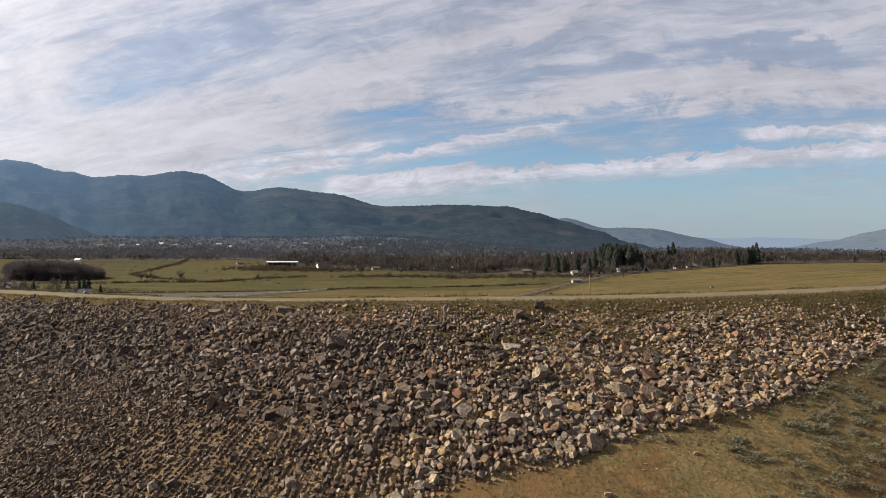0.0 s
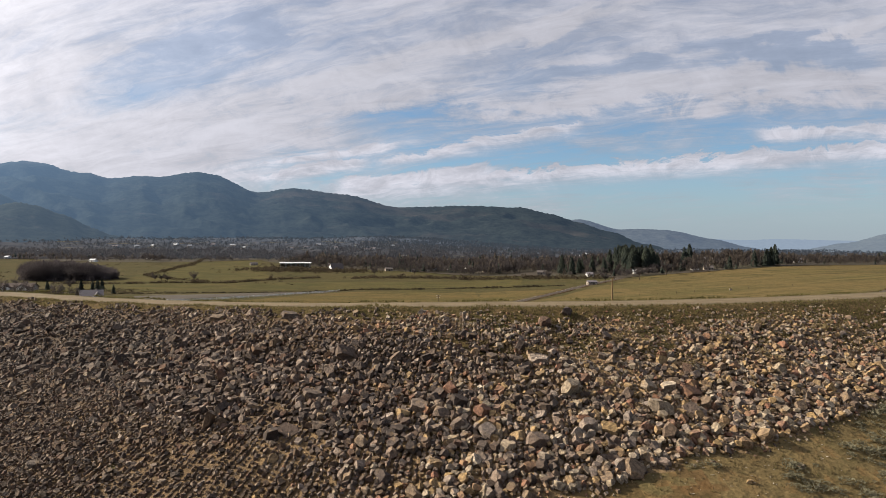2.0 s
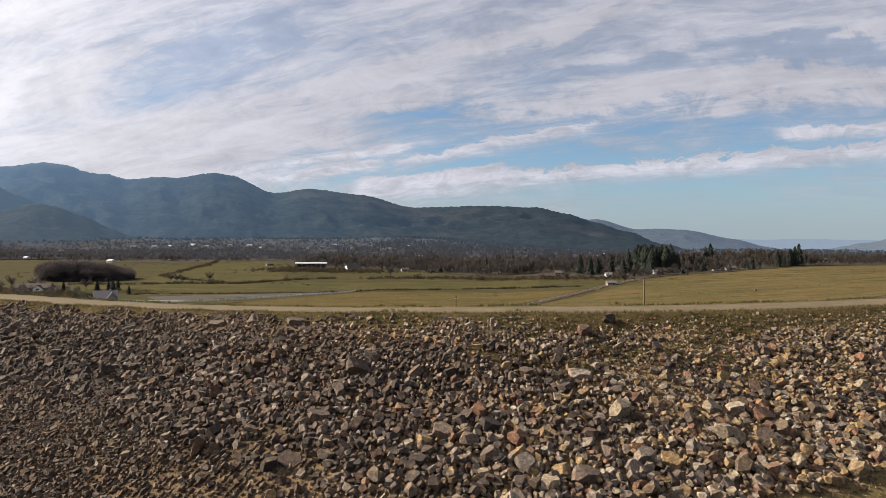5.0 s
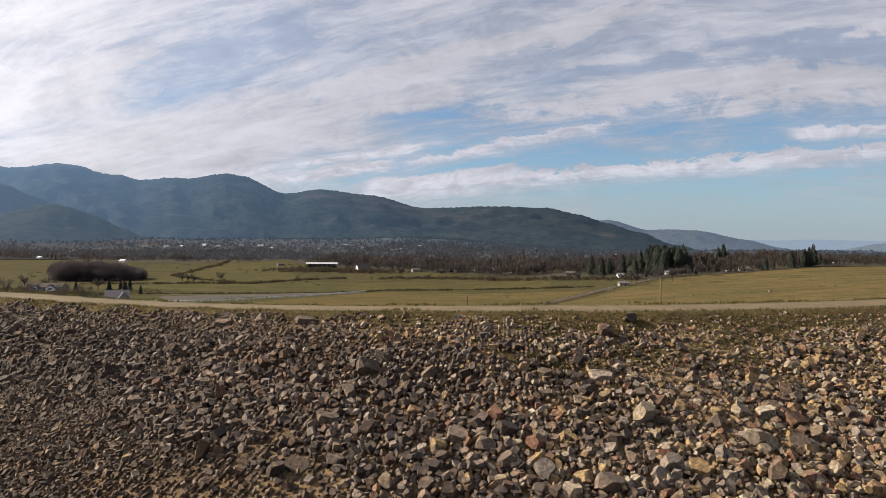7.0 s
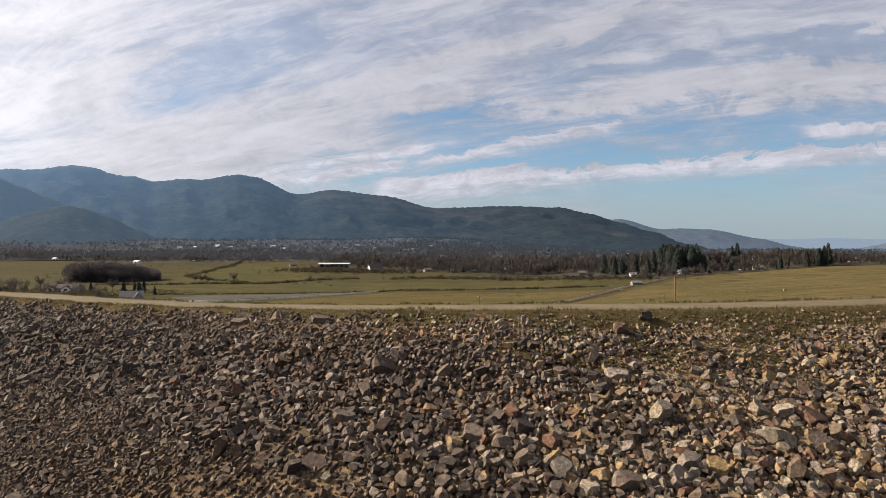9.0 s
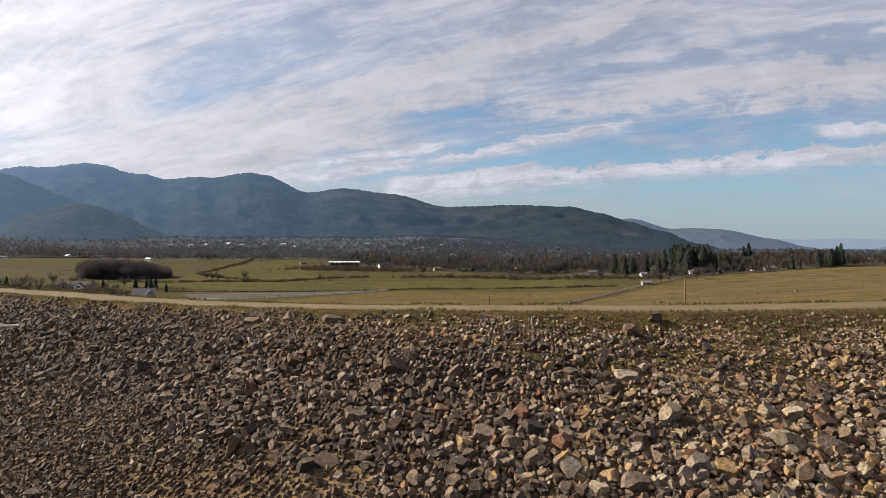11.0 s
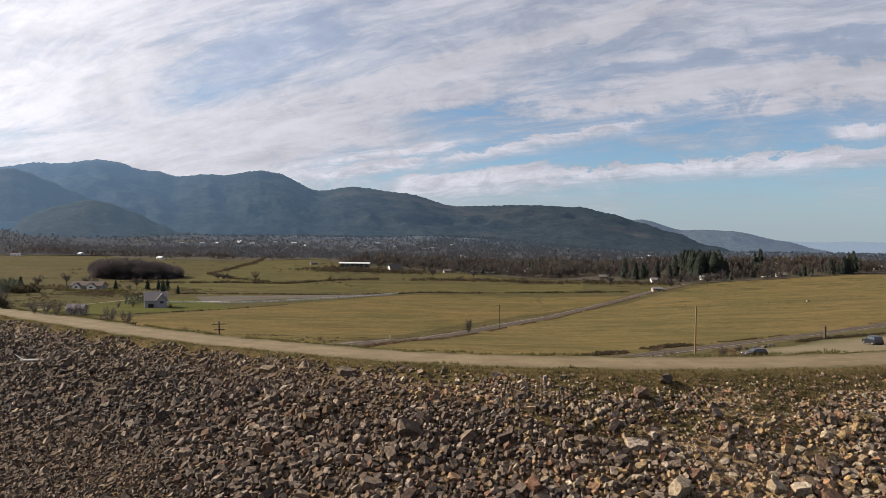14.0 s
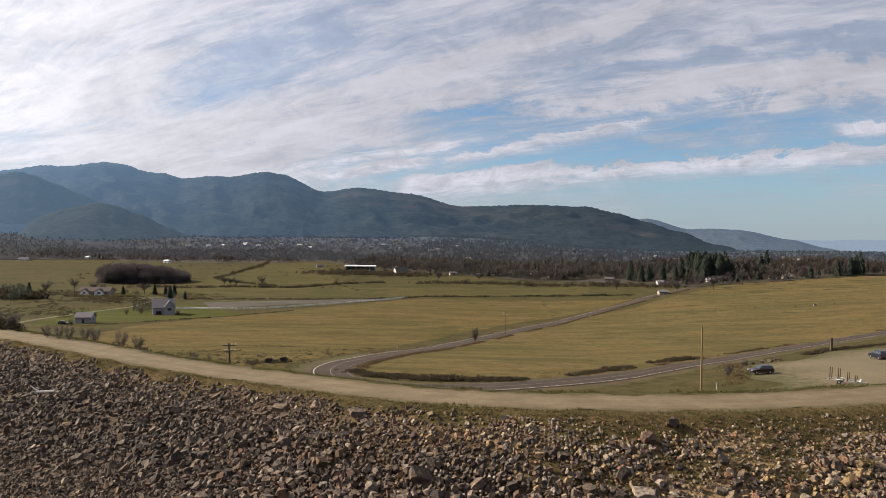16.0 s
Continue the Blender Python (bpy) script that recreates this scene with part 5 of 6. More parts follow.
# the farm below the dam
farmhouse = house("farmhouse", -201.7, 408.7, 28, 11.5, 13.0, 4.2, 4.4, m_grey_siding, m_grey_roof, "grey gabled farmhouse with a steep shingle roof", garage=True, windows=2)
house("shed", -207.1, 341.9, 12, 7.4, 6.0, 3.0, 1.9, m_grey_siding, m_grey_roof, "weathered blue-grey shed with a low roof", windows=1, chimney=False)
front_gable(farmhouse, 3.0, 5.6, 4.4, 3.4, -8.2, 0.0, m_grey_siding, m_grey_roof, "grey gable bay with a tall window")
ranch = house("ranch_house", -339.7, 570, 8, 25, 12, 3.4, 3.0, m_tan_wall, m_brown_roof, "long low ranch house with a brown roof", windows=5)
for gx, gw in ((-6.5, 6.0), (5.0, 7.0)):
    front_gable(ranch, gx, gw, 3.0, 2.4, -7.6, 0.0, m_white, m_brown_roof, "white front gable")
house("cottage", 114, 601.3, 10, 7.5, 5, 2.0, 1.2, m_tan_wall, m_grey_roof, "small tan roadside cottage with a grey roof", windows=4)
house("a_frame_house", -143, 898, 28, 15, 13, 2.4, 6.4, m_white, m_dark_roof, "white house with a steep dark roof", windows=3)


m_panel = plain_paint("pale_panel_paint", (0.36, 0.42, 0.43), 0.6, 0.0, 0.12, 0.6)


def riding_hall(x, y, turn):
    z = gz(x, y)
    ob = stand("riding_hall", x, y, z, turn, label="long open riding hall under a white metal roof", category="barn", group="valley buildings")
    for i in range(7):
        for s in (-1, 1):
            part("post", with_bm(box, (-18 + 6 * i, s * 8.5, 3.6), (0.35, 0.35, 7.4), 0, 0.01), m_white, ob)
    for s in (-1, 1):
        bm = bmesh.new()
        p = [(-20, s * 10.5, 7.0), (20, s * 10.5, 7.0), (20, 0, 8.3), (-20, 0, 8.3)]
        solid(bm, p + [(q[0], q[1], q[2] + 0.3) for q in p], [(0, 1, 2, 3), (4, 5, 6, 7), (0, 1, 5, 4), (1, 2, 6, 5), (2, 3, 7, 6), (3, 0, 4, 7)])
        part("roof", bm, m_metal_roof, ob, "white sheet metal roof")
    part("side_wall", with_bm(box, (0, 8.6, 3.2), (37, 0.2, 6.6)), m_tan_wall, ob)
    part("end_wall", with_bm(box, (-18.3, 0, 3.3), (0.25, 17, 6.8)), m_tan_wall, ob)
    for i in range(6):
        part("arena_panel", with_bm(box, (-15 + 6 * i, -9.2, 1.0), (5.6, 0.15, 1.7), 0, 0.03), m_panel, ob, "pale blue-white arena panel")
    return ob


riding_hall(-201.9, 938.7, 8)
FAR_HOUSES = [(-742, 1042, 15, 2), (-690, 1124, 8, 0), (-540.3, 1092, 12, 0), (-494.2, 1190.5, 15, 2), (-288.3, 1056.3, 12, 1), (-77.5, 890, 10, 1), (-24.9, 905, 10, 2), (40, 850, 9, 1), (92.1, 757.2, 10, 1),
              (129, 690, 7, 2), (185.3, 698, 8, 1), (240, 690, 9, 1), (330, 760, 10, 1), (372, 790, 9, 2), (-168.4, 1018, 10, 2), (-233.7, 1041.2, 12, 0), (20, 930, 9, 0), (300, 860, 10, 0)]
for hx, hy, hw, kind in FAR_HOUSES:
    house("farm_building", hx, hy, (hx * 7 + hy) % 60 - 30, hw * 0.85, 7, 2.5, 1.8, (m_white, m_tan_wall, m_white)[kind], (m_metal_roof, m_dark_roof, m_grey_roof)[kind],
          ("white farm building with a pale metal roof", "tan farmhouse with a dark roof", "white farmhouse with a grey roof")[kind], windows=3, chimney=kind == 1)


# small houses along the edge of the woods
for k, (hx, hy) in enumerate([(204.9, 723.7), (230.1, 698.9), (175.0, 698.6), (-47.4, 874.7), (-31.0, 888.3), (-7.4, 915.0)]):
    house("farm_building", hx, hy, 20 - 9 * k, 6.5, 5, 2.3, 1.3, m_white, (m_metal_roof, m_dark_roof)[k % 2], ("small white farm building with a pale metal roof", "small white farmhouse with a dark roof")[k % 2], windows=1, chimney=False)

# dimmer white and metal roof colours for the far buildings
m_far_white = plain_paint("dim_white", (0.34, 0.34, 0.34), 0.7, 0.0, 0.15, 0.5)
m_far_roof = plain_paint("dim_metal_roof", (0.27, 0.28, 0.30), 0.6, 0.0, 0.1, 0.4)
# roofs showing between the far trees
rng_far = np.random.default_rng(19)
for k in range(34):
    hx = rng_far.uniform(-820, 640)
    hy = rng_far.uniform(1250, 2050) if hx < 150 else rng_far.uniform(1000, 1900)
    kind = k % 3
    house("farm_building", hx, hy, rng_far.uniform(-30, 30), rng_far.uniform(8, 15), 8, 3.8, 2.6, (m_far_white, m_far_white, m_tan_wall)[kind], (m_far_roof, m_grey_roof, m_far_roof)[kind],
          ("white farm building with a pale metal roof", "white farmhouse with a grey roof", "tan farm building with a pale metal roof")[kind], windows=1, chimney=False)


# ---------------------------------------------------------------- cars on the gravel
def car(x, y, turn, length, width, height, paint, label, estate=True, hood=0.30):
    z = gz(x, y) + 0.09
    ob = stand("car", x, y, z, turn, label=label, category="car", group="parked cars")
    L, W, H = length / 2, width / 2, height
    r = 0.34
    belt = 0.30 + 0.50 * (H - 0.30)
    hood_x = L - 2 * L * hood
    tail = -L + (0.10 if estate else 0.55)
    low = [(-L, 0.42), (-L + 0.06, belt - 0.05), (tail, belt), (hood_x, belt), (L - 0.18, belt - 0.16), (L, 0.62), (L - 0.03, 0.34), (L - 0.35, 0.24), (-L + 0.35, 0.24)]

    def loft(bm, prof, w0, w1):
        n = len(prof)
        zs = [q[1] for q in prof]
        lo, hi = min(zs), max(zs)
        rings = []
        for s in (-1, -0.93, 0.93, 1):
            ring = []
            for px, pz in prof:
                f = (pz - lo) / (hi - lo)
                k = 0.985 if abs(s) == 1 else 1.0
                ring.append(bm.verts.new((px * k, (w0 + (w1 - w0) * f) * s, pz if abs(s) < 1 else lo + (pz - lo) * 0.985)))
            rings.append(ring)
        for a, b in zip(rings, rings[1:]):
            for k in range(n):
                bm.faces.new((a[k], a[(k + 1) % n], b[(k + 1) % n], b[k]))
        bm.faces.new(rings[0])
        bm.faces.new(rings[-1][::-1])
        bmesh.ops.recalc_face_normals(bm, faces=bm.faces)

    body = part("body", with_bm(loft, low, W * 0.97, W), paint, ob)
    cab = [(tail + 0.02, belt), (tail + 0.28, H - 0.10), (tail + 0.6, H), (hood_x - 1.15, H), (hood_x - 0.85, H - 0.06), (hood_x - 0.05, belt)]
    part("cabin", with_bm(loft, cab, W * 0.95, W * 0.76), paint, ob)
    for s in (-1, 1):
        for a, b in ((tail + 0.35, tail + 1.0), (tail + 1.08, tail + 2.0), (tail + 2.08, hood_x - 0.62)):
            f0, f1 = 0.16, 0.84
            w0, w1 = W * (0.95 - 0.19 * f0) + 0.012, W * (0.95 - 0.19 * f1) + 0.012
            z0, z1 = belt + f0 * (H - belt), belt + f1 * (H - belt)
            bm = bmesh.new()
            p = [(a, s * w0, z0), (b, s * w0, z0), (b - 0.12, s * w1, z1), (a + 0.08, s * w1, z1)]
            solid(bm, p + [(q[0], q[1] - s * 0.02, q[2]) for q in p], [(0, 1, 2, 3), (4, 5, 6, 7), (0, 1, 5, 4), (1, 2, 6, 5), (2, 3, 7, 6), (3, 0, 4, 7)])
            part("side_window", bm, m_glass, ob, "dark side window")
    for name, p in (("windscreen", [(hood_x - 0.12, belt + 0.08), (hood_x - 0.80, H - 0.09)]), ("rear_window", [(tail + 0.06, belt + 0.10), (tail + 0.26, H - 0.14)])):
        (xa, za), (xb, zb) = p
        dx = 0.02 if name == "windscreen" else -0.02
        bm = bmesh.new()
        q = [(xa + dx, -W * 0.82, za), (xa + dx, W * 0.82, za), (xb + dx, W * 0.68, zb), (xb + dx, -W * 0.68, zb)]
        solid(bm, q + [(a - dx, b, c - 0.015) for a, b, c in q], [(0, 1, 2, 3), (4, 5, 6, 7), (0, 1, 5, 4), (1, 2, 6, 5), (2, 3, 7, 6), (3, 0, 4, 7)])
        part(name, bm, m_glass, ob)
    for s in (-1, 1):
        part("headlight", with_bm(box, (L - 0.10, s * W * 0.74, 0.66), (0.14, 0.34, 0.15), 0, 0.03), m_porcelain, ob, "clear headlight")
        part("tail_light", with_bm(box, (-L + 0.05, s * W * 0.84, 0.80), (0.08, 0.16, 0.28), 0, 0.02), m_red, ob, "red tail light")
        for wx in (-L * 0.60, L * 0.62):
            wheel = part("wheel", with_bm(tube, (wx, s * (W - 0.20), r), (wx, s * (W + 0.01), r), r, r, 20), m_tyre, ob)
            part("rim", with_bm(tube, (wx, s * (W - 0.05), r), (wx, s * (W + 0.025), r), r * 0.62, r * 0.55, 14), m_rim, wheel, "silver alloy rim")
    part("bumper", with_bm(box, (L - 0.02, 0, 0.45), (0.10, W * 1.86, 0.16), 0, 0.03), m_tyre, ob)
    part("bumper", with_bm(box, (-L + 0.02, 0, 0.48), (0.10, W * 1.86, 0.16), 0, 0.03), m_tyre, ob)
    return ob


def car_paint(name, colour):
    m, n, bsdf = material(name, 0.28)
    n.put(n.mix(n.noise(n.add("ShaderNodeTexCoord").outputs["Object"], 2.5, 4.0, 0.6), tuple(0.85 * c for c in colour), tuple(1.2 * c for c in colour)), bsdf.inputs["Base Color"])
    bsdf.inputs["Coat Weight"].default_value = 0.05
    bsdf.inputs["Specular IOR Level"].default_value = 0.4
    return m


car(42.4, 150.3, 196, 4.5, 1.75, 1.5, car_paint("dark_maroon_paint", (0.020, 0.011, 0.013)), "dark maroon estate car parked on pale gravel")
car(71.7, 169, 95, 4.6, 1.9, 1.85, car_paint("navy_paint", (0.010, 0.012, 0.018)), "dark navy sport utility vehicle parked on gravel", hood=0.25)
car(74.2, 164.5, 95, 4.4, 1.8, 1.5, car_paint("silver_paint", (0.42, 0.43, 0.45)), "silver saloon car parked beside another car", estate=False)


def boat_trailer(x, y, turn):
    z = gz(x, y) + 0.09
    ob = stand("trailer", x, y, z, turn, label="empty grey metal trailer with upright stakes on gravel", category="trailer")
    for s in (-0.85, 0.85):
        part("rail", with_bm(box, (0, s, 0.62), (4.2, 0.10, 0.14), 0, 0.01), m_steel, ob)
        for px in (-1.7, -0.5, 0.8, 1.9):
            part("stake", with_bm(tube, (px, s, 0.6), (px + 0.10, s * 1.08, 2.9 - 0.4 * abs(px + 1.1) - 0.3 * (s > 0)), 0.09, 0.06, 8), m_wood_grey, ob, "upright stake")
        wheel = part("wheel", with_bm(tube, (-0.3, s * 1.18, 0.33), (-0.3, s * 1.42, 0.33), 0.33, 0.33, 18), m_tyre, ob)
        part("rim", with_bm(tube, (-0.3, s * 1.30, 0.33), (-0.3, s * 1.45, 0.33), 0.19, 0.16, 12), m_rim, wheel)
        part("mudguard", with_bm(box, (-0.3, s * 1.3, 0.75), (1.0, 0.30, 0.06), 0, 0.02), m_white, ob, "white mudguard")
    for px in (-2.0, -1.0, 0.0, 1.0, 2.0):
        part("cross_member", with_bm(box, (px, 0, 0.60), (0.10, 1.75, 0.10), 0, 0.01), m_steel, ob)
    for s in (-0.6, 0.6):
        part("drawbar", with_bm(tube, (2.1, s, 0.6), (3.6, 0, 0.5), 0.05, 0.05, 8), m_steel, ob)
    part("axle", with_bm(tube, (-0.3, -1.2, 0.33), (-0.3, 1.2, 0.33), 0.05, 0.05, 8), m_steel, ob)
    part("jockey_wheel", with_bm(tube, (3.4, -0.06, 0.14), (3.4, 0.06, 0.14), 0.14, 0.14, 12), m_tyre, ob)
    part("winch", with_bm(box, (2.6, 0, 0.85), (0.25, 0.3, 0.4), 0, 0.03), m_white, ob, "white winch box")
    return ob


car(-210.5, 330.5, 12, 4.8, 1.9, 1.7, car_paint("black_paint", (0.010, 0.010, 0.011)), "black pickup-sized car parked beside the grey shed")
boat_trailer(50.3, 135.6, -32)


def gate_post(x, y, h, w=0.28):
    ob = stand("gate_post", x, y, gz(x, y), 10, label="dark wooden post beside the road", category="post", group="posts")
    part("shaft", with_bm(box, (0, 0, h / 2 - 0.2), (w, w, h + 0.4), 0, 0.02), m_wood_grey, ob)
    part("cap", with_bm(box, (0, 0, h + 0.03), (w + 0.06, w + 0.06, 0.06), 0, 0.01), m_dark, ob)
    return ob


gate_post(76, 201.8, 3.2, 0.45)
post0 = gate_post(120.9, 435.2, 1.3, 0.16)
tagged(post0, "thin weathered fence post in the pasture", "fence post", "pasture fence posts")
for fx, fy in ((132.3, 436.5), (143.4, 437.9), (154.3, 437.9), (176.8, 441.7), (191.8, 446.9), (206.2, 448.9), (109.9, 434.4), (97.8, 438.3)):
    copy_thing(post0, pose(fx, fy, gz(fx, fy), 0, 0, 10))


def trough(x, y, turn, colour_mat, label, name="water_trough"):
    ob = stand(name, x, y, gz(x, y), turn, label=label, category=name.replace("_", " "))
    part("tub", with_bm(box, (0, 0, 0.5), (1.5, 1.1, 0.9), 0, 0.08), colour_mat, ob)
    part("rim", with_bm(box, (0, 0, 0.92), (1.6, 1.2, 0.06), 0, 0.02), m_wood_grey, ob)
    part("water_pipe", with_bm(tube, (0.82, 0, 0), (0.82, 0, 1.3), 0.05, 0.05, 8), m_steel, ob)
    return ob


trough(165.7, 440.5, 10, m_tan_wall, "pale feed tub standing in the dry pasture", "feed_tub")
trough(-53.4, 160.3, 20, m_dark, "dark metal bin below the dam", "metal_bin")
trough(-51.3, 163.7, 20, m_dark, "dark metal bin below the dam", "metal_bin")


def marker(x, y):
    ob = stand("road_marker", x, y, gz(x, y), 0, label="small white reflector post at the road edge", category="marker post")
    part("stake", with_bm(tube, (0, 0, -0.2), (0, 0, 1.1), 0.06, 0.05, 8), m_white, ob)
    part("reflector", with_bm(box, (0, -0.05, 0.95), (0.32, 0.04, 0.36), 0, 0.01), m_porcelain, ob)


marker(-38.7, 236.5)
marker(30.3, 134.2)


def white_fence(points, gap, label):
    p = smooth_line(points, 400)
    s = np.r_[0, np.cumsum(np.hypot(*np.diff(p, axis=0).T))]
    u = np.arange(0, s[-1], gap)
    q = np.stack([np.interp(u, s, p[:, 0]), np.interp(u, s, p[:, 1])], 1)
    x0, y0 = q[0]
    z0 = gz(x0, y0)
    ob = stand("fence", x0, y0, z0, 0, label=label, category="fence")
    zq = ground_z(q[:, 0], q[:, 1]) - z0
    for (x, y), z in zip(q, zq):
        part("post", with_bm(box, (x - x0, y - y0, z + 0.65), (0.42, 0.42, 1.6)), m_white, ob)
    for k in range(len(q) - 1):
        for h in (0.55, 1.1):
            part("rail", with_bm(tube, (q[k, 0] - x0, q[k, 1] - y0, zq[k] + h), (q[k + 1, 0] - x0, q[k + 1, 1] - y0, zq[k + 1] + h), 0.15, 0.15, 4), m_white, ob)


white_fence([(-213.5, 439.8), (-203.6, 446.9), (-171.6, 448.5), (-151.7, 469.5), (-125.2, 515.2), (-90, 591)], 4.6, "white painted post and rail fence round the arena")

# boulders along the gravel
m_dark_stone = stone_material("dark_boulder", [(0.0, (0.040, 0.032, 0.027)), (1.0, (0.075, 0.060, 0.050))], False)
for k, (bx, by, bs) in enumerate(((44.4, 167.3, 1.1), (46.3, 167.5, 1.0), (48.9, 169.7, 1.1), (51.2, 171.5, 1.0), (53.7, 174.2, 1.1))):
    v, f = ROCKS[(k * 7) % len(ROCKS)]
    ob = new("boulder", mesh("boulder", v * np.array([bs * 1.3, bs * 1.1, bs * 0.8]), f, [m_dark_stone]))
    ob.matrix_basis = pose(bx, by, gz(bx, by) + 0.22 * bs + 0.05, 0, 0, 40 * k)
    tagged(ob, "dark boulder marking the parking area's edge", "boulder", "boulders by the lot")


# ---------------------------------------------------------------- trees
def conifer_tree(rng, h, name="conifer"):
    """A fir: trunk and a crown of drooping sprays in uneven whorls."""
    ob = stand(name, 0, 0, 0, 0, label="tall dark green conifer at the wood's edge", category="tree", group="conifers")
    part("trunk", with_bm(tube, (0, 0, 0), (0, 0, h * 0.97), h * 0.016, h * 0.003, 7), m_bark, ob)
    v, f = [], []
    n = 20
    for k in range(n):
        z = h * (0.10 + 0.88 * k / n)
        reach = h * 0.27 * (1 - k / n) ** 0.62 + 0.3
        m = 9 if k < n * 0.7 else 6
        for j in range(m):
            a = 2 * math.pi * (j + rng.random()) / m
            r = reach * rng.uniform(0.55, 1.15)
            c, s = math.cos(a), math.sin(a)
            w = r * 0.30
            droop = -0.22 * r + rng.normal(0, 0.05 * r)
            b = len(v)
            v += [(0.1 * r * c, 0.1 * r * s, z + 0.02 * h), (0.62 * r * c - w * s, 0.62 * r * s + w * c, z + droop * 0.5), (r * c, r * s, z + droop), (0.62 * r * c + w * s, 0.62 * r * s - w * c, z + droop * 0.5), (0.5 * r * c, 0.5 * r * s, z + 0.05 * h)]
            f += [(b, b + 1, b + 4), (b + 1, b + 2, b + 4), (b + 2, b + 3, b + 4), (b + 3, b, b + 4)]
    crown = new("crown", mesh("crown", np.array(v), f, [m_conifer]))
    crown.parent = ob
    return ob


def bare_tree(rng, h, wide, name, label, group, twigs=260, m_t=None, stems=False):
    """A leafless tree: trunk, limbs and a haze of thin twigs."""
    ob = stand(name, 0, 0, 0, 0, label=label, category=name.replace("_", " "), group=group)
    if not stems:
        part("trunk", with_bm(tube, (0, 0, -0.1), (0.02 * h, 0, h * 0.45), h * 0.028, h * 0.016, 8), m_bark, ob)
    tips = []
    for k in range(9 if stems else 7):
        a = 2 * math.pi * k / 7 + rng.normal(0, 0.3)
        out = wide * rng.uniform(0.25 if stems else 0.45, 0.85)
        p0 = (0.06 * out * math.cos(a), 0.06 * out * math.sin(a), -0.1) if stems else (0.01 * h, 0, h * rng.uniform(0.18, 0.42))
        p1 = (out * math.cos(a), out * math.sin(a), h * rng.uniform(0.55, 0.95))
        part("stem" if stems else "limb", with_bm(tube, p0, p1, h * (0.008 if stems else 0.013), h * 0.004, 6), m_bark, ob)
        tips.append((np.array(p0), np.array(p1)))
    v, f = [], []
    for _ in range(twigs):
        p0, p1 = tips[rng.integers(len(tips))]
        c = p0 + (p1 - p0) * rng.uniform(0.25, 1.0) + rng.normal(0, 0.05 * h, 3)
        d = (p1 - p0) / np.linalg.norm(p1 - p0) + rng.normal(0, 0.7, 3)
        d /= np.linalg.norm(d)
        ln = h * rng.uniform(0.07, 0.20)
        side = np.cross(d, rng.normal(size=3))
        side *= h * 0.006 / np.linalg.norm(side)
        b = len(v)
        v += [c - side, c + side, c + d * ln]
        f.append((b, b + 1, b + 2))
    crown = new("crown", mesh("crown", np.array(v), f, [m_t or m_twig]))
    crown.parent = ob
    return ob


def plant(proto, spots, rng, lo=0.85, hi=1.15):
    """Copies of a tree at the spots; the first tree itself takes the first."""
    for k, (x, y, s) in enumerate(spots):
        s *= rng.uniform(lo, hi)
        m = pose(x, y, gz(x, y) - 0.05, 0, 0, rng.uniform(0, 360))
        ob = proto if k == 0 else copy_thing(proto, m)
        ob.matrix_basis = m @ Matrix.Diagonal((s, s, s, 1))


T_RNG = np.random.default_rng(71)
GROVE = [(x, y) for x, y in zip(T_RNG.normal(184, 12, 76), T_RNG.uniform(705, 785, 76))] + [(128, 740), (132, 748), (140, 735), (119, 730), (150, 725), (240, 760), (255, 790), (158, 740), (112, 750)]
fir = [conifer_tree(T_RNG, h) for h in (27, 24, 20)]
for j, proto in enumerate(fir):
    plant(proto, [(x, y, 0.9 if x > 163 else 0.68) for x, y in GROVE[j::3]], T_RNG)
small_fir = conifer_tree(T_RNG, 11, "conifer")
tagged(small_fir, "small dark conifer in the farm garden", "tree", "garden conifers")
plant(small_fir, [(-297.1, 583.2, 0.9), (-290.1, 587.8, 0.8), (-283.3, 589.5, 0.8), (-257.4, 529.3, 0.9), (-249.1, 536.4, 0.7), (-314.1, 564.7, 0.7), (-369.1, 529.3, 1.0), (-397.6, 518.7, 1.1),
     (295.6, 694, 1.6), (298.3, 698.6, 1.8), (302.7, 699.4, 1.5), (286.3, 697.7, 1.3), (309.4, 706.2, 1.7), (260.8, 691.4, 1.2)], T_RNG)


def broad_evergreen(rng, h):
    """A round-headed evergreen: short trunk, limbs and a crown of leaf clumps with gaps."""
    ob = stand("evergreen_tree", 0, 0, 0, 0, label="broad dark evergreen tree on the farm's edge", category="tree", group="farm evergreens")
    part("trunk", with_bm(tube, (0, 0, -0.1), (0.1, 0, h * 0.5), h * 0.03, h * 0.018, 8), m_bark, ob)
    v, f = [], []
    for _ in range(26):
        d = rng.normal(size=3)
        d /= np.linalg.norm(d)
        c = d * np.array([0.34, 0.34, 0.32]) * h * rng.uniform(0.5, 1.0) + np.array([0, 0, 0.60 * h])
        for _ in range(34):
            q = c + rng.normal(0, 0.075 * h, 3)
            b = len(v)
            v += [q + rng.normal(0, 0.022 * h, 3) for _ in range(3)]
            f.append((b, b + 1, b + 2))
    crown = new("crown", mesh("crown", np.array(v), f, [m_conifer]))
    crown.parent = ob
    return ob


E_RNG = np.random.default_rng(97)
plant(broad_evergreen(E_RNG, 10.5), [(-347, 482, 0.9), (-358, 503, 0.85), (-368, 524, 1.05), (-384, 530, 0.9), (-402, 548, 1.0), (-340, 470, 0.7), (-420, 590, 0.9), (-300, 560, 0.5), (-318, 577, 0.55), (-262, 545, 0.5)], E_RNG)


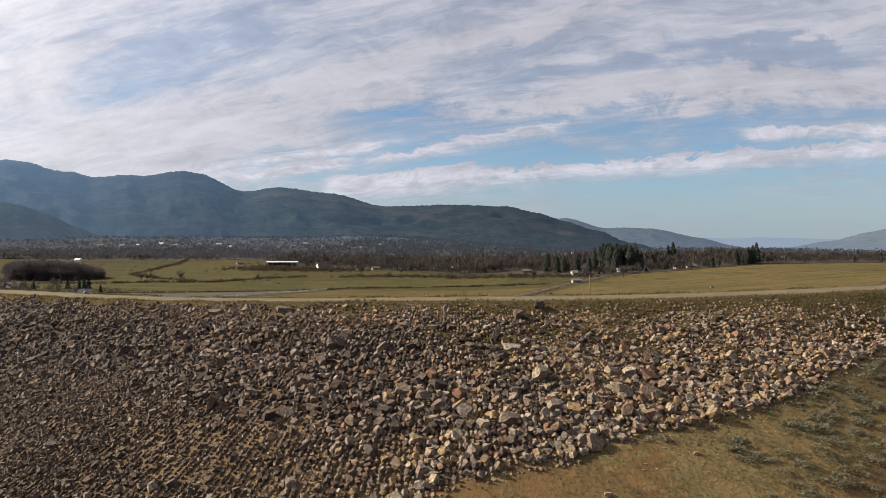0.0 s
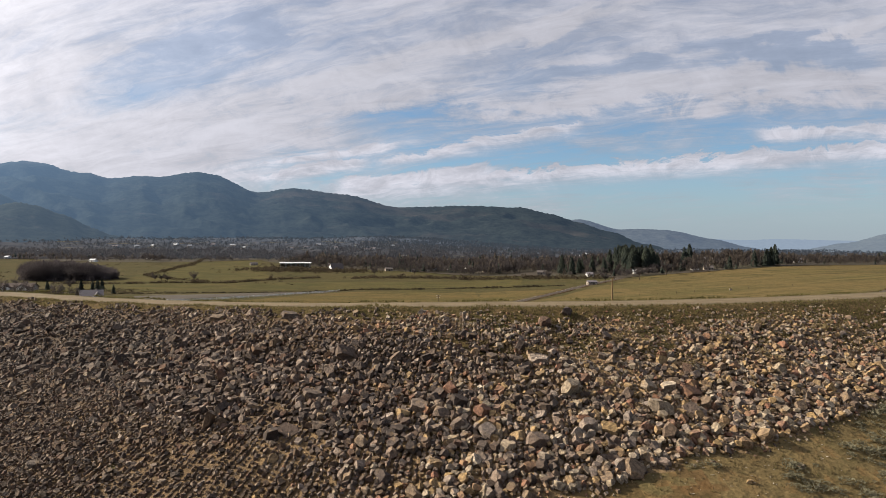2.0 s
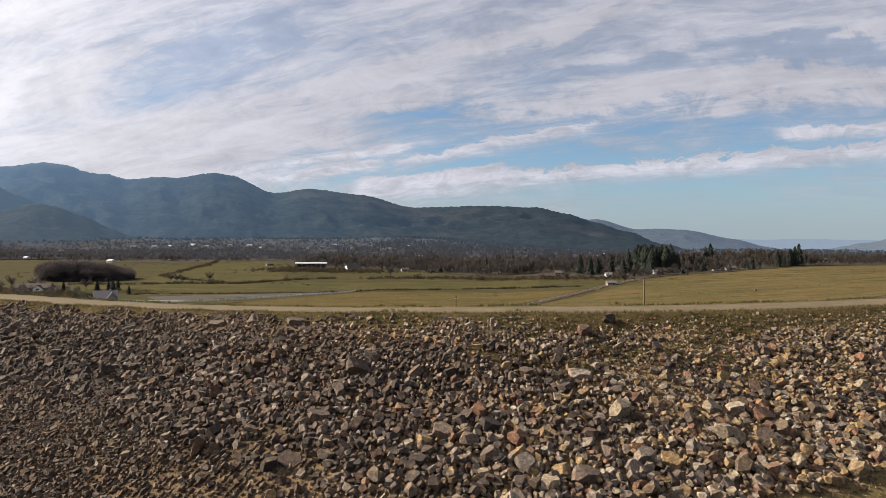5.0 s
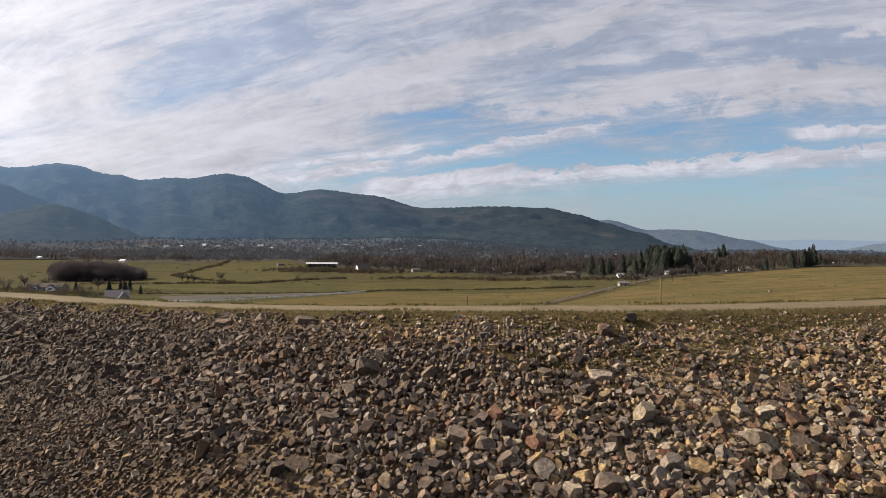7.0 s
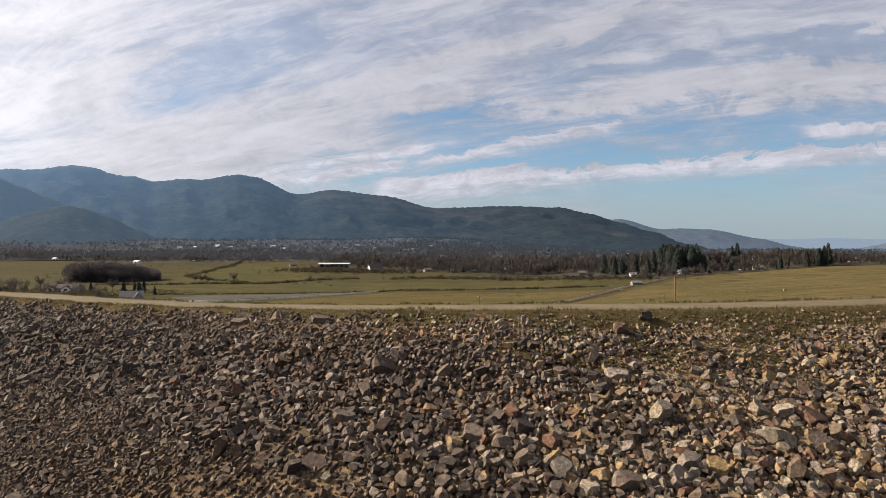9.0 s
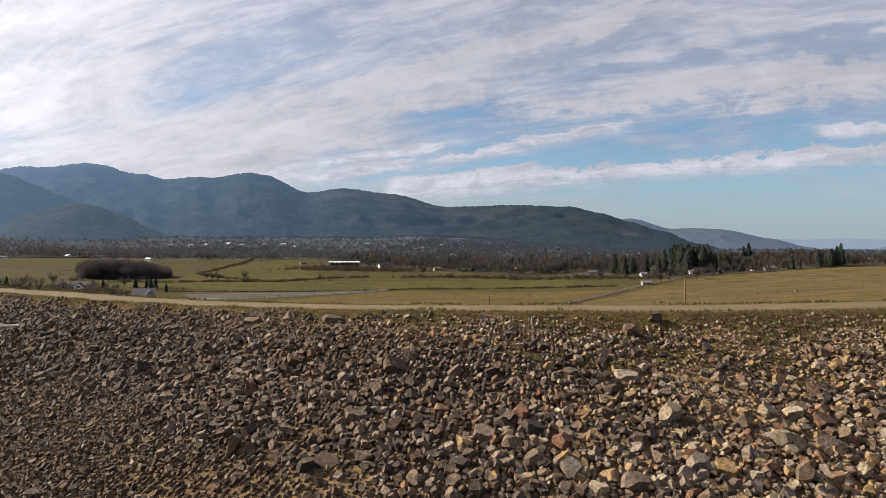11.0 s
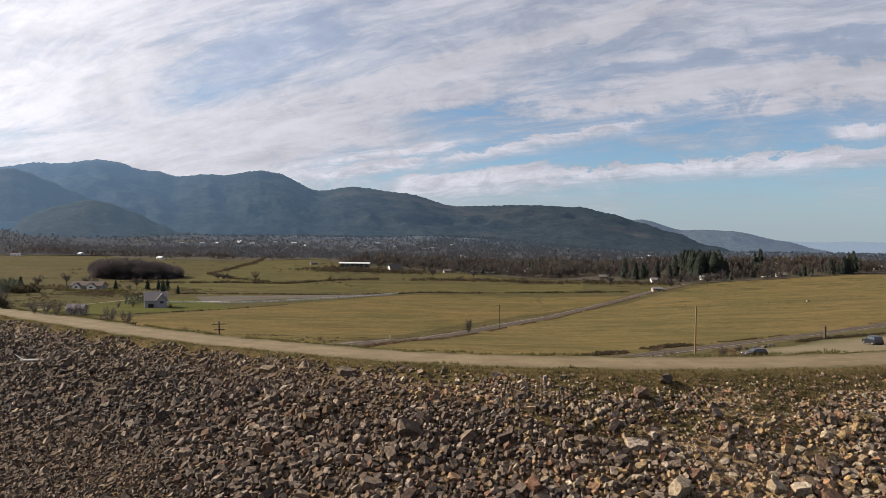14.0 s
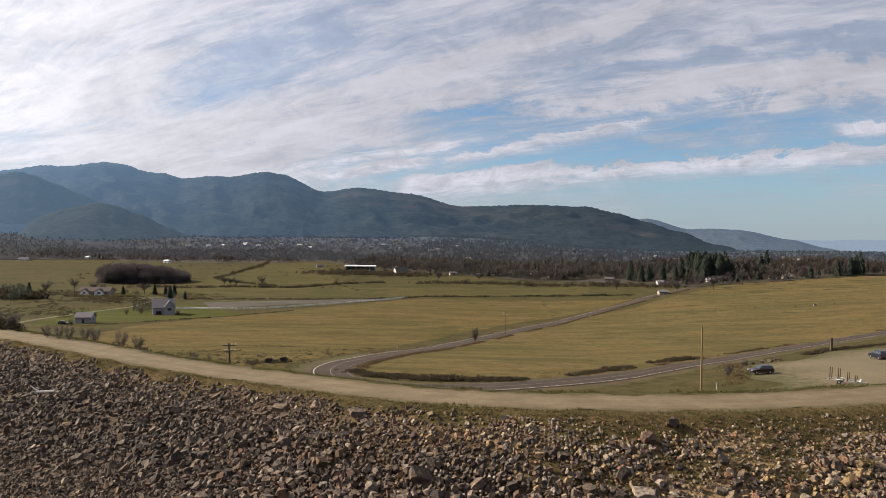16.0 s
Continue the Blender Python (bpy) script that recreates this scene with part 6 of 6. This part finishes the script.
def cypress(x, y):
    ob = stand("cypress", x, y, gz(x, y), 0, label="narrow clipped cypress in a garden row", category="tree", group="cypress row")
    part("trunk", with_bm(tube, (0, 0, 0), (0, 0, 0.8), 0.1, 0.08, 6), m_bark, ob)
    rng = np.random.default_rng(int(abs(x * 10)))
    v, f = [], []
    for k in range(150):
        z = rng.uniform(0.35, 6.2)
        a, r = rng.uniform(0, 6.3), 0.55 * math.sin(min(1, (6.4 - z) / 3.0) * 1.57) * rng.uniform(0.7, 1.05)
        c = np.array([r * math.cos(a), r * math.sin(a), z])
        b = len(v)
        v += [c + rng.normal(0, 0.18, 3), c + rng.normal(0, 0.18, 3), c + np.array([0, 0, 0.6])]
        f.append((b, b + 1, b + 2))
    crown = new("crown", mesh("crown", np.array(v), f, [m_conifer]))
    crown.parent = ob


for k in range(9):
    cypress(-225.5 + 0.45 * k, 420 + 1.85 * k)

wayside = bare_tree(T_RNG, 5.6, 2.3, "shrub", "leafless brown shrub beside the road", "bare shrubs", 900, stems=True)
wayside.matrix_basis = pose(-17.4, 291.7, gz(-17.4, 291.7))
orchard = bare_tree(T_RNG, 9.5, 4.6, "bare_tree", "leafless brown tree in the pasture", "bare pasture trees", 900)
plant(orchard, [(-274.5, 686.8, 1.0), (-267.4, 684, 0.9), (-281.6, 689.7, 0.9), (-245.1, 691.4, 1.2), (-360, 599.3, 1.1), (-346, 587.8, 1.0), (-382.2, 568.3, 1.1), (-83.8, 785.6, 1.2), (-41, 797.1, 1.1), (-387.3, 614.7, 1.2), (-308.7, 587.8, 1.0), (190.8, 656, 1.3), (159.6, 628, 1.2), (86.3, 663, 1.2), (127.2, 612.2, 1.2)], T_RNG)
scrubby = bare_tree(T_RNG, 2.6, 1.2, "shrub", "thin leafless shrub on the dam's outer slope", "outer slope shrubs", 700, stems=True)
plant(scrubby, [(-91, 129.7, 1.5), (-85.8, 126.1, 1.3), (-85, 126, 1.4), (-72.7, 116.3, 1.0), (-70.2, 115.2, 0.9), (-67.9, 114.2, 1.0), (-69, 120, 1.1), (-66, 118, 1.2), (-60, 114.5, 1.1), (-56, 112, 1.0), (-96.4, 133.2, 1.4), (35.9, 147.6, 0.9), (38.2, 153.7, 0.9), (43.6, 163.1, 0.8), (-203.5, 325.5, 1.6), (-213, 405, 1.8), (-218, 398, 1.5), (-190, 402, 1.3), (-44.9, 110, 0.9), (-46.8, 110, 0.8)], T_RNG)


def clump_shape(rng, n=30, fine=1.0):
    """A low mound of scrub."""
    v, f = [], []
    for _ in range(n):
        d = rng.normal(size=3)
        d[2] = abs(d[2])
        d /= np.linalg.norm(d)
        c = d * np.array([0.5, 0.5, 0.55]) * rng.uniform(0.5, 1.0)
        b = len(v)
        v += [c + rng.normal(0, 0.11 * fine, 3), c + rng.normal(0, 0.11 * fine, 3), c + d * 0.2 * fine + rng.normal(0, 0.06 * fine, 3)]
        f.append((b, b + 1, b + 2))
    return np.array(v), np.array(f)


CLUMPS = [clump_shape(T_RNG, 36, 0.8) for _ in range(10)]


def scrub_line(name, line, count, spread, lo, hi, mat, label, seed, flat=1.0):
    rng = np.random.default_rng(seed)
    p = smooth_line(line, 300)
    k = rng.integers(0, len(p), count)
    x, y = p[k, 0] + rng.normal(0, spread, count), p[k, 1] + rng.normal(0, spread, count)
    hgt = rng.uniform(lo, hi, count) * (1 + 0.5 * wobble(x, y, 0.12, seed))
    v, f = join_copies(CLUMPS, rng.integers(0, len(CLUMPS), count), upright(count, rng), hgt, np.stack([x, y, ground_z(x, y)], 1))
    tagged(new(name, mesh(name, v, f, [mat])), label, "hedge", kind="stuff")


m_hedge_dark = leaf_material("dark_hedge", (0.026, 0.023, 0.015), (0.056, 0.047, 0.032))
m_field_tuft = leaf_material("pasture_tufts", (0.045, 0.046, 0.014), (0.095, 0.080, 0.028))
m_scrub = leaf_material("rusty_scrub", (0.070, 0.050, 0.032), (0.150, 0.105, 0.065))
scrub_line("hedgerow", [(-247.4, 536.4), (-208.6, 547), (-154.5, 561.1), (-96.8, 583.2), (-74, 612.2)], 460, 1.2, 0.8, 2.2, m_hedge_dark, "dark uncut hedgerow along the arena", 1)
scrub_line("hedgerow", [(-74.1, 610), (-30.3, 615.7), (18, 630.5), (60.7, 614.9), (90.6, 605.2)], 480, 2.2, 0.8, 2.6, m_hedge_dark, "dark uncut hedgerow between pastures", 2)
scrub_line("hedgerow", [(-359.6, 662.8), (-307.7, 664.8), (-259.2, 679.3), (-208.8, 678.2), (-178.9, 730), (-138.3, 760.6)], 420, 2.1, 1.4, 4.2, m_hedge, "broken line of brown scrub across the pasture", 3)
scrub_line("hedgerow", [(-232.2, 693.3), (-295.2, 741.9), (-331, 785.6), (-340.7, 855.9), (-377.8, 1052.7), (-432.5, 1290)], 420, 2.5, 2.2, 4.5, m_hedge, "brown hedge climbing the green rise", 4)
scrub_line("hedgerow", [(-101.3, 754.1), (-61.4, 760.6), (-9.1, 762.4), (45.3, 730.6), (95.2, 694.3), (130.9, 666.3)], 360, 7.5, 1.6, 6.0, m_hedge, "thicket at the edge of the valley woods", 5)
scrub_line("hedgerow", [(-197.7, 318.8), (-177.5, 367.7), (-154.3, 415.1), (-138, 448.5)], 260, 0.625, 0.5, 1.2, m_hedge, "low dark weeds along the lawn's edge", 6)


def verge_weeds(off, i0, i1, count, lo, hi, mat, label, seed, broken=0.0):
    """Weeds along one side of the road, in drifts."""
    rng = np.random.default_rng(seed)
    p = smooth_line(LANE, 900)
    d = np.gradient(p, axis=0)
    d /= np.linalg.norm(d, axis=1)[:, None]
    k = rng.integers(i0, i1, count)
    o = off + rng.normal(0, 0.55, count)
    x, y = p[k, 0] + d[k, 1] * o, p[k, 1] - d[k, 0] * o
    keep = wobble(x, y, 0.07, seed) + 0.5 * wobble(x, y, 0.3, seed) > broken
    x, y = x[keep], y[keep]
    v, f = join_copies(CLUMPS, rng.integers(0, len(CLUMPS), len(x)), upright(len(x), rng), rng.uniform(lo, hi, len(x)), np.stack([x, y, laid(x, y)], 1))
    tagged(new("verge_weeds", mesh("verge_weeds", v, f, [mat])), label, "weeds", kind="stuff")


verge_weeds(5.6, 490, 840, 1500, 0.5, 1.3, m_scrub, "dark brown weeds along the road verge", 7, -0.25)
verge_weeds(-5.4, 520, 840, 900, 0.3, 0.9, m_scrub, "dark brown weeds along the road verge", 8, -0.1)
verge_weeds(5.8, 190, 440, 900, 0.4, 1.2, m_scrub, "rust brown scrub along the road verge", 10, 0.15)
scrub_line("scrub_patch", [(-33, 149), (-29, 144.5), (-20, 141), (-8, 140.5), (-1, 143)], 900, 1.1, 0.5, 1.2, m_hedge, "rust brown scrub inside the road bend", 9)
scrub_line("scrub_patch", [(8, 150.5), (13, 157), (18.4, 164.5), (22, 169)], 320, 0.9, 0.5, 1.3, m_hedge, "dark brown dead weeds beyond the road", 31)
scrub_line("scrub_patch", [(28, 178.5), (33, 182.5), (39, 187.5)], 200, 0.9, 0.5, 1.4, m_hedge, "dark brown dead weeds beyond the road", 32)
scrub_line("scrub_patch", [(52, 204), (62, 219), (70, 230)], 120, 0.8, 0.3, 0.8, m_hedge, "dark brown dead weeds beyond the road", 33)
scrub_line("scrub_patch", [(-40.4, 129.3), (-34.2, 124.8), (-26, 120), (-18, 119)], 300, 1.4, 0.5, 1.3, m_scrub, "brown weeds at the foot of the dam", 12)
scrub_line("scrub_patch", [(42.0, 167.0), (40.0, 160.0), (37.5, 150.0), (35.2, 140.4)], 260, 0.9, 0.4, 1.1, m_straw_blade, "pale dry brush at the gravel's edge", 23)
scrub_line("scrub_patch", [(32.6, 136.5), (35.7, 145.1), (41.5, 159.5), (44.9, 172.6)], 160, 0.7, 0.2, 0.5, m_scrub, "green weeds round the gravel's edge", 13)
scrub_line("scrub_patch", [(35, 130.9), (42.9, 125.8), (46.1, 110), (56.7, 110), (64.7, 110)], 420, 0.9, 0.3, 0.8, m_green_blade, "green weeds along the gravel's edge", 14)
scrub_line("scrub_patch", [(65.1, 188.1), (76.4, 204.7), (88.3, 214.4), (104.1, 229.7)], 360, 1, 0.5, 1.2, m_hedge, "weeds between road and gravel", 15)
scrub_line("scrub_patch", [(-54, 110), (-60.9, 152.8), (-49.4, 162.9)], 260, 2, 0.4, 1.2, m_hedge, "brown weeds below the dam", 16)
scrub_line("scrub_patch", [(-405.7, 584.9), (-360.6, 606), (-346.3, 559.4), (-320.4, 541.7), (-268.6, 497.6)], 420, 12, 0.9, 3.3, m_hedge, "scattered brown scrub round the ranch house", 17)
scrub_line("scrub_patch", [(-346, 552.2), (-330.8, 550.5), (-313.8, 552.2), (-297.1, 557.7)], 380, 2.4, 1.2, 2.7, m_green_blade, "green garden shrubs before the ranch house", 18)
scrub_line("scrub_patch", [(-197.6, 921.7), (-232.5, 904.6), (-186.2, 893.1), (-151, 881.1), (-114, 875)], 500, 18, 2.2, 7.5, m_hedge, "brown shrubs round the riding hall", 19)

scrub_line("scrub_patch", [(-413.1, 529.3), (-390.8, 518.7), (-373.6, 511.6), (-357, 518.7)], 260, 6, 4.5, 9.8, m_hedge_dark, "dark evergreen thicket on the farm's edge", 20)
scrub_line("scrub_patch", [(-100, 132), (-92, 129), (-85.4, 126.2)], 160, 1.3, 1, 2.6, m_hedge_dark, "dark bushes on the dam's outer shoulder", 21)


def oak_grove():
    rng = np.random.default_rng(83)
    n = 260
    a, r = rng.uniform(0, 6.283, n), np.sqrt(rng.random(n))
    x, y = -380 + 43 * r * np.cos(a) + 8 * r * np.sin(a), 724 + 30 * r * np.sin(a)
    h = rng.uniform(17, 23, n) * (1.1 - 0.35 * r ** 2) * (1.06 - 0.0048 * (x + 420)) * (1 + 0.12 * wobble(x, y, 0.09, 5))
    dense = [bare_shape(rng, 420, 0.42, 0.26) for _ in range(6)]
    m_oak = leaf_material("oak_twigs", (0.050, 0.044, 0.047), (0.064, 0.056, 0.059), clump=0.05)
    v, f = join_copies(dense, rng.integers(0, 6, n), upright(n, rng), h, np.stack([x, y, ground_z(x, y) - 1.5], 1))
    k = 240
    a, r = rng.uniform(0, 6.283, k), np.sqrt(rng.random(k))
    x, y = -380 + 45 * r * np.cos(a), 722 + 31 * r * np.sin(a)
    v2, f2 = join_copies(CLUMPS, rng.integers(0, len(CLUMPS), k), upright(k, rng), rng.uniform(5, 9, k), np.stack([x, y, ground_z(x, y)], 1))
    tagged(new("oak_grove", mesh("oak_grove", np.concatenate([v, v2]), np.concatenate([f, f2 + len(v)]), [m_oak])), "dense grey-brown leafless grove of oaks on the pasture", "grove", kind="stuff")


oak_grove()


def rough_ground(name, x0, x1, y0, y1, count, lo, hi, mat, label, seed, thin=0.0):
    """Scrub and tussocks in drifts over a stretch of rough land."""
    rng = np.random.default_rng(seed)
    x, y = rng.uniform(x0, x1, count), rng.uniform(y0, y1, count)
    keep = (wobble(x, y, 0.035, seed) + 0.5 * wobble(x, y, 0.12, seed + 2) > thin) & (along_crest(x, y)[0] < -22)
    x, y = x[keep], y[keep]
    v, f = join_copies(LOW_CLUMPS, rng.integers(0, len(LOW_CLUMPS), len(x)), upright(len(x), rng), rng.uniform(lo, hi, len(x)), np.stack([x, y, ground_z(x, y)], 1))
    tagged(new(name, mesh(name, v, f, [mat])), label, "scrub", kind="stuff")


LOW_CLUMPS = [(v * np.array([1.5, 1.5, 0.8]), f) for v, f in (clump_shape(T_RNG, 26, 0.9) for _ in range(8))]
rough_ground("scrub_patch", -430, -235, 330, 610, 2600, 0.7, 2.4, m_hedge, "brown scrub in drifts over rough pasture", 41, 0.1)
rough_ground("scrub_patch", -430, -235, 330, 610, 2600, 0.5, 1.5, m_field_tuft, "olive tussocks over rough pasture", 42, 0.0)
rough_ground("scrub_patch", -150, -45, 122, 240, 1500, 0.3, 1.0, m_hedge, "brown weeds in drifts below the dam", 43, 0.15)
rough_ground("scrub_patch", -520, -130, 660, 1150, 900, 1.0, 4.0, m_hedge, "scattered brown shrubs on the far pastures", 46, 0.35)


# ---------------------------------------------------------------- grass, sage and driftwood on the dam
def tuft_shape(rng, blades=9):
    v, f = [], []
    for _ in range(blades):
        a, lean = rng.uniform(0, 6.283), rng.uniform(0.15, 0.8)
        h = rng.uniform(0.5, 1.0)
        c, s = math.cos(a), math.sin(a)
        ox, oy = rng.normal(0, 0.14, 2)
        b = len(v)
        v += [(ox - 0.055 * s, oy + 0.055 * c, 0), (ox + 0.055 * s, oy - 0.055 * c, 0), (ox + lean * h * c, oy + lean * h * s, h)]
        f.append((b, b + 1, b + 2))
    return np.array(v), np.array(f)


TUFTS = [tuft_shape(T_RNG) for _ in range(12)]


def tufts(name, x, y, size, mat, label, seed):
    rng = np.random.default_rng(seed)
    v, f = join_copies(TUFTS, rng.integers(0, len(TUFTS), len(x)), upright(len(x), rng), size, np.stack([x, y, face_z(x, y) - 0.01], 1))
    tagged(new(name, mesh(name, v, f, [mat])), label, "grass", kind="stuff")


def dam_grass():
    rng = np.random.default_rng(91)
    p, out = strip_points(-90, 56, 4, 60, 0.2)
    n = 24000
    k = rng.integers(0, len(p), n)
    s = 3.4 + 6.4 * rng.random(n) ** 1.3
    s = np.where(p[k, 0] > 3, s + 5.5 * rng.random(n) ** 2, s)
    x, y = p[k, 0] + out[k, 0] * s, p[k, 1] + out[k, 1] * s
    keep = rng.random(n) < np.clip(0.85 + 0.5 * wobble(x, y, 0.4, 2) - 0.3 * (x < -25) - 0.9 * step01((3 - x) / 8) * step01((s - 4.9) / 1.6), 0.05, 1)
    x, y = x[keep], y[keep]
    g = rng.random(len(x)) < 0.55
    tufts("crest_grass", x[g], y[g], rng.uniform(0.14, 0.36, g.sum()), m_green_blade, "low olive grass along the track's edge", 1)
    tufts("crest_grass", x[~g], y[~g], rng.uniform(0.12, 0.34, (~g).sum()), m_straw_blade, "dry straw grass along the track's edge", 2)
    # far shoulder of the track
    n = 5000
    k = rng.integers(0, len(p), n)
    s = -3.6 - 2.2 * rng.random(n)
    x, y = p[k, 0] + out[k, 0] * s, p[k, 1] + out[k, 1] * s
    keep = wobble(x, y, 0.35, 7) > -0.2
    tufts("shoulder_grass", x[keep], y[keep], rng.uniform(0.14, 0.34, keep.sum()), m_green_blade, "short weeds on the track's outer shoulder", 3)
    # the grassy bank below the stones
    n = 26000
    x = rng.uniform(-8, 62, n)
    depth = 26 * rng.random(n) ** 1.25
    y = np.interp(x, SHORE_X, SHORE_Y) - depth + 0.3
    dens = np.clip(0.35 + 0.6 * wobble(x, y, 0.25, 11) + 0.045 * (x - 12) - 0.03 * (depth - 6), 0.05, 1)
    keep = (rng.random(n) < dens) & (x * 0.9 + 8 < y)
    x, y = x[keep], y[keep]
    g = rng.random(len(x)) < 0.15
    tufts("bank_grass", x[g], y[g], rng.uniform(0.08, 0.22, g.sum()), m_green_blade, "thin green grass on the bank", 4)
    tufts("bank_grass", x[~g], y[~g], rng.uniform(0.08, 0.24, (~g).sum()), m_straw_blade, "dry tan grass on the bank", 5)
    # sage
    n = 1250
    x = 10 + 47 * rng.random(n) ** 0.8
    y = np.interp(x, SHORE_X, SHORE_Y) - 0.8 - 13 * rng.random(n) ** 1.4
    keep = wobble(x, y, 0.22, 14) + 0.03 * (x - 20) > 0.0
    x, y = x[keep], y[keep]
    m = len(x)
    soft = [(v * np.array([1.2, 1.2, 0.8]), f) for v, f in (clump_shape(rng, 90, 0.62) for _ in range(6))]
    size = 0.32 + 0.75 * rng.random(m) ** 2.0
    v, f = join_copies(soft, rng.integers(0, 6, m), upright(m, rng), size, np.stack([x, y, face_z(x, y) - 0.03], 1))
    tagged(new("sage_brush", mesh("sage_brush", v, f, [m_sage])), "low grey-green sage clumps on the bank", "bush", kind="stuff")
    # clumps of pale dead grass among the upper stones
    n = 70
    k = rng.integers(0, len(p), n)
    s = rng.uniform(8, 14, n)
    x, y = p[k, 0] + out[k, 0] * s, p[k, 1] + out[k, 1] * s
    keep = x > 0
    x, y = x[keep], y[keep]
    v, f = join_copies(soft, rng.integers(0, 6, len(x)), upright(len(x), rng), rng.uniform(0.6, 1.6, len(x)), np.stack([x, y, face_z(x, y)], 1))
    tagged(new("dry_brush", mesh("dry_brush", v, f, [m_straw_blade])), "pale dead brush between the upper stones", "bush", kind="stuff")


dam_grass()


def driftwood(x, y, turn):
    ob = stand("driftwood", x, y, float(face_z(x, y)[0]) + 0.5, turn, label="bleached white driftwood branch lying on the stones", category="driftwood")
    m = plain_paint("bleached_wood", (0.55, 0.52, 0.47), 0.85, 0.0, 0.2, 3.0)
    part("stem", with_bm(tube, (-0.2, 0, 0.1), (3.0, 0, 0.25), 0.14, 0.06, 8), m, ob)
    part("branch", with_bm(tube, (0.1, 0, 0.12), (-1.0, 0.2, 0.75), 0.10, 0.04, 7), m, ob)


driftwood(-54.7, 88.4, 5)


def litter():
    """Bleached wood chips and splinters washed up along the stones' lower edge."""
    rng = np.random.default_rng(101)
    n = 60
    x = 13 + 13 * rng.random(n)
    y = np.interp(x, SHORE_X, SHORE_Y) - 0.6 - 4.2 * rng.random(n) ** 1.3
    v, f = [], []
    for X, Y, Z in zip(x, y, face_z(x, y)):
        a, ln, w = rng.uniform(0, 3.14), rng.uniform(0.03, 0.16), rng.uniform(0.010, 0.022)
        c, s = math.cos(a), math.sin(a)
        b = len(v)
        for dz in (0.0, w):
            v += [(X - ln * c - w * s, Y - ln * s + w * c, Z + dz), (X + ln * c - w * s, Y + ln * s + w * c, Z + dz), (X + ln * c * 0.8 + w * s, Y + ln * s * 0.8 - w * c, Z + dz), (X - ln * c + w * s, Y - ln * s - w * c, Z + dz)]
        f += [(b + 4, b + 5, b + 6, b + 7), (b, b + 1, b + 5, b + 4), (b + 1, b + 2, b + 6, b + 5), (b + 2, b + 3, b + 7, b + 6), (b + 3, b, b + 4, b + 7)]
    m = plain_paint("bleached_splinters", (0.30, 0.27, 0.22), 0.85, 0.0, 0.3, 6.0)
    tagged(new("wood_litter", mesh("wood_litter", np.array(v), f, [m])), "bleached wood splinters scattered below the stones", "driftwood", kind="stuff")


litter()

build_stones()
